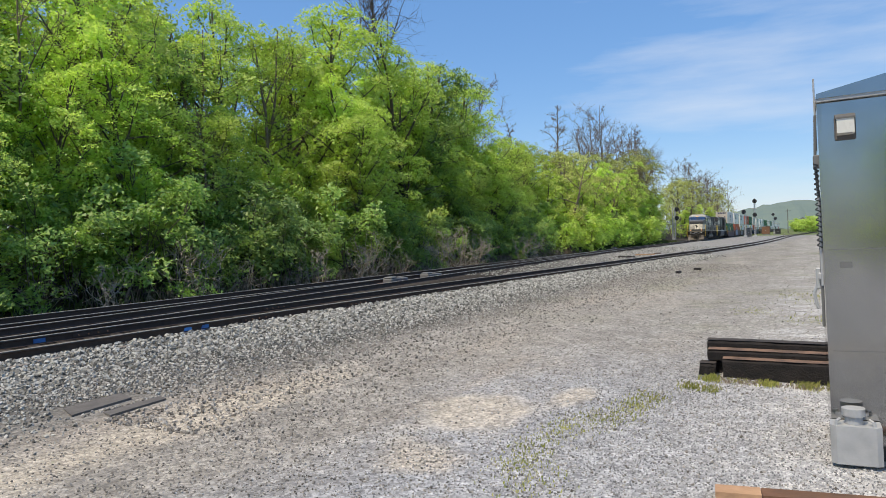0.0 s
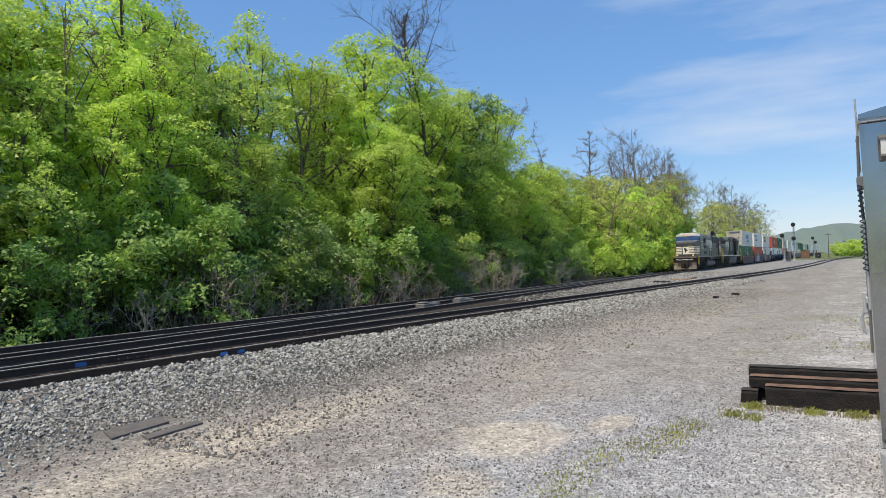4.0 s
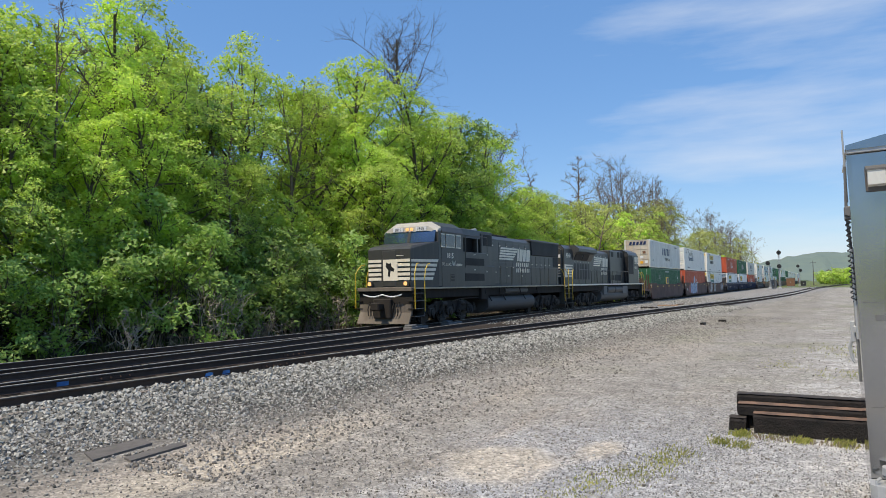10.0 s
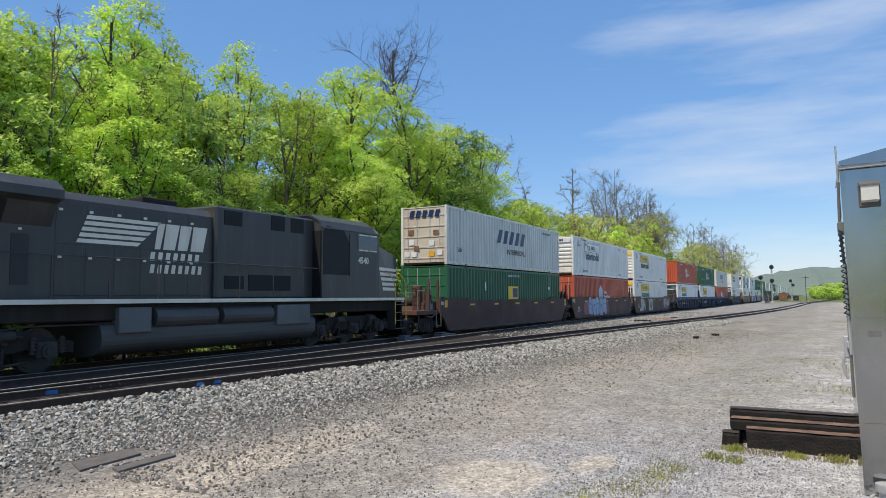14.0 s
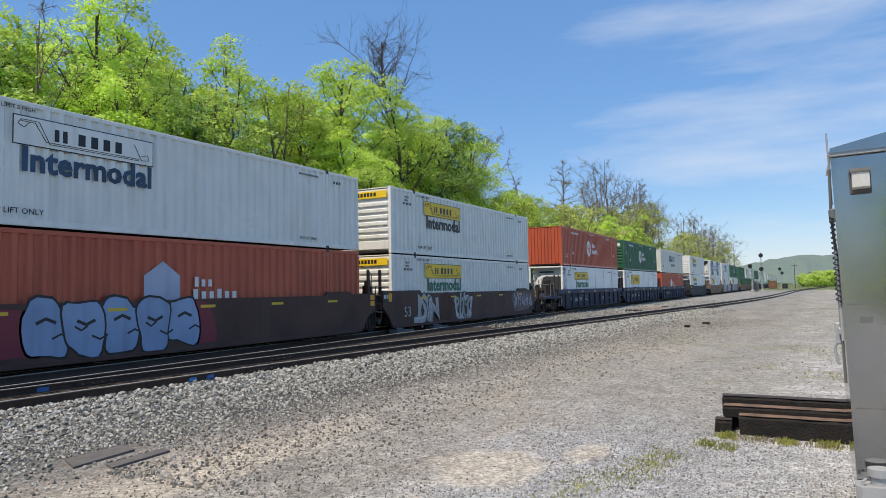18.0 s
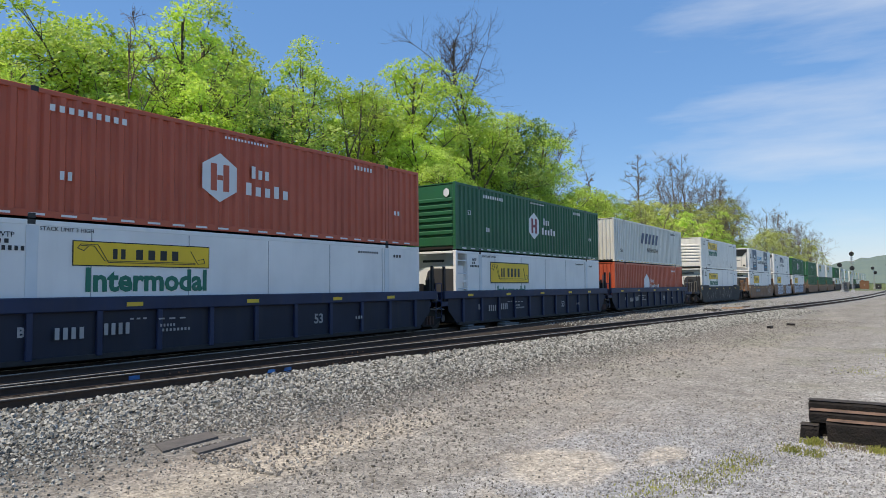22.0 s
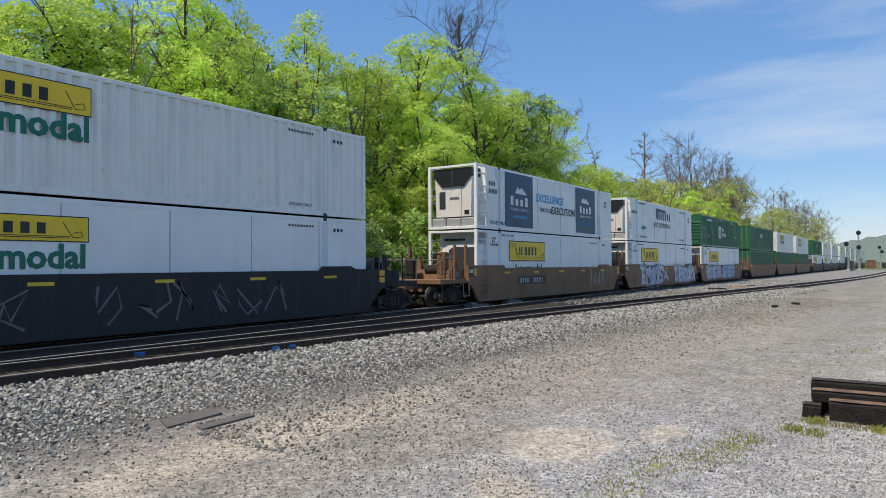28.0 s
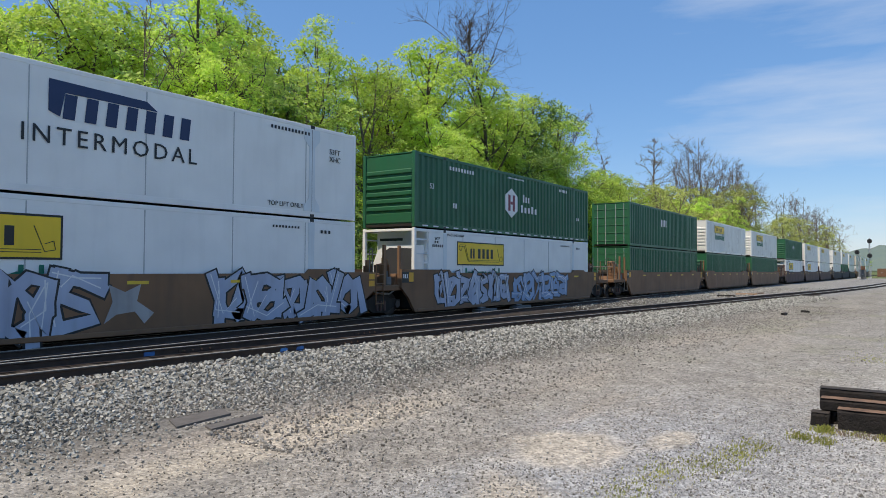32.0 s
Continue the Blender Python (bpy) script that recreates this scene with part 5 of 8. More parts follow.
def cab(c, x0, x1, front, number):
    """A wide cab between x0 and x1; front is -1 if it faces the head of the train."""
    xf, xr = (x0, x1) if front < 0 else (x1, x0)
    d = -front
    part("cab_body", Geo().prism([(-1.5, 1.68), (1.5, 1.68), (1.5, 4.2), (1.36, 4.46), (0.9, 4.68), (-0.9, 4.68), (-1.36, 4.46), (-1.5, 4.2)], xf + d * 0.5, xr, "x"), M["loco_black"], c)
    for sy in (-1, 1):
        part("cab_corner", Geo().box(xf + d * 0.2, xf + d * 0.5, sy * 1.2, sy * 1.49, 1.7, 4.26, 0.02), M["loco_black"], c)
    part("cab_roof", Geo().prism([(-1.53, 4.22), (-1.40, 4.48), (-0.92, 4.73), (0.92, 4.73), (1.40, 4.48), (1.53, 4.22), (1.48, 4.22), (1.36, 4.44), (0.9, 4.66), (-0.9, 4.66), (-1.36, 4.44), (-1.48, 4.22)], xf + d * 0.5, xr + d * 0.05, "x"), M["loco_black"], c, "black cab roof with rounded shoulders")
    part("roof_edge", Geo().box(xf + d * 0.5, xr, -1.535, -1.50, 4.20, 4.235), M["galv_dull"], c, "pale drip rail over the side windows")
    ws = part("windscreen", Geo().prism([(xf + d * 0.0, 3.74), (xf + d * 0.16, 4.27), (xf + d * 0.22, 4.27), (xf + d * 0.06, 3.74)], -1.38, 1.38), M["windscreen"], c, "tinted windscreen glass reflecting the sky")
    part("windscreen_pillar", Geo().prism([(xf - d * 0.02, 3.74), (xf + d * 0.14, 4.27), (xf + d * 0.2, 4.27), (xf + d * 0.04, 3.74)], -0.08, 0.08), M["loco_black"], ws)
    # the brow slopes back from the windscreen's head to the roof
    ring = ((xf + d * 0.12, 4.25), (xf + d * 0.16, 4.50), (xf + d * 0.52, 4.72), (xf + d * 0.56, 4.25))
    edge = ((xf + d * 0.18, 4.20), (xf + d * 0.26, 4.30), (xf + d * 0.52, 4.44), (xf + d * 0.56, 4.20))
    vs = [(a, y, z) for y, rg in ((-1.46, edge), (-0.95, ring), (0.95, ring), (1.46, edge)) for a, z in rg]
    fs = [(4 * i + j, 4 * i + (j + 1) % 4, 4 * i + 4 + (j + 1) % 4, 4 * i + 4 + j) for i in range(3) for j in range(4)] + [(3, 2, 1, 0), (12, 13, 14, 15)]
    part("brow", Geo().add(vs, fs), M["brow_cream"], c, "off-white brow over the windscreen")
    for sy in (-1, 1):
        nb = part("number_board", Geo().box(xf + d * 0.10, xf + d * 0.18, sy * 0.62 - 0.28, sy * 0.62 + 0.28, 4.28, 4.47), M["logo_white"], c)
        if front < 0:
            lettering(number, 0.19, M["logo_black"], nb, (xf + d * 0.094, sy * 0.62 + 0.20, 4.31), rz=-90, name="board_number")
        for a, b in windows(xf, d):
            w = part("side_window", Geo().box(a, b, sy * 1.505, sy * 1.515, 3.5, 4.14), M["sill_white"], c, "side window in a pale frame")
            part("pane", Geo().box(a + 0.04 * d, b - 0.04 * d, sy * 1.516, sy * 1.522, 3.55, 4.09), M["glass"], w)
        part("headlight", Geo().tube((xf + d * 0.16, sy * 0.12, 4.375), (xf + d * 0.09, sy * 0.12, 4.375), 0.075, n=14), M["headlight"] if front < 0 else M["glass"], c, "lit headlight" if front < 0 else "")
    # the nose narrows towards its front
    nf = xf - d * 1.62
    xb = xf + d * 0.22
    side = lambda x: 1.12 + 0.36 * (x - nf) / (xb - nf)
    vs = [(nf, -1.12, 1.68), (nf, 1.12, 1.68), (xb, 1.48, 1.68), (xb, -1.48, 1.68), (nf, -1.12, 3.36), (nf, 1.12, 3.36), (xb, 1.48, 3.76), (xb, -1.48, 3.76), (nf + d * 0.14, -1.06, 3.50), (nf + d * 0.14, 1.06, 3.50)]
    part("nose", Geo().add(vs, [(0, 1, 5, 4), (1, 2, 6, 9, 5), (3, 0, 4, 8, 7), (4, 5, 9, 8), (8, 9, 6, 7), (0, 3, 2, 1), (2, 3, 7, 6)]), M["loco_black"], c)
    part("nose_door", Geo().box(nf - d * 0.02, nf + d * 0.2, -0.36, 0.36, 1.72, 3.32, 0.03), M["loco_black"], c)
    for sy in (-1, 1):
        for k in range(5):
            z = 2.0 + k * 0.2
            part("stripe", Geo().box(nf - d * 0.026, nf - d * 0.022, sy * 0.4, sy * 1.1, z, z + 0.13), M["sill_white"], c, "off-white painted stripe")
            xe = xb - d * (0.42 - k * 0.09)
            g = Geo()
            g.add([(nf + d * 0.03, sy * (side(nf + d * 0.03) + 0.006), z), (xe, sy * (side(xe) + 0.006), z), (xe + d * 0.05, sy * (side(xe) + 0.015), z + 0.13), (nf + d * 0.03, sy * (side(nf + d * 0.03) + 0.006), z + 0.11)], [(0, 1, 2, 3)])
            part("stripe", g, M["sill_white"], c, "off-white painted stripe")
        part("ditch_light", Geo().box(nf - d * 0.16, nf - d * 0.05, sy * 0.95 - 0.13, sy * 0.95 + 0.13, 1.72, 1.98, 0.03), M["loco_black"], c)
        part("ditch_lens", Geo().tube((nf - d * 0.16, sy * 0.95, 1.85), (nf - d * 0.19, sy * 0.95, 1.85), 0.09, n=12), M["headlight"] if front < 0 else M["glass"], c, "lit ditch light" if front < 0 else "")
    fig = part("nose_panel", Geo().box(nf - d * 0.034, nf - d * 0.021, -0.46, 0.30, 1.98, 2.92), M["sill_white"], c, "pale painted panel")
    part("nose_figure", Geo().prism([(-0.05, 2.15), (0.05, 2.2), (0.02, 2.45), (0.16, 2.6), (0.12, 2.8), (-0.02, 2.72), (-0.1, 2.78), (-0.16, 2.6), (-0.30, 2.5), (-0.26, 2.38), (-0.1, 2.42)], nf - d * 0.04, nf - d * 0.033, "x"), M["logo_black"], fig, "black painted emblem")
    for zz in (3.08, 2.72):
        part("grab_iron", Geo().path([(nf - d * 0.03, -0.8, zz), (nf - d * 0.09, -0.8, zz), (nf - d * 0.09, -0.45, zz), (nf - d * 0.03, -0.45, zz)], 0.012), M["sill_white"], c)
    lettering(number, 0.34, M["sill_white"], c, ((xf + d * 0.92) if front < 0 else (xf + d * 1.65), -1.512, 3.02), bold=0.01, name="road_number")
    if front < 0:
        part("safety_chain", Geo().path([(nf - 0.55, -1.0 + k * 0.2, 1.38 - 0.10 * abs(math.sin(k * 0.63))) for k in range(11)], 0.03), M["logo_white"], c, "white hanging chain")


def hood_doors(c, x0, x1, y, z0, z1, n):
    for k in range(n):
        a = x0 + (x1 - x0) * k / n
        d = part("hood_door", Geo().box(a + 0.04, a + (x1 - x0) / n - 0.04, -y - 0.012, -y + 0.01, z0, z1, 0.008), M["loco_black"], c)
        part("latch", Geo().box(a + 0.1, a + 0.2, -y - 0.03, -y - 0.014, (z0 + z1) / 2 + 0.3, (z0 + z1) / 2 + 0.36), M["sill_white"], d)


def lead_locomotive():
    c = rolls(thing("locomotive", "black diesel locomotive with pale stripes and lit headlights leading the train", "locomotive", "locomotives"), -38.75)
    x0, x1 = 0.5, 20.3
    frame_and_tank(c, x0, x1, 7.95, 14.4)
    loco_truck(c, [2.35, 4.05, 6.15])
    loco_truck(c, [14.9, 16.9, 18.7])
    cab(c, 2.45, 5.05, -1, "1815")
    lettering("DC to AC", 0.2, M["sill_white"], c, (2.95, -1.512, 2.66))
    bars(c, [(4.25, 2.66, 0.7, 0.11, 6)], M["sill_white"], "marking", y=-1.51)
    part("zigzag", Geo().path([(3.86 + 0.07 * k, -1.515, 2.66 + (0.24 if k % 2 else 0.0)) for k in range(6)], 0.012, 4), M["sill_white"], c)
    vent = part("side_vent", Geo().box(3.75, 4.15, -1.508, -1.502, 1.9, 2.3), M["loco_black"], c)
    for k in range(5):
        part("louvre", Geo().box(3.78, 4.12, -1.516, -1.509, 1.94 + k * 0.07, 1.97 + k * 0.07), M["loco_grille"], vent)
    part("hood", Geo().prism([(-0.95, 1.68), (0.95, 1.68), (0.95, 4.25), (0.72, 4.45), (-0.72, 4.45), (-0.95, 4.25)], 7.8, 20.0, "x"), M["loco_black"], c, "long black engine hood")
    # the broad electrical section behind the cab, open at the top for cooling air
    part("electrical_cabinet", Geo().box(5.12, 7.82, -1.42, 1.42, 1.68, 3.38, 0.02), M["loco_black"], c)
    part("air_chamber", Geo().box(5.12, 7.82, -0.6, 0.6, 3.36, 4.4), M["loco_grille"], c)
    part("chamber_end", Geo().box(5.10, 5.22, -1.42, 1.42, 3.36, 4.5, 0.01), M["loco_black"], c)
    part("chamber_post", Geo().box(6.72, 6.86, -1.42, -1.30, 3.36, 4.1, 0.01), M["loco_black"], c)
    part("chamber_flap", Geo().prism([(-1.44, 4.08), (-1.38, 4.50), (-0.9, 4.62), (0.9, 4.62), (1.38, 4.50), (1.44, 4.08), (1.40, 4.08), (1.34, 4.46), (-1.34, 4.46), (-1.40, 4.08)], 5.15, 7.1, "x"), M["loco_black"], c, "dusty black roof flap")
    part("chamber_roof", Geo().box(7.1, 9.2, -1.1, 1.1, 4.44, 4.56, 0.02), M["loco_black"], c)
    part("chamber_rail", Geo().path([(5.3, -1.5, 2.6), (5.3, -1.5, 4.2), (7.75, -1.5, 4.2), (7.75, -1.5, 3.45)], 0.018), M["loco_black"], c)
    for z0, z1 in ((2.72, 3.08), (1.95, 2.32)):
        for s in (-1, 1):
            part("intake_grille", Geo().box(5.4, 7.52, s * 1.42, s * 1.432, z0, z1), M["loco_grille"], c, "black intake grille")
        bars(c, [(6.35, z1 + 0.16, 0.2, 0.06, 3)], M["sill_white"], "marking", y=-1.425)
    part("dust_bin", Geo().box(7.85, 9.3, -1.2, 1.2, 1.7, 2.75, 0.03), M["loco_black"], c)
    part("blower_housing", Geo().box(7.84, 9.2, -1.12, 1.12, 2.7, 4.46, 0.04), M["loco_black"], c)
    part("intake_grille", Geo().box(8.05, 9.1, -1.135, -1.122, 3.8, 4.4), M["loco_grille"], c, "black intake grille")
    for x, z in ((8.3, 3.3), (8.2, 2.4), (9.9, 2.4), (13.6, 2.2), (11.6, 2.2)):
        bars(c, [(x, z, 0.18, 0.07, 3)], M["sill_white"], "marking", y=-1.205 if x < 9.2 else -0.965)
    hood_doors(c, 9.4, 15.0, 0.95, 1.8, 3.0, 6)
    hood_doors(c, 9.4, 15.0, 0.95, 3.05, 4.1, 6)
    emblem(c, 10.35, 3.15, -0.968, 1.12)
    for s in (-1, 1):
        part("radiator_grille", Geo().prism([(s * 0.955, 3.52), (s * 1.02, 3.56), (s * 1.02, 4.38), (s * 0.955, 4.42)], 15.1, 19.9, "x"), M["loco_grille"], c, "black radiator grille")
    part("intake_grille", Geo().box(19.0, 19.9, -0.97, -0.955, 2.85, 3.5), M["loco_grille"], c, "black intake grille")
    hood_doors(c, 15.1, 18.9, 0.95, 1.8, 3.45, 5)
    part("radiator_roof", Geo().box(15.0, 20.0, -1.04, 1.04, 4.38, 4.50, 0.03), M["loco_black"], c)
    for x in (16.1, 17.5, 18.9):
        part("fan", Geo().tube((x, 0, 4.46), (x, 0, 4.60), 0.55, n=20), M["loco_black"], c)
    part("exhaust_silencer", Geo().box(10.5, 12.6, -0.5, 0.5, 4.42, 4.60, 0.04), M["under_black"], c)
    part("horn", Geo().tube((8.3, -0.3, 4.7), (8.8, -0.3, 4.72), 0.05, 0.10, n=10).box(8.2, 8.4, -0.35, 0.35, 4.55, 4.72), M["galv"], c)
    handrails(c, 9.4, 20.0)
    part("air_reservoir", Geo().tube((10.2, -1.25, 1.42), (13.4, -1.25, 1.42), 0.17, n=12), M["tank_grey"], c)
    part("equipment_locker", Geo().box(7.0, 7.8, -1.5, -1.2, 1.0, 1.6, 0.03), M["under_black"], c)
    for x in (7.4, 9.2, 12.0, 14.6):
        part("pipe", Geo().path([(x, -1.48, 1.58), (x + 0.05, -1.5, 1.3), (x + 0.5, -1.45, 1.2), (x + 0.9, -1.45, 0.9)], 0.03), M["under_black"], c)
    return c


def trail_locomotive():
    c = rolls(thing("locomotive", "black diesel locomotive running cab-last behind the leader", "locomotive", "locomotives"), -18.6)
    x0, x1 = 0.2, 22.1
    frame_and_tank(c, x0, x1, 8.3, 16.4)
    loco_truck(c, [3.02, 5.05, 7.05])
    loco_truck(c, [16.9, 18.9, 20.6])
    cab(c, 16.65, 20.45, 1, "4540")
    part("hood", Geo().prism([(-0.95, 1.68), (0.95, 1.68), (0.95, 4.15), (0.72, 4.36), (-0.72, 4.36), (-0.95, 4.15)], 0.95, 16.7, "x"), M["loco_black"], c, "long black engine hood")
    part("radiator_box", Geo().prism([(-1.0, 1.68), (1.0, 1.68), (1.0, 3.42), (1.25, 3.95), (1.5, 4.05), (1.5, 4.26), (1.2, 4.5), (-1.2, 4.5), (-1.5, 4.26), (-1.5, 4.05), (-1.25, 3.95), (-1.0, 3.42)], 2.72, 7.2, "x"), M["loco_black"], c, "radiator with wide overhanging wings")
    part("end_hood", Geo().prism([(-1.0, 1.68), (1.0, 1.68), (1.0, 4.2), (0.75, 4.48), (-0.75, 4.48), (-1.0, 4.2)], 1.0, 2.75, "x"), M["loco_black"], c)
    part("end_face", Geo().prism([(-0.85, 1.7), (0.85, 1.7), (0.85, 4.1), (0.5, 4.35), (-0.5, 4.35), (-0.85, 4.1)], 0.72, 1.0, "x"), M["loco_black"], c)
    for sy in (-1, 1):
        part("number_board", Geo().box(0.70, 0.715, sy * 0.6 - 0.22, sy * 0.6 + 0.22, 3.55, 3.78), M["logo_white"], c)
        part("end_lamp", Geo().tube((0.72, sy * 0.12, 4.1), (0.67, sy * 0.12, 4.1), 0.09, n=12), M["galv"], c)
        for k in range(5):
            z = 2.22 + k * 0.19
            part("stripe", Geo().box(0.705, 0.715, sy * 0.12, sy * 0.8, z, z + 0.11), M["sill_white"], c, "off-white painted stripe")
            part("stripe", Geo().prism([(1.02, z), (2.45 + 0.07 * k, z), (2.5 + 0.07 * k, z + 0.11), (1.02, z + 0.11)], sy * 1.002, sy * 1.007), M["sill_white"], c, "off-white painted stripe")
    part("end_panel", Geo().prism([(1.01, 2.2), (1.5, 2.2), (1.35, 3.1), (1.01, 3.1)], -1.012, -1.003), M["sill_white"], c, "pale painted panel")
    lettering("4540", 0.44, M["sill_white"], c, (1.36, -1.01, 3.60), bold=0.016, name="road_number", space=1.1)
    for k in range(2):
        part("radiator_grille", Geo().prism([(-1.02, 3.46), (-1.04, 3.44), (-1.27, 3.92), (-1.24, 3.94)], 2.95 + k * 1.75, 4.5 + k * 1.55, "x"), M["loco_grille"], c)
    for k in range(6):
        part("louvre", Geo().box(3.1 + k * 0.64, 3.5 + k * 0.64, -1.012, -1.0, 2.05, 3.22), M["loco_louvre"], c, "dark louvre")
        bars(c, [(3.25 + k * 0.64, 3.3, 0.14, 0.05, 1)], M["sill_white"], "marking", y=-1.004)
    hood_doors(c, 7.3, 12.0, 0.95, 1.8, 3.0, 6)
    hood_doors(c, 7.3, 12.0, 0.95, 3.05, 4.05, 6)
    emblem(c, 7.86, 3.11, -0.968, 0.98)
    part("blower_cab", Geo().box(12.15, 16.7, -1.1, 1.1, 1.7, 4.52, 0.06), M["loco_black"], c)
    for a, b, z0, z1 in ((12.46, 13.2, 3.95, 4.4), (14.5, 15.15, 3.95, 4.45), (15.45, 16.1, 3.95, 4.45), (13.5, 15.45, 1.95, 2.46), (12.5, 13.3, 2.0, 2.4)):
        part("intake_grille", Geo().box(a, b, -1.115, -1.102, z0, z1), M["loco_grille"], c, "black intake grille")
    # flat black sheets stand for the shade inside the cab's open doorways
    part("side_doorway", Geo().prism([(16.72, 2.55), (18.25, 2.55), (18.25, 3.75), (17.9, 4.2), (16.9, 4.3), (16.72, 4.1)], -1.512, -1.503), M["loco_grille"], c, "flat black sheet for the shaded doorway in the cab's side")
    part("doorway_frame", Geo().box(18.25, 18.31, -1.53, -1.5, 2.5, 4.1, 0.01), M["loco_black"], c)
    part("cab_doorway", Geo().box(16.60, 16.66, -1.46, -0.1, 1.75, 4.1), M["loco_grille"], c, "flat dark sheet for the shaded doorway in the cab's end")
    part("exhaust_stack", Geo().box(10.2, 11.4, -0.3, 0.3, 4.34, 4.6, 0.03), M["under_black"], c)
    handrails(c, 2.6, 16.4)
    for x in (9.8, 12.1):
        part("air_reservoir", Geo().tube((x, -1.3, 1.22), (x + 2.1, -1.3, 1.22), 0.27, n=16), M["tank_grey"], c)
    for x in (8.7, 14.4):
        part("equipment_locker", Geo().box(x, x + (0.95 if x < 10 else 1.6), -1.52, -1.2, 0.85, 1.5, 0.02), M["galv_dull"], c, "grey equipment box")
    return c


lead_locomotive()
trail_locomotive()

# ---- the train's load, head to tail ----
LOW, HIGH = 0.36, 3.272


def logo_reefer(c):
    maker_panel(c, 2.86, 1.50, 3.8, 0.98, size=0.64, wx=0.6, base=0.93)
    small_marks(c, x=1.3)


def logo_reefer_small(c):
    maker_panel(c, 2.86, 1.90, 3.66, 0.58, size=0.75, wx=0.28, base=1.33)
    small_marks(c, x=1.3)


def logo_hunt(c, ink="logo_black", face="logo_yellow"):
    maker_panel(c, 2.84, 1.87, 3.72, 0.68, ink=ink, face=face)
    small_marks(c)


def logo_hub(c, x=6.85):
    hexlogo(c, x, 1.5, 0.68, "logo_maroon" if x > 7 else "box_red")
    bars(c, [(x + 1.1, 1.62, 0.75, 0.36, 3)], M["logo_white"], "name_bars")
    bars(c, [(x + 0.9, 1.12, 1.75, 0.36, 5)], M["logo_white"], "name_bars")
    lettering("53", 0.3, M["logo_white"], c, (0.95, -H - 0.006, 0.66 if x < 7 else 1.55), name="size_mark")
    bars(c, [(2.3, 2.42, 1.9, 0.15, 9)], M["logo_white"])
    bars(c, [(7.0, 2.62, 1.6, 0.07, 14), (2.55, 0.9, 0.35, 0.2, 2), (14.6, 1.1, 0.4, 0.16, 2), (12.4, 2.5, 1.0, 0.14, 6)], M["logo_white"])
    tape(c, M["logo_white"])


def tape(c, m):
    """Reflective strips along the foot of a container."""
    for k in range(22):
        use("conspicuity_tape", "tape", lambda: Geo().box(0, 0.35, -H - 0.005, -H - 0.001, 0.07, 0.12), m, c, at=(0.5 + k * 0.7, 0, 0))


def logo_swift(c, x=5.85):
    name_bars(c, x, 1.45, 0.76, "logo_navy", 0.45)
    lettering("INTERMODAL", 0.44, M["logo_black"], c, (x + 1.35, -H - 0.006, 0.86))
    bars(c, [(12.9, 2.45, 1.5, 0.13, 9)], M["logo_black"])
    lettering("53ft", 0.3, M["logo_black"], c, (1.1, -H - 0.006, 0.68), name="size_mark")
    tape(c, M["rail_yellow"])


def end_board(c, face="logo_yellow"):
    b = part("name_board", Geo().box(-0.012, 0.02, -H + 0.2, H - 0.25, 2.42, 2.72), M[face], c)
    for k in range(6):
        part("board_bar", Geo().box(-0.018, -0.014, 0.42 - k * 0.17, 0.30 - k * 0.17, 2.5, 2.66), M["logo_black"], b)


def stack(u, low, high, lowlogo=None, highlogo=None, lowend="flat", highend="flat"):
    a = container(u, LOW, lowend, low)
    b = container(u, HIGH, highend, high)
    if lowlogo:
        lowlogo(a)
    if highlogo:
        highlogo(b)
    return a, b


BROWN = "dark brown steel well car with dirt and yellow reflectors"
BLUE = "black ribbed well car with a blue top chord"
TAN = "tan-brown steel well car with graffiti and yellow reflectors"

# three brown wells
w = well_car(7.68, "car_brown", False, True, False, BROWN)
a, b = stack(7.68, "box_green", "box_cream", None, logo_swift, "door", "door")
bars(b, [(-0.02, 2.45, 0.01, 0.3, 1)], M["logo_navy"])
for k in range(5):
    yk = 0.82 - k * 0.36
    part("end_name_bar", Geo().prism([(yk, 2.36), (yk - 0.24, 2.36), (yk - 0.34, 2.70), (yk - 0.10, 2.70)], -0.014, -0.004, "x"), M["logo_navy"], b)
for yk, zk, key in ((0.95, 0.42, "logo_white"), (0.55, 0.42, "logo_white"), (-0.45, 0.42, "plate_orange"), (-0.9, 0.48, "logo_white"), (-0.45, 0.95, "logo_white"), (0.7, 1.0, "logo_white"), (0.7, 1.5, "rust"), (-0.7, 1.45, "rust"), (0.4, 0.7, "rust")):
    part("placard", Geo().box(-0.008, 0.0, yk - 0.15, yk + 0.15, zk, zk + 0.26), M[key], b, "small placard on the container door")
part("name_board", Geo().box(7.31, 8.78, -H - 0.01, -H - 0.004, 1.22, 1.96), M["logo_yellow"], a, "yellow and blue maker's board")
part("board_block", Geo().box(7.95, 8.68, -H - 0.016, -H - 0.012, 1.32, 1.86), M["logo_navy"], a)
lettering("WARNING HIGH CUBE", 0.17, M["logo_white"], a, (7.25, -H - 0.006, 2.5))
bars(a, [(13.9, 1.8, 0.4, 0.2, 2), (4.2, 1.7, 0.3, 0.45, 1)], M["logo_white"])
w = well_car(26.96, "car_brown", False, False, False, BROWN)
a, b = stack(26.96, "box_red", "box_white", None, lambda c: logo_hunt(c, "logo_steel_blue", "box_white"), "door", "flat")
end_board(b, "logo_white")
part("emblem", Geo().prism([(6.3, 0.9), (7.48, 0.9), (7.48, 1.85), (6.9, 2.25), (6.3, 1.85)], -H - 0.008, -H - 0.003), M["spray_lilac"], a, "pale house-shaped emblem")
bars(a, [(8.0, 1.55, 0.75, 0.28, 3)], M["logo_white"], "name_bars")
bars(a, [(7.95, 1.2, 1.8, 0.28, 6)], M["logo_white"], "name_bars")
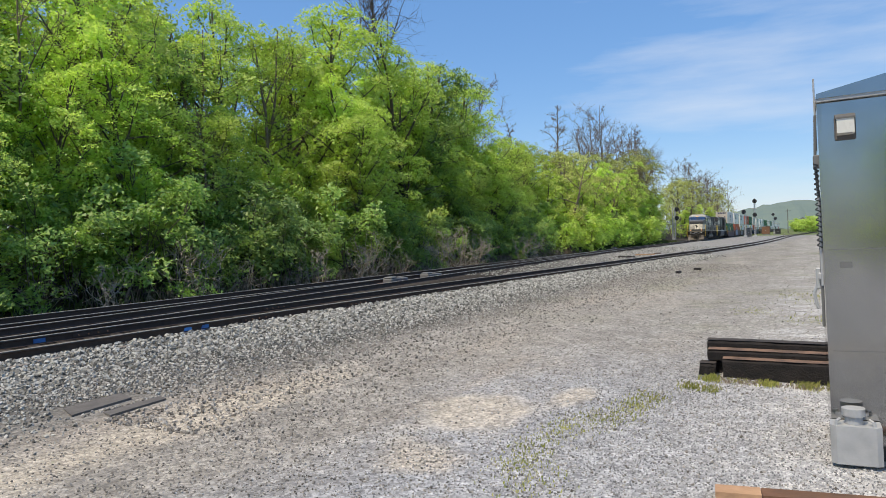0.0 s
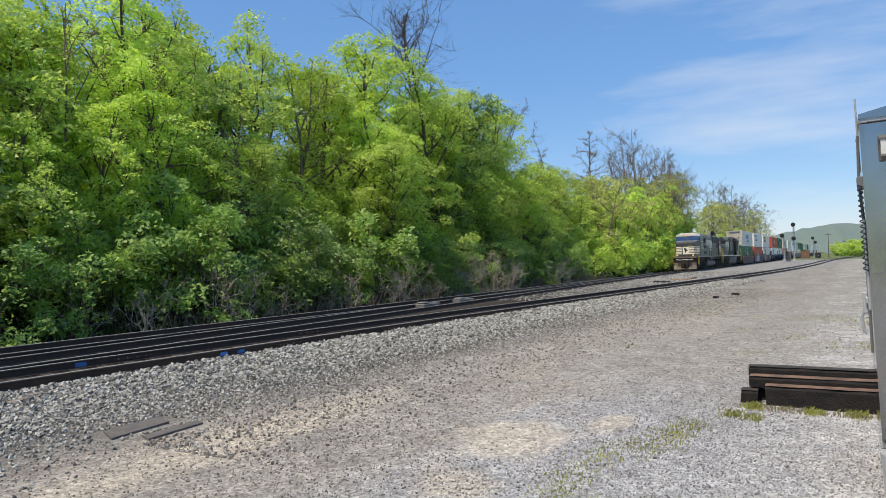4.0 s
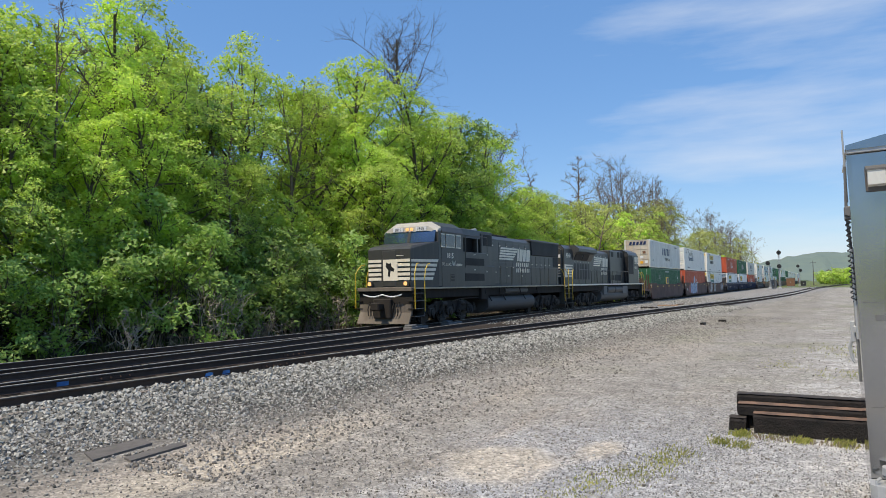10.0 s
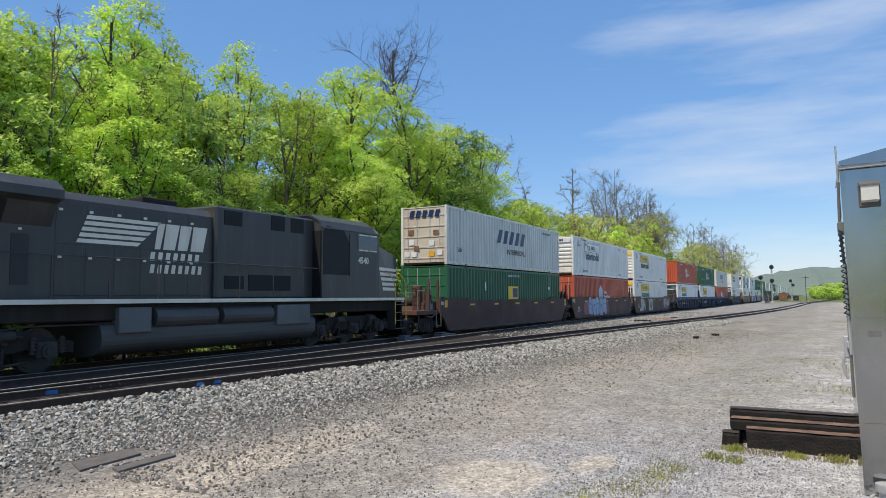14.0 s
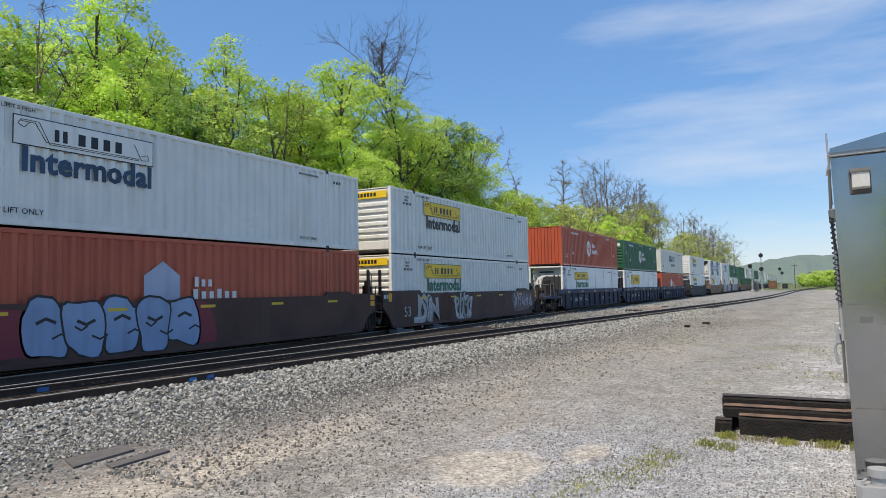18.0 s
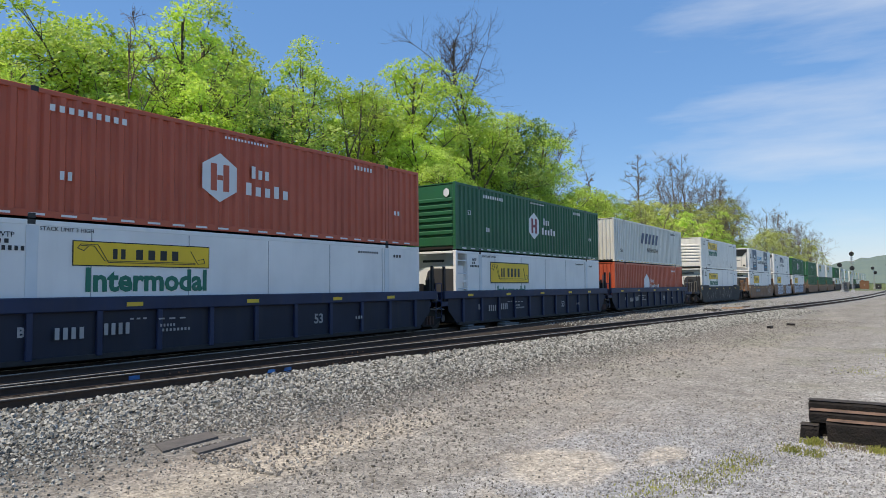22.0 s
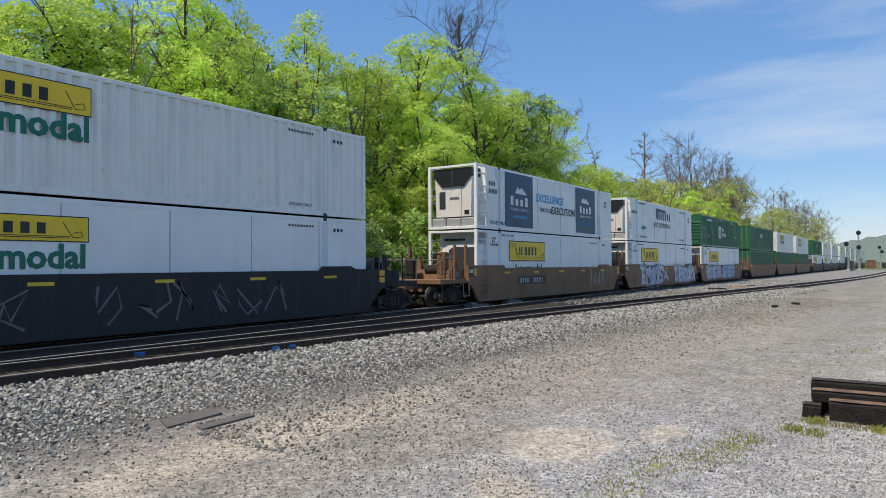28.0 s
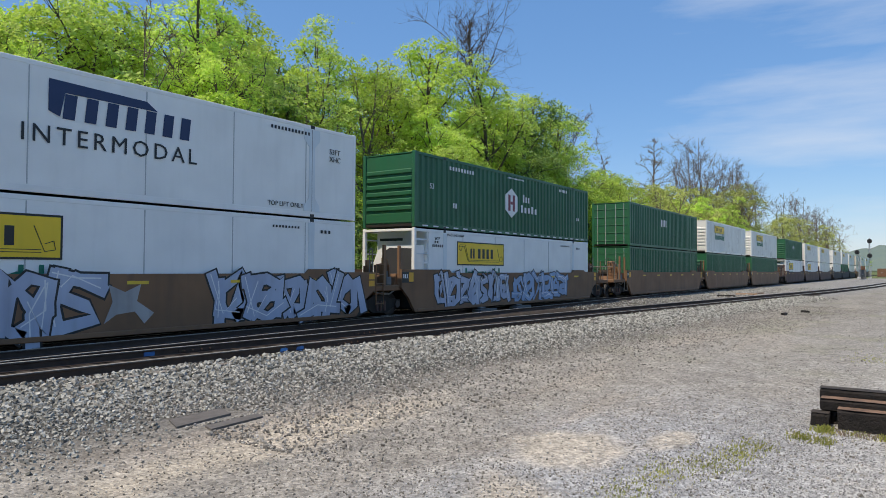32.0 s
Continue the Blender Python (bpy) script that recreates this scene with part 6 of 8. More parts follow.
lettering("53", 0.28, M["logo_white"], a, (0.55, -H - 0.006, 0.55), name="size_mark")
for k, (xk, wk) in enumerate(((2.75, 1.5), (8.15, 1.0))):
    part("graffiti_haze", Geo().prism(bubble(random.Random(9 + k), xk, 0.85, wk, 1.2, 0.0, 80 + k), -H - 0.134, -H - 0.1315), M["logo_maroon"], w, "dull red spray paint")
scrawl(w, 3.07, 8.0, 0.28, 1.6, "spray_blue", 5, 5, fat=True)
lettering("53", 0.5, M["logo_white"], w, (0.45, -H - 0.137, 0.62), name="size_mark")
w = well_car(45.49, "car_brown", False, False, True, BROWN)
a, b = stack(45.49, "box_white", "box_white", lambda c: logo_hunt(c, "logo_green"), lambda c: logo_hunt(c, "logo_black"))
end_board(b)
end_board(a)
lettering("53", 0.62, M["spray_white"], w, (0.75, -H - 0.137, 0.55), name="size_mark")
scrawl(w, 2.0, 3.85, 0.2, 1.45, "spray_white", 9, 2)
part("rust_patch", Geo().prism(bubble(random.Random(3), 4.62, 0.86, 1.4, 1.25, 0.0, 77), -H - 0.136, -H - 0.133), M["rust_faded"], w, "round patch of bare brown rust")
scrawl(w, 5.65, 7.45, 0.2, 1.45, "spray_white", 4, 4)
part("graffiti_haze", Geo().prism(bubble(random.Random(5), 14.5, 0.95, 3.5, 1.1, 0.0, 78), -H - 0.134, -H - 0.1315), M["spray_plum"], w, "dull purple spray paint")
scrawl(w, 13.1, 16.1, 0.5, 1.45, "spray_pale", 2, 6, line=True)
scrawl(w, 13.3, 16.3, 0.55, 1.4, "spray_lilac", 12, 5, line=True)
# three blue wells
for u_, low, high, ll, hl, le, he in ((68.37, "box_reefer", "box_red", logo_reefer_small, logo_hub, "unit_old", "ribs"), (87.14, "box_reefer", "box_green", logo_reefer, lambda c: logo_hub(c, 7.36), "unit_old", "flat"), (106.1, "box_red", "box_cream", None, lambda c: logo_swift(c, 5.45), "ribs", "ribs")):
    w = well_car(u_, "car_blue", True, u_ < 70, u_ > 100, BLUE)
    a, b = stack(u_, low, high, ll, hl, le, he)
    bars(w, [(2.45, 0.62, 0.72, 0.26, 4), (3.56, 0.66, 0.70, 0.27, 4), (4.2, 0.99, 0.5, 0.04, 3), (4.95, 0.96, 0.9, 0.04, 3), (5.0, 0.78, 0.45, 0.07, 5), (5.05, 0.66, 0.85, 0.07, 8), (12.3, 0.66, 0.4, 0.10, 3)], M["spray_white"], y=-H - 0.135)
    for x in (0.7, 4.1, 7.7, 11.2, 14.0):
        part("warning_patch", Geo().box(x, x + 0.42, -H - 0.15, -H - 0.142, 1.31, 1.41), M["rail_yellow"], w, "yellow warning patch")
    lettering("53", 0.42, M["spray_white"], w, (10.45, -H - 0.034, 0.6), name="size_mark", bold=0.01)
    lettering("B", 0.3, M["spray_white"], w, (1.72, -H - 0.034, 0.72), name="end_mark", bold=0.01)
    if high == "box_green":
        part("emblem", Geo().prism([(-0.85 + 0.16 * math.sin(k * math.pi / 3), 2.45 + 0.2 * math.cos(k * math.pi / 3)) for k in range(6)], -0.012, -0.004, "x"), M["logo_white"], b)
part("emblem", Geo().prism([(5.94, 0.9), (7.18, 0.9), (7.18, 1.8), (6.56, 2.18), (5.94, 1.8)], -H - 0.008, -H - 0.003), M["logo_white"], a, "white house-shaped emblem")
bars(a, [(7.5, 1.55, 0.75, 0.3, 3)], M["logo_white"], "name_bars")
bars(a, [(7.45, 1.15, 2.1, 0.3, 7)], M["logo_white"], "name_bars")
bars(a, [(12.8, 2.4, 1.2, 0.12, 6)], M["logo_white"])
# a single dark well
w = well_car(129.03, "car_black", False, True, True, "black steel well car covered in faded graffiti")
a, b = stack(129.03, "box_reefer", "box_white", logo_reefer_small, lambda c: logo_hunt(c, "logo_green"), "unit_old", "flat")
scrawl(w, 1.2, 5.2, 0.35, 1.3, "spray_faded", 3, 4, line=True)
scrawl(w, 6.6, 12.5, 0.3, 1.35, "spray_faded", 7, 6, line=True)
# three tan wells
w = well_car(152.5, "car_tan", False, True, False, TAN)
a, b = stack(152.5, "box_reefer", "box_reefer", logo_reefer, None, "unit_old", "unit_new")
part("blue_panel", Geo().box(2.52, 5.34, -H - 0.009, -H - 0.003, 0.22, H53 - 0.12), M["logo_steel_blue"], b, "dark blue sign panel")
bars(b, [(3.05, 1.25, 1.95, 0.44, 4)], M["logo_white"], "name_bars", y=-H - 0.01)
lettering("TRANSPORT SERVICES", 0.185, M["logo_white"], b, (3.0, -H - 0.012, 1.0))
part("mountain_emblem", Geo().prism([(3.5, 1.85), (4.7, 1.8), (4.5, 1.95), (4.15, 2.15), (3.95, 2.03), (3.75, 2.15)], -H - 0.016, -H - 0.011), M["logo_white"], b)
bars(b, [(3.3, 0.65, 1.5, 0.14, 9)], M["logo_blue"], "web_bars", y=-H - 0.01)
part("blue_panel", Geo().box(10.63, 13.45, -H - 0.009, -H - 0.003, 0.22, H53 - 0.12), M["logo_steel_blue"], b, "dark blue sign panel")
bars(b, [(11.2, 1.35, 1.8, 0.42, 4)], M["logo_white"], "name_bars", y=-H - 0.01)
lettering("TRANSPORT SERVICES", 0.165, M["logo_white"], b, (11.18, -H - 0.012, 1.12))
part("mountain_emblem", Geo().prism([(11.4, 1.95), (12.6, 1.9), (12.4, 2.05), (12.05, 2.25), (11.85, 2.13), (11.65, 2.25)], -H - 0.016, -H - 0.011), M["logo_white"], b)
lettering("INTERMODAL", 0.27, M["logo_blue"], b, (11.2, -H - 0.012, 0.65))
lettering("EXCELLENCE", 0.56, M["logo_blue"], b, (5.65, -H - 0.012, 1.62), shear=0.15, bold=0.012)
lettering("THROUGH", 0.31, M["logo_black"], b, (6.05, -H - 0.012, 1.12), shear=0.15)
lettering("EXECUTION", 0.55, M["logo_black"], b, (7.42, -H - 0.012, 1.08), shear=0.15, bold=0.008)
lettering("53FT\nXHC", 0.22, M["logo_black"], b, (14.9, -H - 0.012, 2.1))
bars(b, [(1.05, 2.0, 0.6, 0.2, 4), (1.05, 1.65, 0.8, 0.2, 6)], M["logo_black"])
lettering("TOP LIFT ONLY", 0.2, M["logo_black"], b, (1.1, -H - 0.012, 0.28))
part("mark_plate", Geo().box(3.45, 6.5, -H - 0.14, -H - 0.132, 0.76, 1.16), M["logo_black"], w)
bars(w, [(3.7, 0.83, 0.95, 0.24, 4), (5.1, 0.83, 1.1, 0.24, 6)], M["spray_white"], y=-H - 0.142)
lettering("53", 0.55, M["logo_black"], w, (0.1, -H - 0.137, 0.45), name="size_mark")
scrawl(w, 11.9, 14.6, 0.45, 1.5, "spray_white", 15, 4, line=True)
w = well_car(171.55, "car_tan", False, False, False, TAN)
a, b = stack(171.55, "box_reefer", "box_reefer", logo_reefer, None, "unit_old", "unit_new")
bars(b, [(6.6, 1.72, 3.4, 0.56, 7)], M["logo_navy"], "name_bars", 0.1)
part("name_shade", Geo().prism([(6.3, 1.85), (6.3, 2.56), (8.6, 2.5), (8.9, 2.3), (6.65, 2.3), (6.55, 1.75)], -H - 0.007, -H - 0.003), M["logo_navy"], b)
lettering("INTERMODAL", 0.56, M["logo_black"], b, (5.72, -H - 0.012, 1.13), bold=0.0, space=1.32)
part("leaf_emblem", Geo().prism([(2.9, 0.88), (3.5, 0.86), (4.0, 0.92), (3.8, 1.08), (3.4, 1.16), (2.95, 1.05)], -H - 0.008, -H - 0.003), M["logo_green"], b, "green oval emblem")
lettering("53FT\nXHC", 0.24, M["logo_black"], b, (14.9, -H - 0.012, 2.1))
lettering("TOP LIFT ONLY", 0.2, M["logo_black"], b, (2.6, -H - 0.012, 0.28))
lettering("TOP LIFT ONLY", 0.2, M["logo_black"], b, (12.4, -H - 0.012, 0.28))
bars(b, [(0.95, 1.9, 1.1, 0.2, 7), (2.4, 2.62, 1.5, 0.1, 12), (12.5, 2.55, 1.6, 0.1, 12)], M["logo_black"])
scrawl(w, 2.5, 7.3, 0.18, 1.52, "spray_lilac", 8, 5)
scrawl(w, 10.6, 16.2, 0.28, 1.5, "spray_lilac", 6, 5)
part("graffiti_figure", Geo().prism([(7.55, 0.4), (7.75, 0.9), (7.65, 1.3), (8.05, 1.12), (8.45, 1.3), (8.35, 0.9), (8.8, 0.6), (8.55, 0.35), (8.3, 0.65), (7.85, 0.6)], -H - 0.14, -H - 0.134), M["spray_white"], w, "spray-painted pale figure of strokes")
lettering("53", 0.55, M["logo_black"], w, (0.6, -H - 0.137, 0.38), name="size_mark")
w = well_car(190.96, "car_tan", False, False, True, TAN)
a, b = stack(190.96, "box_reefer", "box_green", logo_reefer, lambda c: logo_hub(c, 7.36), "unit_old", "flat")
scrawl(w, 1.2, 6.8, 0.3, 1.5, "spray_lilac", 11, 7)
scrawl(w, 7.4, 13.0, 0.35, 1.45, "spray_blue", 12, 6)
# the rest, far down the line
rest = [(213.9, "box_green", "box_green", "door", "door"), (233.13, "box_green", "box_white", "flat", "flat"), (252.4, "box_green", "box_white", "flat", "flat"),
        (275.4, "box_reefer", "box_green", "unit_old", "flat"), (294.6, "box_reefer", "box_white", "unit_old", "flat"), (313.8, "box_white", "box_white", "flat", "flat"),
        (336.8, "box_white", "box_white", "flat", "flat"), (356.0, "box_green", "box_white", "flat", "flat"), (375.2, "box_white", "box_white", "flat", "flat"),
        (398.2, "box_white", "box_cream", "flat", "door"), (417.4, "box_red", "box_white", "door", "flat"), (436.6, "box_white", "box_white", "flat", "flat")]
for k, (u_, low, high, le, he) in enumerate(rest):
    key = ("car_tan", "car_brown", "car_black")[k // 3 % 3]
    w = well_car(u_, key, False, k % 3 == 0, k % 3 == 2, {"car_tan": TAN, "car_brown": BROWN, "car_black": "black steel well car covered in faded graffiti"}[key])
    a, b = stack(u_, low, high, logo_reefer if low == "box_reefer" else None, None, le, he)
    if high == "box_white":
        maker_panel(b, 2.86, 1.87, 3.7, 0.68, word=k < 3)
    elif high == "box_green":
        bars(b, [(6.5, 1.6, 1.4, 0.5, 4)], M["logo_white"])


# ---- woods beyond the main line ----
M["leaf_lime"] = leafmat("leaf_lime", (0.375, 0.50, 0.092), (0.64, 0.71, 0.165), 0.47)
M["leaf_mid"] = leafmat("leaf_mid", (0.385, 0.52, 0.105), (0.60, 0.69, 0.165), 0.48)
M["leaf_dark"] = leafmat("leaf_dark", (0.20, 0.32, 0.082), (0.35, 0.47, 0.13), 0.46)
M["leaf_olive"] = leafmat("leaf_olive", (0.32, 0.35, 0.11), (0.50, 0.50, 0.17), 0.42)
M["leaf_grey"] = leafmat("leaf_grey", (0.17, 0.26, 0.08), (0.29, 0.39, 0.125), 0.42)
# ditch grass, its green darkened as the shade at the wood's foot
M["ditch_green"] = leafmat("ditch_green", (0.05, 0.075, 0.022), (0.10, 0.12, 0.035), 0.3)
M["brush_pale"] = mat("brush_pale", (0.46, 0.40, 0.32), (0.32, 0.27, 0.21), 9, 0.9)
M["vine_brown"] = mat("vine_brown", (0.20, 0.15, 0.115), (0.12, 0.09, 0.07), 9, 0.9)
M["bud"] = leafmat("bud", (0.26, 0.22, 0.14), (0.36, 0.33, 0.18), 0.3)


def tubes_mesh(name, segs):
    """Tapered limbs: rows of start, end, radius at each; the thick ones rounder than the twigs."""
    segs = np.asarray(segs, float)
    vs, fs, n0 = [], [], 0
    for sides, pick in ((6, segs[:, 6] >= 0.045), (3, segs[:, 6] < 0.045)):
        g = segs[pick]
        if not len(g):
            continue
        p, q, r0, r1 = g[:, :3], g[:, 3:6], g[:, 6], g[:, 7]
        d = q - p
        d /= np.linalg.norm(d, axis=1)[:, None] + 1e-9
        ref = np.where(np.abs(d[:, 2:3]) < 0.9, [[0, 0, 1.0]], [[1.0, 0, 0]])
        a = np.cross(d, ref)
        a /= np.linalg.norm(a, axis=1)[:, None]
        b = np.cross(d, a)
        w = np.arange(sides) * 2 * math.pi / sides
        ring = a[:, None] * np.cos(w)[None, :, None] + b[:, None] * np.sin(w)[None, :, None]
        vs.append(np.concatenate([p[:, None] + ring * r0[:, None, None], q[:, None] + ring * r1[:, None, None]], 1).reshape(-1, 3))
        base = n0 + np.arange(len(g))[:, None, None] * 2 * sides
        i = np.arange(sides)
        quad = np.stack([i, (i + 1) % sides, sides + (i + 1) % sides, sides + i], -1)
        fs.append((base + quad[None]).reshape(-1, 4))
        n0 += len(g) * 2 * sides
    v, f = np.concatenate(vs), np.concatenate(fs)
    me = bpy.data.meshes.new(name)
    me.from_pydata(v.tolist(), [], f.tolist())
    me.polygons.foreach_set("use_smooth", [True] * len(f))
    return me


def leaves_mesh(name, centres, facing, rng, size, slim=0.55):
    """Small pointed leaves, each turned roughly the way its spray faces."""
    n = len(centres)
    nrm = facing + rng.normal(size=(n, 3)) * 0.42
    nrm /= np.linalg.norm(nrm, axis=1)[:, None]
    a = np.cross(nrm, rng.normal(size=(n, 3)))
    a /= np.linalg.norm(a, axis=1)[:, None]
    b = np.cross(nrm, a)
    s = (size * rng.uniform(0.6, 1.35, n))[:, None]
    v = np.stack([centres + a * s * 1.25, centres - a * s * 0.65 + b * s * slim, centres - a * s * 0.65 - b * s * slim + nrm * s * 0.2], 1).reshape(-1, 3)
    f = np.arange(3 * n).reshape(-1, 3)
    me = bpy.data.meshes.new(name)
    me.from_pydata(v.tolist(), [], f.tolist())
    return me


def limb(rng, start, direction, length, r, steps, wander, lift, segs):
    """A limb that wanders and lifts; returns the points along it."""
    p, d = np.array(start, float), np.array(direction, float)
    pts = [p]
    for k in range(steps):
        d = d + rng.normal(size=3) * wander + [0, 0, lift]
        d /= np.linalg.norm(d)
        q = p + d * length / steps
        ra, rb = r * (1 - k / steps * 0.8), r * (1 - (k + 1) / steps * 0.8)
        segs.append((*p, *q, ra, rb))
        p = q
        pts.append(p)
    return pts, d


def grow(seed, h, spread, low=0.12, limbs=16, subs=7, per=26, clump=0.42, fork=1, bare=False, twigs=0, droop=0.03, rise=0.0):
    """Limb segments and leaf sprays of one tree: the leaves lie in drooping shelves at the ends of the branches."""
    rng = np.random.default_rng(seed)
    segs, spots, outs = [], [], []
    for k in range(fork):
        lean = np.array([rng.normal() * (0.07 if bare else 0.18), rng.normal() * (0.07 if bare else 0.18), 1.0]) if fork > 1 else np.array([rng.normal() * 0.05, rng.normal() * 0.05, 1.0])
        r0 = h * (0.011 if bare else 0.016) / math.sqrt(fork)
        trunk, _ = limb(rng, (rng.normal() * 0.15 * (fork > 1), rng.normal() * 0.15 * (fork > 1), -0.3), lean, h * rng.uniform(0.86, 1.0), r0, 12, 0.07, 0.03, segs)
        trunk = np.array(trunk)
        m = limbs // fork
        for i in range(m):
            t = low + (0.97 - low) * (i + rng.uniform(0, 0.8)) / m
            at = np.array([np.interp(t * 12, range(13), trunk[:, c]) for c in range(3)])
            az = i * 2.4 + rng.normal() * 0.4 + k
            el = rng.uniform(0.15, 0.7) + 0.5 * t + rise
            ln = spread * (0.55 + 0.75 * math.sin(math.pi * min(1, 0.18 + 0.85 * t))) * rng.uniform(0.45, 1.3) * (1.0 if t < 0.85 else 0.75)
            d = (math.cos(az) * math.cos(el), math.sin(az) * math.cos(el), math.sin(el))
            pts, _ = limb(rng, at, d, ln, r0 * (1 - t * 0.8) * 0.5 + 0.012, 6, 0.16, droop, segs)
            pts = np.array(pts)
            # short limbs carry fewer branches
            for j in range(subs if bare else max(2, round(subs * min(1.4, ln / spread)))):
                u = rng.uniform(0.25, 1.0)
                a2 = np.array([np.interp(u * 6, range(7), pts[:, c]) for c in range(3)])
                d2 = rng.normal(size=3) + np.array(d) * 0.8 + [0, 0, 0.25]
                d2 /= np.linalg.norm(d2)
                l2 = ln * rng.uniform(0.18, 0.42)
                tip, dd = limb(rng, a2, d2, l2, 0.016 if not bare else 0.02, 3, 0.2, 0.05, segs)
                for _ in range(twigs):
                    a3 = tip[rng.integers(1, 4)]
                    d3 = dd + rng.normal(size=3) * 0.6
                    t3, _ = limb(rng, a3, d3 / np.linalg.norm(d3), l2 * rng.uniform(0.35, 0.8), 0.011, 2, 0.2, 0.05, segs)
                    spots.append(t3[-1])
                    outs.append(d)
                spots.append(tip[-1])
                outs.append(d)
            spots.append(pts[-1])
            outs.append(d)
    if not per:
        return segs, None, None, rng
    spots, outs = np.array(spots), np.array(outs)
    n = len(spots)
    face = outs * [0.75, 0.75, 0.0] + [0, 0, 1.0] + rng.normal(size=(n, 3)) * 0.28
    face /= np.linalg.norm(face, axis=1)[:, None]
    u = np.cross(face, rng.normal(size=(n, 3)))
    u /= np.linalg.norm(u, axis=1)[:, None]
    v = np.cross(face, u)
    big = clump * rng.uniform(0.6, 1.55, n)
    count = np.maximum(4, (per * (big / clump) ** 1.7)).astype(int)
    idx = np.repeat(np.arange(n), count)
    rr = np.sqrt(rng.uniform(0, 1, len(idx))) * (1 + 0.22 * rng.normal(size=len(idx)))
    w = rng.uniform(0, 2 * math.pi, len(idx))
    lobe = 1 + 0.32 * np.sin(3 * w + idx) + 0.18 * np.sin(5 * w + 2.1 * idx)
    rad = (rr * big[idx] * lobe)[:, None]
    cen = spots[idx] + (u[idx] * np.cos(w)[:, None] + v[idx] * np.sin(w)[:, None]) * rad
    cen = cen + face[idx] * (-0.30 * rad * rad / big[idx][:, None] + rng.normal(size=(len(idx), 1)) * 0.075)
    ok = cen[:, 2] > 0.1
    return segs, cen[ok], face[idx][ok], rng


def tree_kind(name, label, barkkey, leafkey, seed, h, spread, leafsize=0.12, category="tree", group="trees of the wood", **k):
    segs, cen, face, rng = grow(seed, h, spread, **k)
    t = thing(name, label, category, group, at=(0, -500, -50))
    part("trunk", tubes_mesh("trunk", segs), M[barkkey], t, "forked trunk and limbs")
    if cen is not None:
        part("crown", leaves_mesh("crown", cen, face, rng, leafsize), M[leafkey], t, "leafy crown" if leafkey != "bud" else "swelling buds")
    return t


GREEN = "spring-green broadleaf tree in young leaf on the bank"
kinds = {
    "maple": [tree_kind("tree", GREEN, "bark", "leaf_lime", s, 12.0, 2.9, 0.078, limbs=24, subs=7, per=76, low=0.06, clump=0.52) for s in (1, 2, 3)],
    "mid": [tree_kind("tree", "mid-green broadleaf tree in full leaf", "bark", "leaf_mid", s, 12.0, 2.9, 0.076, limbs=24, subs=7, per=76, low=0.05, clump=0.52) for s in (4, 5, 6)],
    "dark": [tree_kind("tree", "darker green ivy-clad tree in full leaf", "bark", "leaf_dark", s, 11.0, 2.4, 0.072, limbs=24, subs=7, per=74, low=0.04, clump=0.46) for s in (7, 8)],
    "slim": [tree_kind("tree", "slender tree with thin pale young leaves", "bark_grey", "leaf_lime", s, 12.0, 1.9, 0.08, limbs=16, subs=7, per=12, low=0.3, clump=0.34, fork=2, twigs=1) for s in (9, 10)],
    "olive": [tree_kind("tree", "olive-green tree just coming into leaf", "bark_grey", "leaf_olive", s, 12.0, 2.9, 0.085, limbs=20, subs=8, per=22, low=0.1, twigs=1, clump=0.4) for s in (11, 12)],
    "bare": [tree_kind("bare_tree", "bare grey tree with fine twigs and no leaves", "bark_grey", "bud", s, 14.0, 3.0, 0.035, limbs=18, subs=9, per=0, low=0.45, fork=2, twigs=6, bare=True, droop=0.07) for s in (13, 14, 15)],
    "bush": [tree_kind("shrub", "dense green shrub at the foot of the bank", "bark", key, s, 3.4, 1.5, 0.075, "shrub", "shrubs of the bank", limbs=14, subs=4, per=44, low=0.02, clump=0.36, fork=4) for s, key in ((16, "leaf_grey"), (17, "leaf_dark"), (18, "leaf_mid"), (19, "leaf_dark"))],
    "brush": [tree_kind("dead_brush", "pale leafless brush at the foot of the bank", "brush_pale", "bud", s, 2.4, 1.1, 0.02, "shrub", "dead brush", limbs=18, subs=6, per=0, low=0.05, fork=6, twigs=1) for s in (20, 21)],
    "vine": [tree_kind("vine_clad_tree", "bare trunk hung with a tangle of brown vines", "vine_brown", "bud", 22, 14.0, 1.7, 0.03, limbs=40, subs=8, per=0, low=0.35, twigs=3, bare=True, droop=-0.12)],
}
kinds["tall_bare"] = [tree_kind("bare_tree", "tall bare tree with a fan of dark twigs over the wood", "bark", "bud", 41, 23.0, 6.6, 0.03, limbs=26, subs=10, per=0, low=0.66, fork=1, twigs=5, bare=True, droop=0.07, rise=0.12)]
# trees far down the line: fewer, broader leaves
kinds["far_green"] = [tree_kind("tree", "green broadleaf tree far along the bank", "bark", key, s, 12.0, 2.9, 0.17, limbs=18, subs=5, per=30, low=0.05, clump=0.62) for s, key in ((31, "leaf_lime"), (32, "leaf_mid"))]
kinds["far_olive"] = [tree_kind("tree", "olive-green tree just coming into leaf far along the bank", "bark_grey", "leaf_olive", 33, 12.0, 2.9, 0.12, limbs=16, subs=6, per=24, low=0.1, clump=0.5)]
kinds["far_bare"] = [tree_kind("bare_tree", "bare grey tree far along the bank", "bark_grey", "bud", s, 14.0, 3.3, 0.035, limbs=20, subs=8, per=0, low=0.3, fork=2, twigs=6, bare=True, droop=0.05) for s in (34, 35)]
kinds["far_bush"] = [tree_kind("shrub", "green shrub far along the bank", "bark", "leaf_mid", 36, 3.4, 1.5, 0.13, "shrub", "shrubs of the bank", limbs=12, subs=3, per=28, low=0.02, clump=0.42, fork=4)]
USED = set()
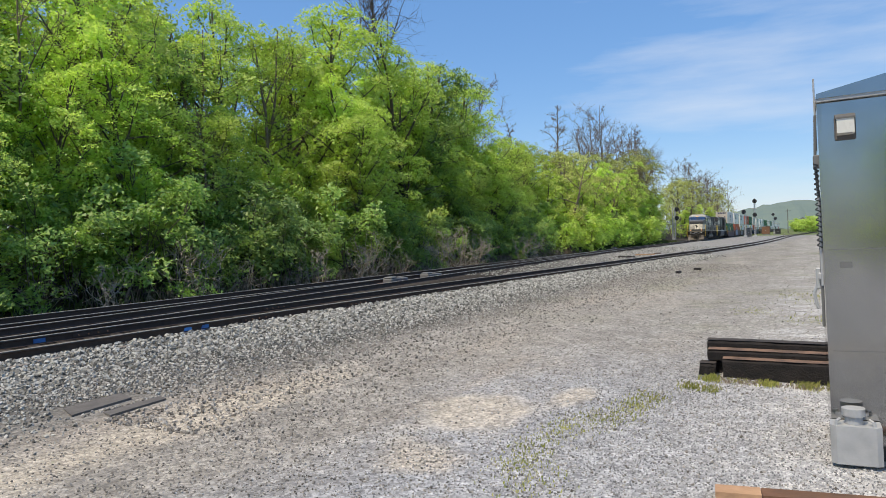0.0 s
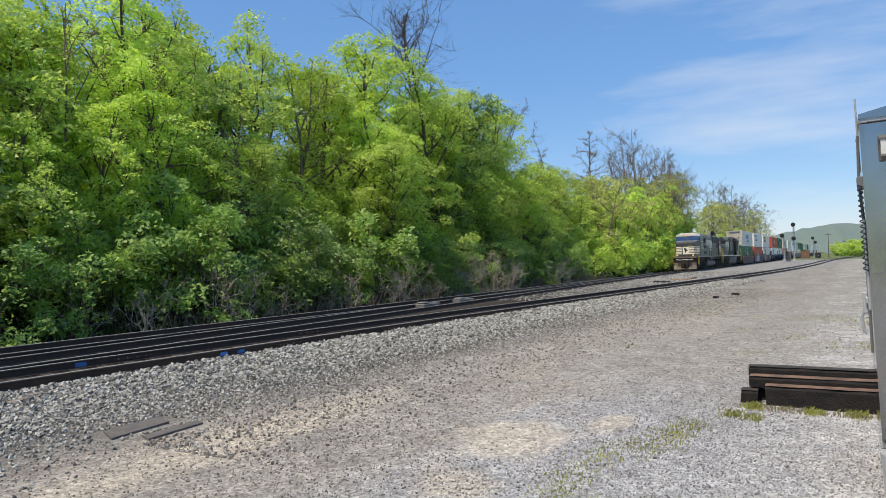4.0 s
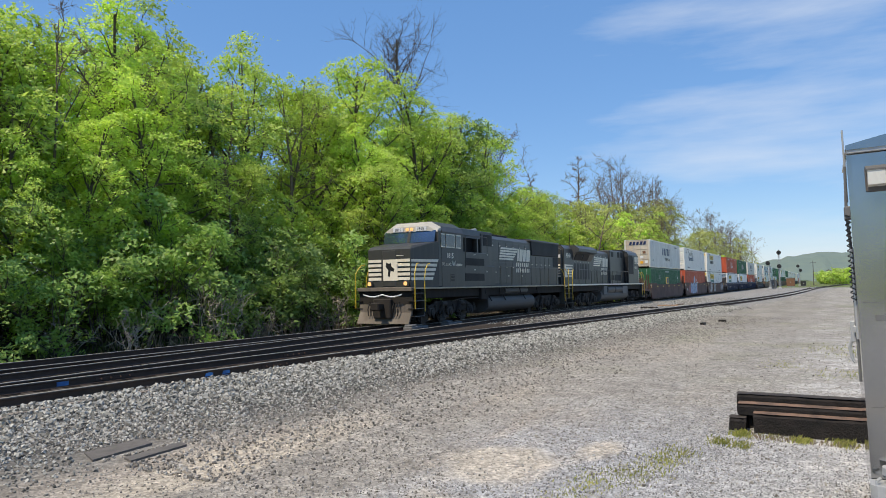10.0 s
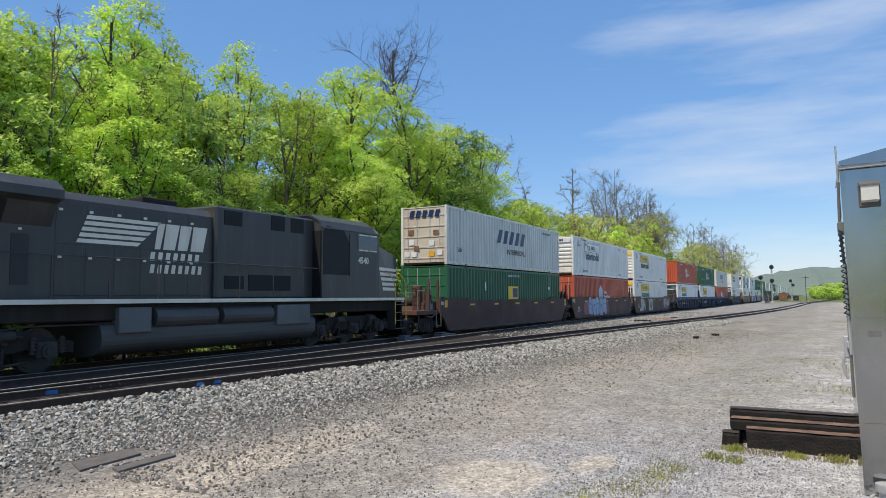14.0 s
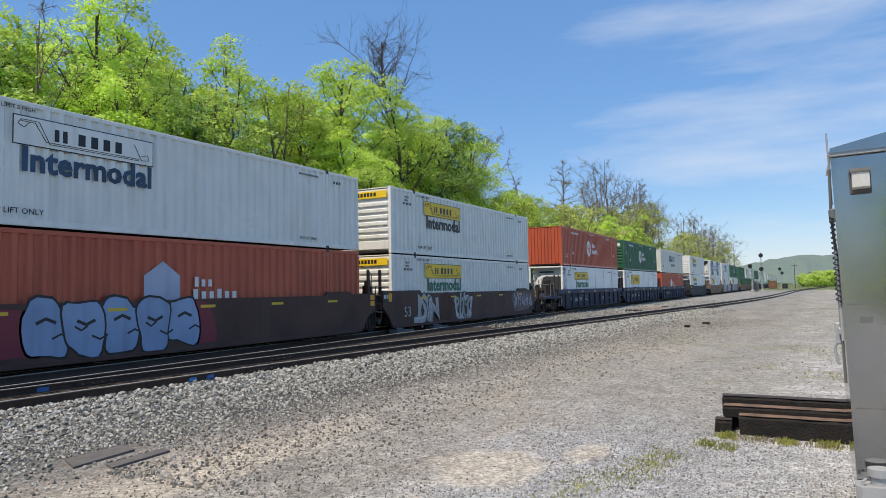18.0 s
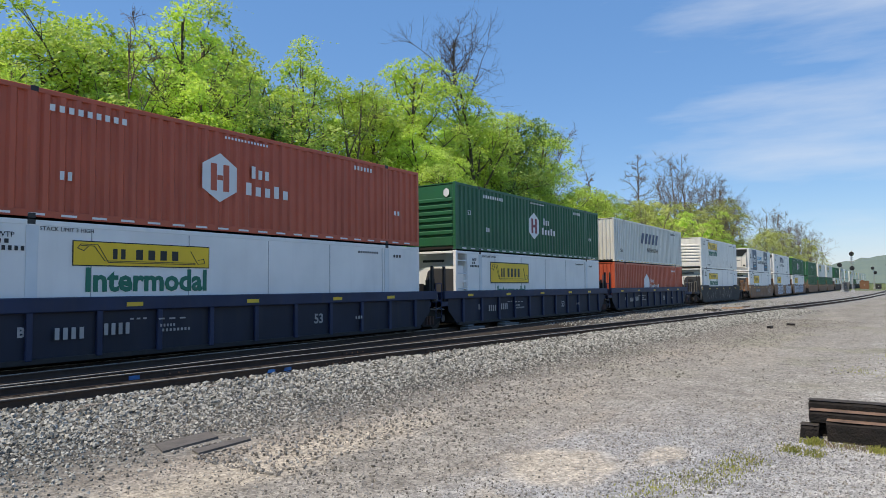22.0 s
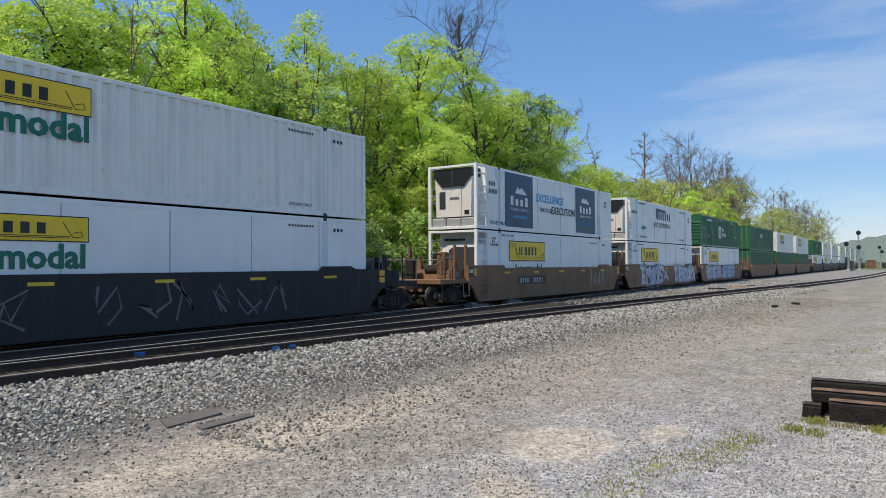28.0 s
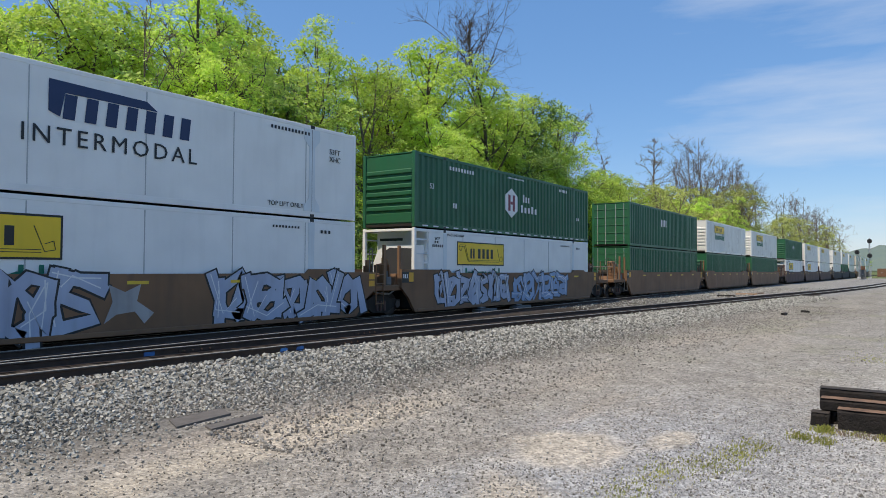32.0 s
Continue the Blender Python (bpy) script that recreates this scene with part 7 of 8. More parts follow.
FAR = {"maple": "far_green", "mid": "far_green", "dark": "far_green", "slim": "far_green", "olive": "far_olive", "bare": "far_bare", "bush": "far_bush"}


def plant(kind, x, y, size=1.0, turn=0.0, which=None):
    """Set one tree of a kind on the ground; size is its height against the kind's own."""
    if x > 66:
        kind = FAR.get(kind, kind)
    protos = kinds[kind]
    n = which % len(protos) if which is not None else int(abs(x * 7.3 + y * 3.1)) % len(protos)
    m = pose(x, y, float(ground_z(x, y)), 0, 0, turn) @ Matrix.Scale(size, 4)
    if protos[n].name not in USED:
        USED.add(protos[n].name)
        protos[n].matrix_basis = m
        return protos[n]
    return copy_thing(protos[n], m @ Matrix.Scale(1 / protos[n].scale[0], 4))


rnd = random.Random(4)
# the wood's height along the line, over the rails
TOPX = [-10, 6, 12, 17, 21, 26.5, 32, 38, 45, 51, 57, 66, 78, 100, 119, 150, 200, 300]
TOPZ = [12.8, 12.2, 13.4, 15.8, 17.2, 16.8, 17.2, 16.8, 17.2, 17.4, 14.2, 13.0, 12.6, 12.6, 14.0, 17, 17, 18]


def top_at(x):
    return float(np.interp(x, TOPX, TOPZ))


x = -3.0
# what grows along the bank: from where on, and the kinds in turn
BANK = ((-10, ("mid", "maple", "maple", "mid")), (19.5, ("dark", "mid")), (24.5, ("slim", "slim", "mid")), (31, ("maple", "mid", "maple")), (46, ("dark", "mid")), (52, ("maple", "mid", "maple", "olive")), (112, ("olive", "mid", "olive", "bare")))
k = 0
while x < 125:
    row = [kk for x0, kk in BANK if x >= x0][-1]
    kind = row[k % len(row)]
    y = 26.3 + rnd.uniform(-1.5, 1.5)
    base = 11.0 if kind == "dark" else 12.0
    hgt = (top_at(x * 26.3 / y) * y / 27 - float(ground_z(x, y))) * rnd.uniform(0.80, 1.09)
    plant(kind, x, y, hgt / base, rnd.uniform(0, 360))
    # a lower tree in front of it, its foliage down to the ground
    if k % 2 == 0 or rnd.random() < 0.5:
        yf = 23.4 + rnd.uniform(-0.6, 0.8)
        plant(rnd.choice(["maple", "mid", "mid", "dark"]), x + rnd.uniform(-1.2, 1.8), yf, hgt * (rnd.uniform(0.42, 0.68) if not 23 < x < 29 else 0.36) / 12, rnd.uniform(0, 360))
    # and one behind
    if k % 2 == 1 and not 0.86 < x / 31.5 < 1.03:
        plant(rnd.choice(["dark", "mid", "slim", "dark"]), x + rnd.uniform(-1, 1), 31.5 + rnd.uniform(-1, 2.5), hgt * rnd.uniform(0.85, 1.0) / 12, rnd.uniform(0, 360))
    x += rnd.uniform(2.3, 3.3) * (1.0 if x < 60 else 1.7)
    k += 1
# bright young maples that stand forward of the rest
for x, y, z in ((15.6, 24.4, 8.6), (18.3, 24.6, 10.6), (21.2, 24.2, 9.8), (23.6, 24.6, 9.0), (28.8, 24.0, 6.6), (33.5, 24.6, 11.0), (37.5, 24.4, 9.6), (41.2, 24.6, 10.8), (45.2, 23.9, 7.6), (48.2, 24.2, 9.4), (52.0, 24.0, 8.6), (56.0, 24.2, 9.6)):
    plant("maple" if int(x) % 3 else "mid", x, y, (z - float(ground_z(x, y))) / 12, x * 31)
# the wood goes on behind
for i in range(19):
    x = -4 + 3.6 * i
    for xx, yy, size in ((x, 36.5 + rnd.uniform(-1.5, 2), (top_at(x * 0.73) * 0.92) / 12), (x + 1.8, 33.0 + rnd.uniform(-1, 1), rnd.uniform(0.55, 0.75)), (x * 1.25, 43.0 + rnd.uniform(-2, 2), rnd.uniform(0.95, 1.15))):
        # the sky shows through a thin place in the wood
        plant("far_green", xx, yy, size * (0.42 if 0.88 < xx / yy < 1.04 else 1.0), rnd.uniform(0, 360))
# a green hem before the taller bare trees
x = 60.0
while x < 128:
    plant(rnd.choice(["maple", "mid", "mid", "olive"]), x, 23.8 + rnd.uniform(-0.8, 1.6), rnd.uniform(0.72, 0.98), rnd.uniform(0, 360))
    x += rnd.uniform(3.0, 4.6)
# farther down the line the wood is thinner and barer
x = 112.0
while x < 330:
    kind = rnd.choice(["bare", "olive", "bare", "olive"])
    plant(kind, x, 26.5 + rnd.uniform(-2, 5) + max(0, x - 200) * 0.02, rnd.uniform(0.85, 1.15) * (21.5 if kind == "bare" else 15.5) / (14 if kind == "bare" else 12), rnd.uniform(0, 360))
    if rnd.random() < 0.7:
        plant(rnd.choice(["olive", "mid", "maple"]), x + 2, 24.5 + rnd.uniform(-1, 1.5), rnd.uniform(0.5, 0.75), rnd.uniform(0, 360))
    x += rnd.uniform(3, 5) * (1 + (x - 112) / 150)
# bare crowns that stand over the wood
for x, y, z, w in ((15.8, 26.0, 12.4, 1), (9.0, 23.5, 9.5, 2), (57.0, 28.5, 17.4, 1), (64.0, 28.0, 17.8, 0), (107.0, 29.0, 20.0, 0), (117.0, 29.0, 21.4, 1), (31.0, 29.0, 14.2, 1), (20.0, 29.0, 13.8, 2)):
    plant("bare", x, y, (z - float(ground_z(x, y))) / 13.6, x * 41, w)
# tall crowns where the wood begins
for kind, x, y, z in (("mid", 12.7, 25.6, 15.6), ("mid", 10.4, 26.2, 14.2), ("dark", 23.6, 27.0, 12.2), ("dark", 46.4, 25.4, 15.6), ("mid", 51.0, 25.6, 14.6)):
    plant(kind, x, y, (z - float(ground_z(x, y))) / (11 if kind == "dark" else 12), x * 13)
# trees just coming into leaf under them
for x, y, z in ((80.0, 26.5, 13.0), (90.5, 26.4, 13.6), (101.0, 25.6, 13.2), (106.5, 25.8, 15.6), (111.0, 25.6, 14.4), (118.5, 26.4, 16.0)):
    plant("olive", x, y, (z - float(ground_z(x, y))) / 12, x * 17)
plant("tall_bare", 47.4, 28.5, (22.6 - float(ground_z(47.4, 28.5))) / 22.6, 0.0)
# trunks that the vines have taken
for x, y, z in ((66.5, 27.0, 14.6), (85.5, 27.8, 20.0), (21.5, 23.4, 8.6), (43.0, 23.2, 6.2), (48.5, 23.0, 5.0)):
    plant("vine", x, y, (z - float(ground_z(x, y))) / 13.6, x * 23)
# unseen low trees added behind the camera to darken the cabinet wall's reflection
for i in range(13):
    plant("far_green", -34 + 2 * (i % 3), -34 + 4.3 * i, 0.52 + 0.06 * (i % 4), i * 67)
# shrubs and dead brush at the foot of the bank
x = 2.0
while x < 120:
    plant("bush", x, 21.7 + rnd.uniform(-0.5, 0.9), rnd.uniform(0.75, 1.5), rnd.uniform(0, 360), rnd.choice([0, 1, 1, 3, 3, 2]))
    if rnd.random() < 0.55:
        plant("bush", x + rnd.uniform(-1, 1), 24.0 + rnd.uniform(-0.5, 1.5), rnd.uniform(1.1, 1.7), rnd.uniform(0, 360))
    if 12 < x < 62 and rnd.random() < 0.8:
        plant("brush", x + rnd.uniform(-0.8, 0.8), 20.5 + rnd.uniform(-0.35, 0.35), rnd.uniform(0.55, 1.35), rnd.uniform(0, 360))
    x += rnd.uniform(1.5, 2.4) * (1 if x < 60 else 1.8)

# dry stalks and grass along the ditch
def blades(name, n, area, height, key, seed, label, lean=0.25, width=0.012):
    rng = np.random.default_rng(seed)
    px, py = rng.uniform(area[0], area[1], n), rng.uniform(area[2], area[3], n)
    pz = ground_z(px, py)
    h = height * rng.uniform(0.4, 1.3, n)
    dx, dy = rng.normal(size=n) * lean * h, rng.normal(size=n) * lean * h
    a = rng.uniform(0, math.pi, n)
    wx, wy = np.cos(a) * width, np.sin(a) * width
    v = np.stack([np.stack([px - wx, py - wy, pz - 0.03], -1), np.stack([px + wx, py + wy, pz - 0.03], -1), np.stack([px + dx * 0.4 + wx * 0.7, py + dy * 0.4 + wy * 0.7, pz + h * 0.6], -1), np.stack([px + dx, py + dy, pz + h], -1), np.stack([px + dx * 0.4 - wx * 0.7, py + dy * 0.4 - wy * 0.7, pz + h * 0.6], -1)], 1).reshape(-1, 3)
    f = (np.arange(n)[:, None] * 5 + np.array([[0, 1, 2, 3, 4]])).tolist()
    me = bpy.data.meshes.new(name)
    me.from_pydata(v.tolist(), [], f)
    me.materials.append(M[key])
    return tagged(new(name, me), label, "grass", kind="stuff")


blades("dry_stalks", 3000, (15, 70, 20.2, 22.2), 0.7, "dead_stalk", 31, "dry straw-coloured stalks along the ditch", 0.35, 0.014)
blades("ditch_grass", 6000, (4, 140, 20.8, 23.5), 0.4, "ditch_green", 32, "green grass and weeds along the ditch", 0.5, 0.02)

# ---- far distance ----
def hill():
    rng = np.random.default_rng(8)
    az = np.radians(np.linspace(-40, 40, 161))
    rows = []
    for i, (d, f) in enumerate(((1500, 0.0), (1700, 0.35), (1950, 0.75), (2200, 1.0), (2600, 0.9))):
        for a in az:
            ridge = 78 + 10 * math.sin(a * 9 + 1) + 4 * math.sin(a * 31) + rng.normal() * 1.3
            fall = smooth01(np.array((math.degrees(a) + 1.0) / 9.0)) * 0.55
            rows.append((d * math.cos(a), d * math.sin(a), -3 + ridge * f * (1 - fall) + (rng.normal() * 1.5 if f else 0)))
    n = len(az)
    fs = [(i * n + j, i * n + j + 1, (i + 1) * n + j + 1, (i + 1) * n + j) for i in range(4) for j in range(n - 1)]
    me = bpy.data.meshes.new("hill")
    me.from_pydata(rows, [], fs)
    me.materials.append(M["hill"])
    return tagged(new("backdrop", me), "distant wooded ridge under the sky", "hill", kind="structure")


# wooded green greyed and paled: distance haze is put into the colour
M["hill"] = mat("hill", (0.130, 0.178, 0.150), (0.165, 0.208, 0.158), 0.03, 0.95, 0.0, dirty=0.5, dirt=(0.16, 0.19, 0.165))
hill()
for i in range(120):
    a = rnd.uniform(-20, 6.5) if i < 40 else rnd.uniform(-4.5, 4.0)
    d = rnd.uniform(300, 560) if i < 40 else rnd.uniform(330, 430)
    X, Y = d * math.cos(radians(a)), d * math.sin(radians(a))
    if abs(Y - MAIN) < 6 or abs(Y - float(track_a(min(X, 455)))) < 5:
        continue
    plant("bush", X, Y, rnd.uniform(0.8, 1.7) * (1.0 if i < 40 else 1.5), rnd.uniform(0, 360))


# ---- the yard ----
def stones(name, n, area, size, seed, label, where=None, keys="stone"):
    """Broken stone: each one a small uneven block."""
    rng = np.random.default_rng(seed)
    if where is None:
        px, py = rng.uniform(area[0], area[1], n), rng.uniform(area[2], area[3], n)
    else:
        px, py = where(rng, n)
    # few stones lie on the trodden patches, none on the mats
    bare_ = np.minimum(((px - 6.95) / 0.75) ** 2 + ((py - 3.2) / 0.55) ** 2, ((px - 7.95) / 0.45) ** 2 + ((py - 2.4) / 0.22) ** 2)
    keep_ = (bare_ > 1.2) | (rng.uniform(0, 1, len(px)) < 0.12)
    keep_ &= ~((px > 4.9) & (px < 6.1) & (py > 6.98) & (py < 8.0) & ~((py > 7.33) & (py < 7.42)))
    px, py = px[keep_], py[keep_]
    n = len(px)
    s = size * rng.uniform(0.45, 1.25, n) ** 1.2
    if where is shoulder:
        s *= np.interp(track_a(px) - py, [0.8, 2.4, 4.6], [1.1, 0.9, 0.55]) * np.interp(px, [8, 30], [1.0, 1.6])
    if size < 0.03:
        # small ones: eight faces are enough
        base = np.array([(1, 0, 0), (-1, 0, 0), (0, 1, 0), (0, -1, 0), (0, 0, 1), (0, 0, -1)], float)
        tri = np.array([(0, 2, 4), (2, 1, 4), (1, 3, 4), (3, 0, 4), (2, 0, 5), (1, 2, 5), (3, 1, 5), (0, 3, 5)])
        pts = base[None] * rng.uniform(0.75, 1.15, (n, 6, 1)) + rng.normal(size=(n, 6, 3)) * 0.16
        return spread(name, pts, s, px, py, tri, rng, keys, label)
    base = np.array([(1, 1, 1), (1, -1, -1), (-1, 1, -1), (-1, -1, 1), (0.8, 0.8, -0.9), (-0.8, -0.8, -0.9), (0.7, -0.9, 0.7), (-0.9, 0.7, 0.7)], float) * 0.62
    pts = base[None] * (1 + rng.normal(size=(n, 8, 3)) * 0.16) * rng.uniform(0.6, 1.15, (n, 1, 3))
    # the eight corners of a block: 0 +++, 6 +-+, 3 --+, 7 -++ above, 4 ++-, 1 +--, 5 ---, 2 -+- below
    quad = np.array([(0, 7, 3, 6), (4, 1, 5, 2), (0, 6, 1, 4), (7, 2, 5, 3), (0, 4, 2, 7), (6, 3, 5, 1)])
    return spread(name, pts, s, px, py, quad, rng, keys, label)


def spread(name, pts, s, px, py, faces, rng, keys, label):
    """Turn each stone its own way and lay it on the ground."""
    n, k = pts.shape[:2]
    q = rng.normal(size=(n, 4))
    q /= np.linalg.norm(q, axis=1)[:, None]
    w, x, y, z = q.T
    rot = np.stack([np.stack([1 - 2 * (y * y + z * z), 2 * (x * y - w * z), 2 * (x * z + w * y)], -1), np.stack([2 * (x * y + w * z), 1 - 2 * (x * x + z * z), 2 * (y * z - w * x)], -1), np.stack([2 * (x * z - w * y), 2 * (y * z + w * x), 1 - 2 * (x * x + y * y)], -1)], 1)
    pts = np.einsum("nij,nkj->nki", rot, pts) * s[:, None, None]
    pts += np.stack([px, py, ground_z(px, py) + s * rng.uniform(0.05, 0.55, n)], -1)[:, None]
    f = (np.arange(n)[:, None, None] * k + faces[None]).reshape(-1, faces.shape[1])
    me = bpy.data.meshes.new(name)
    me.from_pydata(pts.reshape(-1, 3).tolist(), [], f.tolist())
    me.materials.append(M[keys])
    return tagged(new(name, me), label, "gravel", kind="stuff")


def stone_material(name, lo, hi, tint):
    m = bpy.data.materials.new(name)
    m.use_nodes = True
    n, l = m.node_tree.nodes, m.node_tree.links
    p = n["Principled BSDF"]
    p.inputs["Roughness"].default_value = 0.9
    p.inputs["Specular IOR Level"].default_value = 0.25
    g = n.new("ShaderNodeNewGeometry")
    r = n.new("ShaderNodeValToRGB")
    r.color_ramp.elements[0].color, r.color_ramp.elements[1].color = (*lo, 1), (*hi, 1)
    e = r.color_ramp.elements.new(0.5)
    e.color = (*tint, 1)
    l.new(g.outputs["Random Per Island"], r.inputs[0])
    tc, nz = n.new("ShaderNodeTexCoord"), n.new("ShaderNodeTexNoise")
    nz.inputs["Scale"].default_value, nz.inputs["Detail"].default_value = 40, 4
    l.new(tc.outputs["Object"], nz.inputs["Vector"])
    mx = n.new("ShaderNodeMix")
    mx.data_type, mx.blend_type = "RGBA", "MULTIPLY"
    mx.inputs["Factor"].default_value = 0.35
    l.new(r.outputs[0], mx.inputs["A"])
    l.new(nz.outputs["Fac"], mx.inputs["B"])
    l.new(mx.outputs["Result"], p.inputs["Base Color"])
    b = n.new("ShaderNodeBump")
    b.inputs["Strength"].default_value, b.inputs["Distance"].default_value = 0.5, 0.01
    l.new(nz.outputs["Fac"], b.inputs["Height"])
    l.new(b.outputs[0], p.inputs["Normal"])
    return m


M["ballast"] = stone_material("ballast", (0.10, 0.097, 0.084), (0.63, 0.607, 0.54), (0.35, 0.338, 0.297))
M["crushed"] = stone_material("crushed", (0.15, 0.15, 0.152), (0.72, 0.71, 0.69), (0.40, 0.396, 0.39))
M["pebble"] = stone_material("pebble", (0.125, 0.112, 0.095), (0.58, 0.538, 0.472), (0.31, 0.283, 0.243))


def shoulder(rng, n):
    """Along the near track's shoulder, densest by the rail."""
    px = 1 + 54 * rng.uniform(0, 1, n) ** 2.0
    wide = np.interp(px, [1, 9, 16, 30, 55], [4.3, 3.8, 3.2, 2.4, 1.8])
    off = wide * rng.uniform(0, 1, n) ** 0.9 * (1 + 0.18 * rng.normal(size=n))
    py = track_a(px) - 0.84 - np.abs(off)
    return px, py


def between(rng, n):
    px = rng.uniform(30, 85, n)
    return px, rng.uniform(track_a(px) + 0.85, MAIN - 0.85)


def apron(rng, n):
    """The clean gravel before the cabinet."""
    px = np.abs(rng.normal(size=n) * 2.4 + 5.6) + 0.6
    return px, rng.normal(size=n) * 1.35 + 0.75 + (px - 3) * 0.03


stones("ballast_stones", 46000, None, 0.045, 51, "grey broken ballast stones beside the near track", shoulder, "ballast")
stones("ballast_stones", 5000, None, 0.05, 52, "ballast stones between the tracks", between, "ballast")
stones("yard_gravel", 42000, None, 0.0092, 56, "clean crushed gravel before the cabinet", apron, "crushed")
stones("yard_gravel", 24000, None, 0.0235, 57, "coarse loose stones between drive and ballast", lambda rng, n: (lambda px: (px, track_a(px) - rng.triangular(1.6, 3.4, 8.2, n)))(5.0 + 37 * rng.uniform(0, 1, n) ** 1.5), "pebble")
stones("yard_gravel", 26000, None, 0.0115, 53, "small loose stones of the gravel yard", lambda rng, n: (rng.gamma(2.4, 3.0, n) + 0.3, rng.normal(size=n) * 2.6 + 3.6), "pebble")
stones("yard_gravel", 3500, (6, 60, -1.5, 10), 0.020, 55, "larger loose stones on the gravel yard", None, "pebble")


def weeds(x, y, r, n, seed, h=0.09):
    """A tuft of short green weeds and fine grass."""
    rng = np.random.default_rng(seed)
    px, py = x + rng.normal(size=n) * r, y + rng.normal(size=n) * r * 0.6
    pz = ground_z(px, py)
    hh = h * rng.uniform(0.4, 1.6, n)
    dx, dy = rng.normal(size=n) * 0.5 * hh, rng.normal(size=n) * 0.5 * hh
    a = rng.uniform(0, math.pi, n)
    wx, wy = np.cos(a) * 0.0055, np.sin(a) * 0.0055
    v = np.stack([np.stack([px - wx, py - wy, pz - 0.01], -1), np.stack([px + wx, py + wy, pz - 0.01], -1), np.stack([px + dx * 0.5 + wx, py + dy * 0.5 + wy, pz + hh * 0.7], -1), np.stack([px + dx, py + dy, pz + hh], -1)], 1).reshape(-1, 3)
    me = bpy.data.meshes.new("weed")
    me.from_pydata(v.tolist(), [], np.arange(4 * n).reshape(-1, 4).tolist())
    me.materials.append(M["weed"])
    return tagged(new("weed", me), "small yellow-green weeds in the gravel", "weed", "weeds of the yard", "stuff")


M["weed"] = leafmat("weed", (0.22, 0.25, 0.05), (0.44, 0.40, 0.13), 0.35)
for i, (x, y, r, n, h) in enumerate(((9.45, 1.02, 0.09, 260, 0.10), (9.45, 0.35, 0.10, 240, 0.09), (9.5, -0.1, 0.12, 240, 0.10), (9.5, 0.7, 0.16, 120, 0.06), (8.9, 1.2, 0.12, 150, 0.05), (8.85, 0.95, 0.10, 110, 0.05), (6.6, 2.15, 0.22, 160, 0.03), (7.2, 1.75, 0.25, 220, 0.035), (7.7, 1.65, 0.22, 170, 0.035), (8.1, 1.55, 0.2, 200, 0.04), (6.0, 2.2, 0.22, 170, 0.03), (5.5, 2.15, 0.2, 200, 0.03), (5.2, 1.9, 0.25, 160, 0.03), (7.0, 2.0, 0.3, 120, 0.03), (16.5, -0.3, 0.5, 110, 0.05), (22.0, -0.6, 1.0, 260, 0.07), (17.8, 1.0, 0.5, 150, 0.04))):
    weeds(x, y, r, int(n * 1.15), 70 + i, h * (0.45 if i < 4 else 0.75))
blades("yard_grass", 2600, (14, 60, -6.5, -2.5), 0.08, "grassblade", 36, "thin grass at the yard's edge", 0.5, 0.012)
blades("straw", 260, (9.3, 9.55, -0.3, 0.95), 0.05, "dead_stalk", 37, "dry straw at the foot of the stacked ties", 0.4, 0.006)


def old_tie(name, x0, x1, y0, y1, z, h, label, seed=1, top="timber_top"):
    """A used railway tie: worn top, dark creosoted faces, cracked ends."""
    rng = random.Random(seed)
    n = 14
    t = thing(name, label, "railway tie", "stacked railway ties")
    vs, fs = [], []
    for i in range(n + 1):
        y = y0 + (y1 - y0) * i / n
        e = lambda: rng.uniform(-0.006, 0.006)
        ring = [(x0 + e(), z), (x1 + e(), z), (x1 + e(), z + h - 0.03), (x1 - 0.03 + e(), z + h + e()), (x0 + 0.03 + e(), z + h + e()), (x0 + e(), z + h - 0.03)]
        vs += [(a, y + (rng.uniform(-0.012, 0.012) if i in (0, n) else 0), b) for a, b in ring]
    for i in range(n):
        for j in range(6):
            fs.append((i * 6 + j, i * 6 + (j + 1) % 6, (i + 1) * 6 + (j + 1) % 6, (i + 1) * 6 + j))
    fs += [tuple(range(5, -1, -1)), tuple(range(n * 6, n * 6 + 6))]
    part("timber", Geo().add(vs, fs), M["timber"], t, "creosoted timber")
    cap = Geo()
    cv = []
    for i in range(n + 1):
        y = y0 + (y1 - y0) * i / n
        cv += [(x0 + rng.uniform(0.002, 0.022), y, z + h + 0.009), (x1 - 0.004, y, z + h + 0.009)]
    cap.add(cv, [(2 * i, 2 * i + 1, 2 * i + 3, 2 * i + 2) for i in range(n)])
    part("worn_top", cap, M[top], t, "weathered brown top face")
    return t


old_tie("railway_tie", 9.66, 9.90, -1.60, 0.895, YARD - 0.01, 0.268, "weathered creosoted railway tie lying in front of the stack", seed=3)
old_tie("railway_tie", 9.70, 9.95, 0.99, 1.19, YARD - 0.01, 0.19, "short stub of old tie beside the stack", seed=4, top="tie")
old_tie("railway_tie", 9.96, 10.2, -1.55, 1.1, YARD - 0.01, 0.22, "dark railway tie at the bottom of the stack", seed=5)
old_tie("railway_tie", 9.88, 10.12, -1.55, 1.10, YARD + 0.205, 0.135, "brown-topped railway tie in the middle of the stack", seed=6)
old_tie("railway_tie", 10.14, 10.38, -1.5, 1.14, YARD + 0.19, 0.24, "dark railway tie at the back of the stack", seed=7, top="tie")

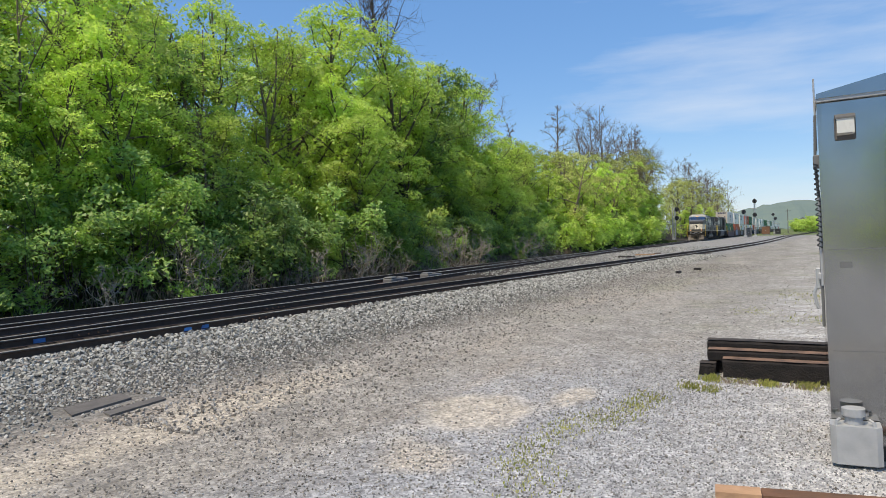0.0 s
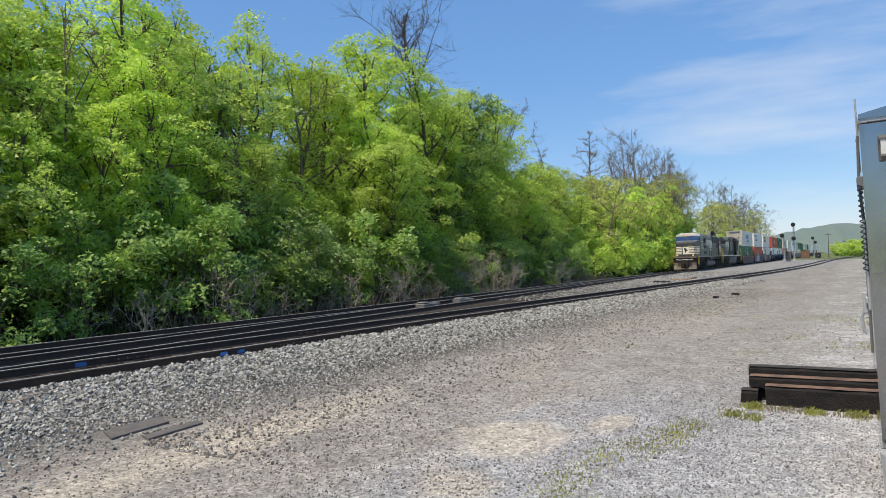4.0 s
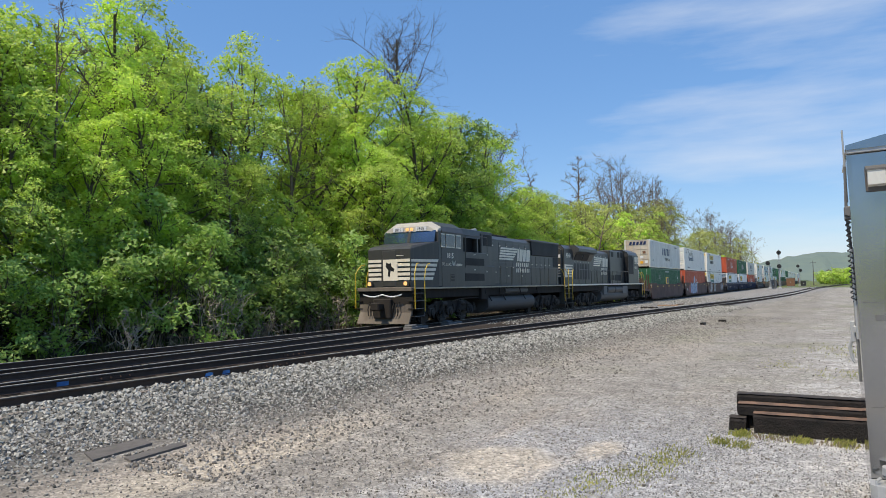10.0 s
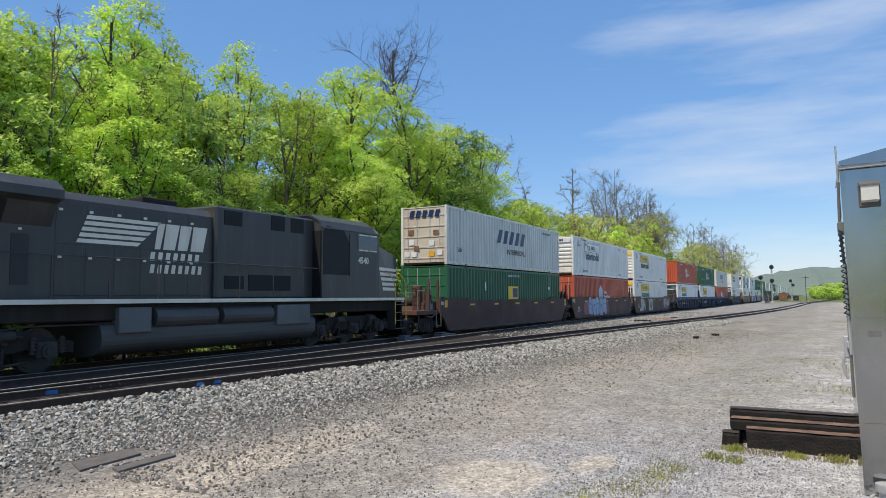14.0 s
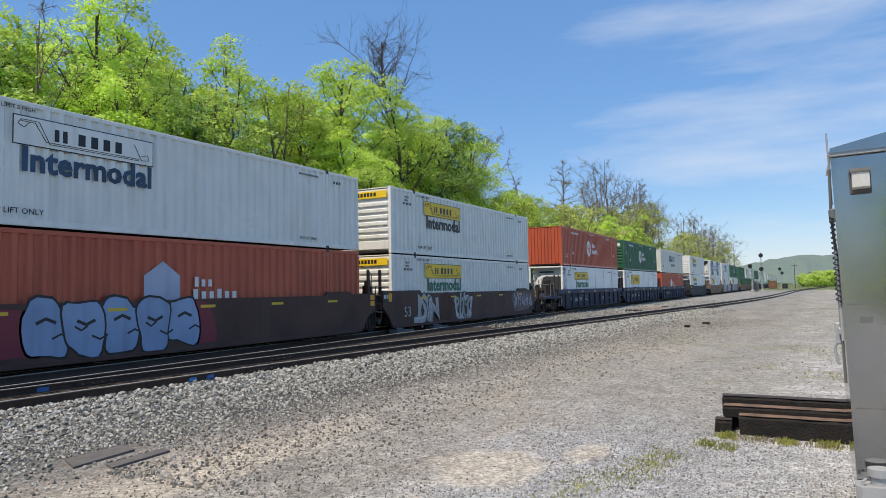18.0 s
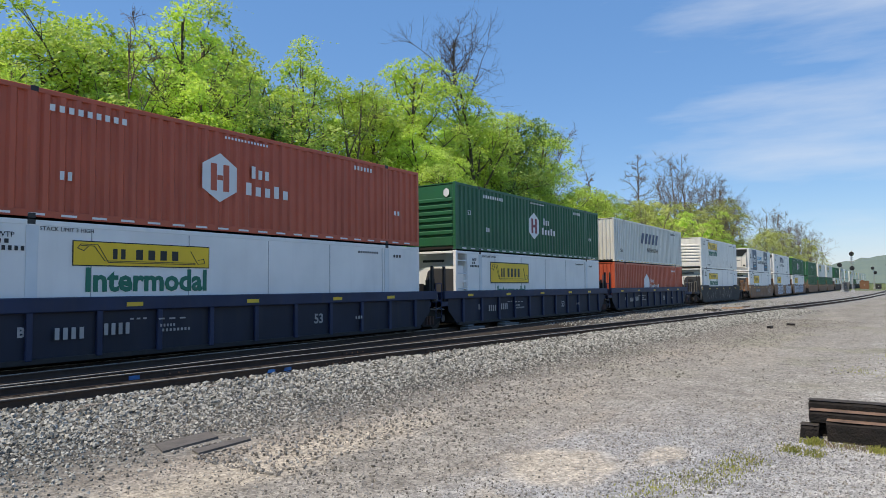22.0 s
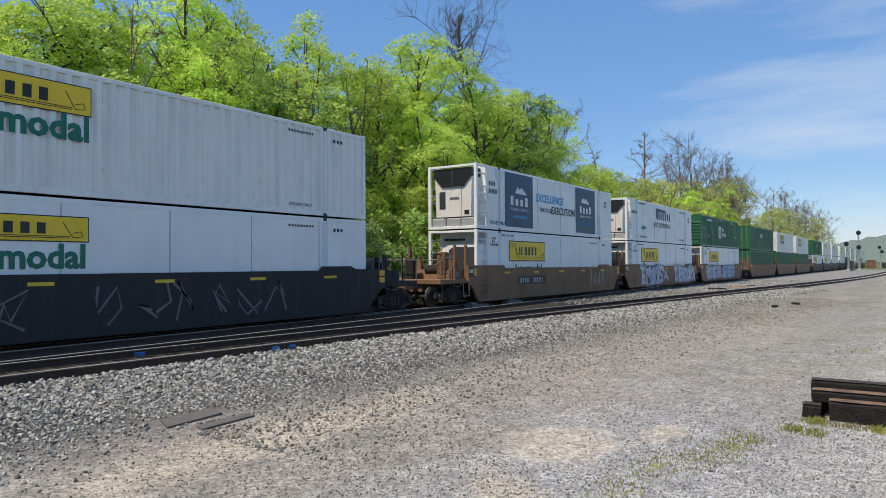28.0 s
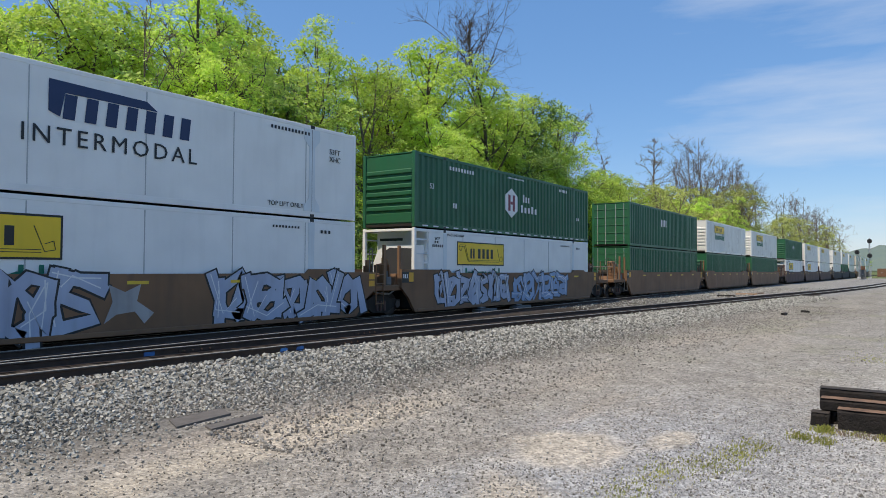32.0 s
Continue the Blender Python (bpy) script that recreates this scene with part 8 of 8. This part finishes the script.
# rubber mats left on the ballast
for k, (pts, lab) in enumerate((([(5.12, 7.86), (5.96, 7.95), (5.84, 7.57), (4.95, 7.45)], "flat grey rubber crossing mat on the ballast"), ([(5.21, 7.25), (6.06, 7.30), (6.00, 7.12), (5.15, 7.04)], "narrow grey rubber strip on the ballast"))):
    zz = float(np.mean([ground_z(a, b) for a, b in pts])) + 0.022
    g = Geo().prism(pts, zz - 0.03, zz + 0.004, "z")
    mt = thing("rubber_mat", lab, "mat", "mats on the ballast")
    part("slab", g, M["mat_grey"], mt)
    part("edge_strip", Geo().tube((*pts[0], zz), (*pts[1], zz), 0.006, n=6), M["mat_grey"], mt)

# a sawn board in the foreground
b = thing("wooden_board", "brown wooden board with a pale sawn end on the gravel", "board")
part("plank", Geo().prism([(5.36, 0.22), (5.52, 0.24), (5.86, -1.6), (5.70, -1.62)], YARD + 0.0, YARD + 0.055, "z"), M["orange_brown"], b)
part("sawn_end", Geo().prism([(5.30, 0.53), (5.46, 0.55), (5.518, 0.245), (5.358, 0.225)], YARD + 0.0, YARD + 0.057, "z"), M["plank"], b, "pale unstained end")

# ---- the signal cabinet ----
def signal_cabinet():
    c = thing("signal_cabinet", "tall aluminium railway signal cabinet with a lamp on its wall", "cabinet", at=(6.6, -0.270, YARD + 0.02))
    c.rotation_euler = (radians(-1.45), 0, 0)
    part("wall_panel", Geo().box(0, 1.25, -2.4, 0.0, 0.12, 3.02, 0.012), M["steel_sheet"], c, "brushed aluminium wall panels")
    part("foundation", Geo().box(0.05, 1.2, -2.3, -0.05, -0.15, 0.13), M["black_metal"], c)
    part("roof", Geo().prism([(0.012, 3.02), (-2.45, 3.02), (-2.45, 3.05), (-1.2, 3.30), (0.008, 3.06)], -0.06, 1.31, "x"), M["steel_sheet"], c, "shallow gabled metal roof")
    part("drip_edge", Geo().box(-0.05, -0.02, -2.45, 0.012, 2.99, 3.03, 0.005), M["galv"], c)
    part("corner_trim", Geo().box(-0.006, 0.03, -0.03, 0.006, 0.14, 3.0), M["steel_sheet"], c)
    lamp = part("wall_lamp", Geo().box(-0.02, 0.0, -0.27, -0.115, 2.66, 2.86, 0.01), M["mat_grey"], c, "weatherproof wall lamp")
    part("diffuser", Geo().prism([(-0.02, 2.70), (-0.10, 2.71), (-0.11, 2.83), (-0.02, 2.85)], -0.255, -0.13), M["lens"], lamp, "frosted lamp glass")
    part("lamp_hood", Geo().prism([(-0.02, 2.845), (-0.115, 2.825), (-0.115, 2.84), (-0.02, 2.875)], -0.265, -0.12), M["galv_dull"], lamp)
    box = part("junction_box", Geo().prism([(-0.24, -0.02), (-0.24, -0.30), (-0.21, -0.34), (-0.02, -0.34), (-0.02, 0.02), (-0.20, 0.02)], 0.02, 0.33, "z"), M["galv"], c, "galvanised metal vent box")
    part("cap", Geo().tube((-0.13, -0.15, 0.33), (-0.13, -0.15, 0.40), 0.065, n=18).tube((-0.13, -0.15, 0.40), (-0.13, -0.15, 0.46), 0.085, n=20), M["galv"], box, "round vent cap")
    for yy in (-0.02, -0.29):
        part("clamp", Geo().path([(-0.2, yy, 0.30), (-0.2, yy, 0.36), (-0.15, yy + 0.03 * (1 if yy < -0.1 else -1), 0.37)], 0.012), M["galv"], box)
    part("warning_label", Geo().box(-0.004, -0.001, -0.20, -0.11, 1.60, 1.65), M["galv_dull"], c)
    # fittings on the side that faces the tracks
    part("antenna", Geo().tube((0.1, 0.02, 2.6), (0.1, 0.02, 3.22), 0.008, n=6), M["galv"], c, "thin rod antenna")
    part("cable", Geo().path([(0.06, 0.02, 2.9), (0.07, 0.035, 2.5), (0.06, 0.02, 2.2), (0.06, 0.025, 1.1)], 0.012), M["galv_dull"], c)
    part("bracket", Geo().box(0.02, 0.14, 0.0, 0.05, 2.45, 2.56, 0.008), M["galv_dull"], c)
    part("coiled_cable", Geo().path([(0.03 + 0.018 * math.cos(k * 0.9), 0.03 + 0.018 * math.sin(k * 0.9), 2.50 - k * 0.0062) for k in range(120)], 0.006, 4), M["black_metal"], c, "black coiled cable")
    for zz in (0.9, 1.75):
        part("panel_seam", Geo().box(-0.004, 0.0, -2.39, -0.01, zz, zz + 0.006), M["galv_dull"], c)
    part("door_hinge", Geo().tube((0.05, 0.016, 1.45), (0.05, 0.016, 2.2), 0.016, n=8), M["galv"], c)
    h = part("door_handle", Geo().box(0.05, 0.16, 0.0, 0.05, 1.50, 1.56, 0.008).box(0.08, 0.12, 0.03, 0.07, 1.42, 1.60, 0.008), M["galv"], c, "galvanised door handle")
    part("padlock", Geo().path([(0.1, 0.06, 1.46), (0.1, 0.085, 1.38), (0.1, 0.07, 1.28), (0.1, 0.05, 1.25)], 0.014), M["galv"], h)
    return c


def lens_material():
    m = mat("lens", (0.72, 0.70, 0.64), (0.66, 0.63, 0.56), 5, 0.25)
    return m


M["lens"] = lens_material()
signal_cabinet()


# ---- signals and lineside gear ----
def signal_mast(x, y, h, heads, label, ladder=True, lattice=False):
    s = thing("railway_signal", label, "railway signal", "railway signals", at=(x, y, float(ground_z(x, y))))
    part("base", Geo().box(-0.35, 0.35, -0.35, 0.35, 0, 0.5, 0.03), M["galv"], s)
    if lattice:
        for a in (-0.45, 0.45):
            for bb in (-0.25, 0.25):
                part("leg", Geo().tube((a, bb, 0.3), (a, bb, h), 0.06, n=6), M["galv"], s)
        for k in range(int(h / 0.9)):
            z = 0.5 + k * 0.9
            part("brace", Geo().tube((-0.45, -0.25, z), (0.45, -0.25, z + 0.9), 0.035, n=5).tube((-0.45, 0.25, z + 0.9), (-0.45, -0.25, z), 0.035, n=5), M["galv"], s)
            part("ring", Geo().box(-0.5, 0.5, -0.3, -0.2, z, z + 0.08).box(-0.5, 0.5, 0.2, 0.3, z, z + 0.08), M["galv"], s)
    else:
        part("mast", Geo().tube((0, 0, 0.4), (0, 0, h), 0.09, 0.075, n=10), M["galv"], s, "galvanised steel mast")
    for k, (z, off) in enumerate(heads):
        hd = part("signal_head", Geo().tube((-0.32, off, z), (-0.26, off, z), 0.48, n=20).box(-0.26, 0.1, off - 0.25, off + 0.25, z - 0.42, z + 0.42, 0.05), M["black_metal"], s, "round black signal head")
        for q in range(3):
            part("hood", Geo().tube((-0.75, off + 0.24 * math.sin(q * 2.1), z + 0.24 * math.cos(q * 2.1)), (-0.3, off + 0.24 * math.sin(q * 2.1), z + 0.24 * math.cos(q * 2.1)), 0.12, n=10), M["black_metal"], hd)
    if ladder:
        part("ladder", Geo().tube((0.35, -0.22, 0.2), (0.25, -0.22, h - 0.4), 0.025, n=5).tube((0.35, 0.22, 0.2), (0.25, 0.22, h - 0.4), 0.025, n=5), M["galv"], s)
        for k in range(int(h / 0.45)):
            part("rung", Geo().tube((0.33, -0.22, 0.4 + k * 0.42), (0.33, 0.22, 0.4 + k * 0.42), 0.016, n=5), M["galv"], s)
        part("platform", Geo().box(-0.2, 0.6, -0.5, 0.5, h - 2.4, h - 2.32), M["galv"], s)
    return s


def relay_case(x, y, w, d, h, key, label):
    r = thing("relay_case", label, "cabinet", "relay cases", at=(x, y, float(ground_z(x, y))))
    part("housing", Geo().box(-w / 2, w / 2, -d / 2, d / 2, 0.2, h, 0.03), M[key], r)
    part("lid", Geo().box(-w / 2 - 0.05, w / 2 + 0.05, -d / 2 - 0.05, d / 2 + 0.05, h, h + 0.08, 0.02), M[key], r)
    part("plinth", Geo().box(-w / 2 + 0.1, w / 2 - 0.1, -d / 2 + 0.1, d / 2 - 0.1, -0.1, 0.2), M["galv"], r)
    part("door_handle", Geo().box(-w / 2 - 0.05, -w / 2, -0.1, 0.1, h * 0.5, h * 0.6), M["galv"], r)
    return r


signal_mast(172, 9.25, 9.0, ((8.3, 0.0), (5.2, 0.0)), "tall mast signal with two round black heads")
signal_mast(174, 11.4, 6.2, ((6.0, 0.3),), "lower signal post with one black head", ladder=True)
relay_case(176, 10.8, 1.2, 1.2, 2.1, "galv_dull", "grey metal relay case beside the mast signal")
signal_mast(150, 23.6, 7.0, ((6.4, -0.6), (4.6, -0.6)), "lattice signal mast at the edge of the wood", lattice=True, ladder=False)
signal_mast(250, 7.7, 7.4, ((6.6, 0.3), (5.2, -0.4)), "distant mast signal with small black heads")
relay_case(248, 10.2, 1.5, 2.4, 2.6, "rust", "rusty brown scrap bin far down the line")
relay_case(249, 6.6, 1.2, 1.6, 1.6, "black_metal", "dark low cabinet far down the line")
pole = thing("utility_pole", "thin dark wooden utility pole in the distance", "pole", at=(300, 4.4, float(ground_z(300, 4.4))))
part("shaft", Geo().tube((0, 0, -0.5), (0, 0, 9.5), 0.16, 0.1, n=8), M["bark"], pole)
part("crossarm", Geo().box(-0.06, 0.06, -1.1, 1.1, 8.6, 8.75), M["bark"], pole)
house = thing("house", "small white house among trees on the far hillside", "house", at=(1560, -4.0, 17))
part("wall", Geo().box(-4, 4, -5, 5, -3, 3.5), M["white_paint"], house)
part("roof", Geo().prism([(-5.6, 3.5), (5.6, 3.5), (0, 6)], -4.5, 4.5, "x"), M["mat_grey"], house)


def switch_machine(x, y, turn=0.0, label="grey electric switch machine between the tracks"):
    s = thing("switch_machine", label, "switch machine", "switch machines", at=(x, y, -0.17))
    s.rotation_euler[2] = turn
    part("housing", Geo().box(-0.55, 0.35, -0.22, 0.22, 0.0, 0.19, 0.03), M["galv_dull"], s, "cast grey housing")
    part("motor_cover", Geo().box(-0.5, 0.0, -0.19, 0.19, 0.19, 0.27, 0.04), M["galv_dull"], s)
    part("cover", Geo().box(0.4, 1.0, -0.2, 0.2, 0.0, 0.17, 0.03), M["galv_dull"], s)
    part("base_plate", Geo().box(-0.9, 1.15, -0.3, 0.3, -0.03, 0.02), M["rust"], s)
    part("throw_rod", Geo().tube((0.0, -0.2, 0.06), (0.0, -1.0, 0.04), 0.03, n=8), M["rail"], s)
    return s


switch_machine(25.0, 16.85 - 1.32, 0.05)
switch_machine(28.2, 16.85 - 1.32, 0.05, "low grey point-lock box between the tracks")
switch_machine(77.0, 18.6, 0.0, "pale switch machine beside the main line")
# painted marks and joints on the near rail
for x in (10.3, 10.75):
    t = thing("paint_mark", "bright blue spray paint on the rusty rail", "paint mark", "paint marks on the rail", at=(x, float(track_a(x)) - 0.7535, 0))
    part("paint", Geo().prism([(-0.12, -0.13), (0.1 if x < 10.5 else 0.26, -0.125), (0.13 if x < 10.5 else 0.3, -0.08), (0.04, -0.05), (-0.09, -0.06)], -0.020, -0.0125), M["blue_paint"], t)
    part("paint_foot", Geo().box(-0.1, 0.1 if x < 10.5 else 0.22, -0.072, -0.013, -0.152, -0.147), M["blue_paint"], t)
t = thing("paint_mark", "faded blue spray paint on the rusty rail", "paint mark", "paint marks on the rail", at=(8.1, float(track_a(8.1)) + 0.7535, 0))
part("paint", Geo().box(-0.12, 0.12, -0.020, -0.0125, -0.135, -0.05), M["blue_paint"], t)
for xx, side in ((12.2, -1), (16.0, -1), (20.5, -1), (9.2, 1), (14.4, 1)):
    t = thing("joint_bar", "bolted steel joint bar on the rail", "joint bar", "rail joint bars", at=(xx, float(track_a(xx)) + side * 0.7535, 0))
    t.rotation_euler[2] = math.atan2(float(track_a(xx + 1) - track_a(xx - 1)), 2)
    part("bar", Geo().box(-0.45, 0.45, -0.035, -0.013, -0.135, -0.05, 0.008), M["rail"], t)
    for k in range(4):
        part("bolt", Geo().tube((-0.32 + k * 0.21, -0.035, -0.09), (-0.32 + k * 0.21, -0.06, -0.09), 0.018, n=6), M["rust"], t)
M["old_wood"] = mat("old_wood", (0.27, 0.23, 0.19), (0.17, 0.14, 0.115), 6, 0.9, 0.5)
# weathered planks by the rail
for k, (x, y, ln, rz) in enumerate(((6.2, 10.95, 0.7, 0.05), (7.0, 11.05, 0.55, -0.06), (5.6, 10.7, 0.4, 0.3), (8.3, 11.0, 0.35, 0.1))):
    t = thing("wood_scrap", "splintered grey-brown board on the ballast", "wood scrap", "wood scraps", at=(x, y, float(ground_z(x, y)) + 0.01))
    t.rotation_euler[2] = rz
    part("splinter", Geo().prism([(-ln / 2, -0.08), (ln / 2, -0.06), (ln / 2 + 0.06, 0.02), (ln / 2 - 0.03, 0.08), (-ln / 2 + 0.05, 0.08)], 0.0, 0.03, "z"), M["old_wood"], t)
# loose debris on the yard
for k, (x, y, s, key) in enumerate(((33.0, 5.0, 0.5, "timber"), (36.5, 4.6, 0.4, "timber"), (52.0, 11.6, 1.2, "timber"), (57.0, 11.2, 1.6, "plank"), (60.0, 10.8, 1.0, "orange_brown"))):
    t = thing("debris", "broken piece of timber lying on the gravel", "debris", "debris in the yard", at=(x, y, float(ground_z(x, y))))
    t.rotation_euler[2] = k * 0.7
    part("chunk", Geo().prism([(-s / 2, -0.08), (s / 2, -0.1), (s / 2 + 0.08, 0.05), (-s / 2 + 0.1, 0.1)], -0.02, 0.10, "z"), M[key], t)

# an insect that crosses close before the camera
insect = thing("flying_insect", "small dark flying insect close before the camera", "insect", at=(-1.0, -1.5, float(ground_z(-1.0, -1.5)) + 0.004))
part("body", Geo().tube((-0.004, 0, 0), (0.0, 0, 0.001), 0.001, 0.0018, n=8).tube((0.0, 0, 0.001), (0.0035, 0, 0), 0.0018, 0.0008, n=8), M["black_metal"], insect)
for sy in (-1, 1):
    part("wing", Geo().prism([(0.001, 0), (-0.002, sy * 0.002), (-0.001, sy * 0.0045), (0.002, sy * 0.004)], 0.002, 0.0022, "z"), M["black_metal"], insect)


# ---- what moves ----
def along(t):
    """How far the train has rolled: near 10.5 metres a second, a little faster at the end."""
    k = (t - 16) / 16
    return -168.02 * k - 0.553 * k * k - 2.177 * k ** 3


def motions():
    times = [0, 2, 4, 6, 8, 10, 12, 14, 16, 18, 20, 22, 24, 26, 28, 30, 32]
    for ob, u, z in TRAIN:
        walk(ob, [(t, pose(u + along(t), MAIN, z)) for t in times])
    # the insect rises behind the camera, comes from above and leaves past the cabinet
    rest = float(ground_z(-1.0, -1.5)) + 0.004
    walk(insect, [(0, pose(-1.0, -1.5, rest)), (10.5, pose(-1.0, -1.5, rest)), (11.6, pose(0.3, 0.3, 2.9)), (11.9, pose(*FLY[0], 0, -20, 30)), (12.0, pose(*FLY[1], 0, 30, 40)), (12.1, pose(*FLY[2], 0, 20, 20)), (12.5, pose(0.4, -1.6, 1.6)), (14, pose(-2.0, -3.0, rest)), (32, pose(-2.0, -3.0, rest))])
    # the wheels roll without slipping, a quarter turn at most from row to row
    for ob, x, r in WHEELS:
        if ob.parent in TURNING:
            n = int(32 / (1.2 * r / 11.2)) + 1
            walk(ob, [(32 * i / n, pose(x, 0, r, 0, math.degrees(along(32 * i / n) / r) % 360, 0)) for i in range(n + 1)])


FLY = [(0.925, 0.023, 2.094), (0.974, -0.015, 1.954), (0.987, -0.121, 1.863)]
TURNING = [ob for ob, u, z in TRAIN if ob.name.startswith(("locomotive", "well_car")) and u < 60]
motions()
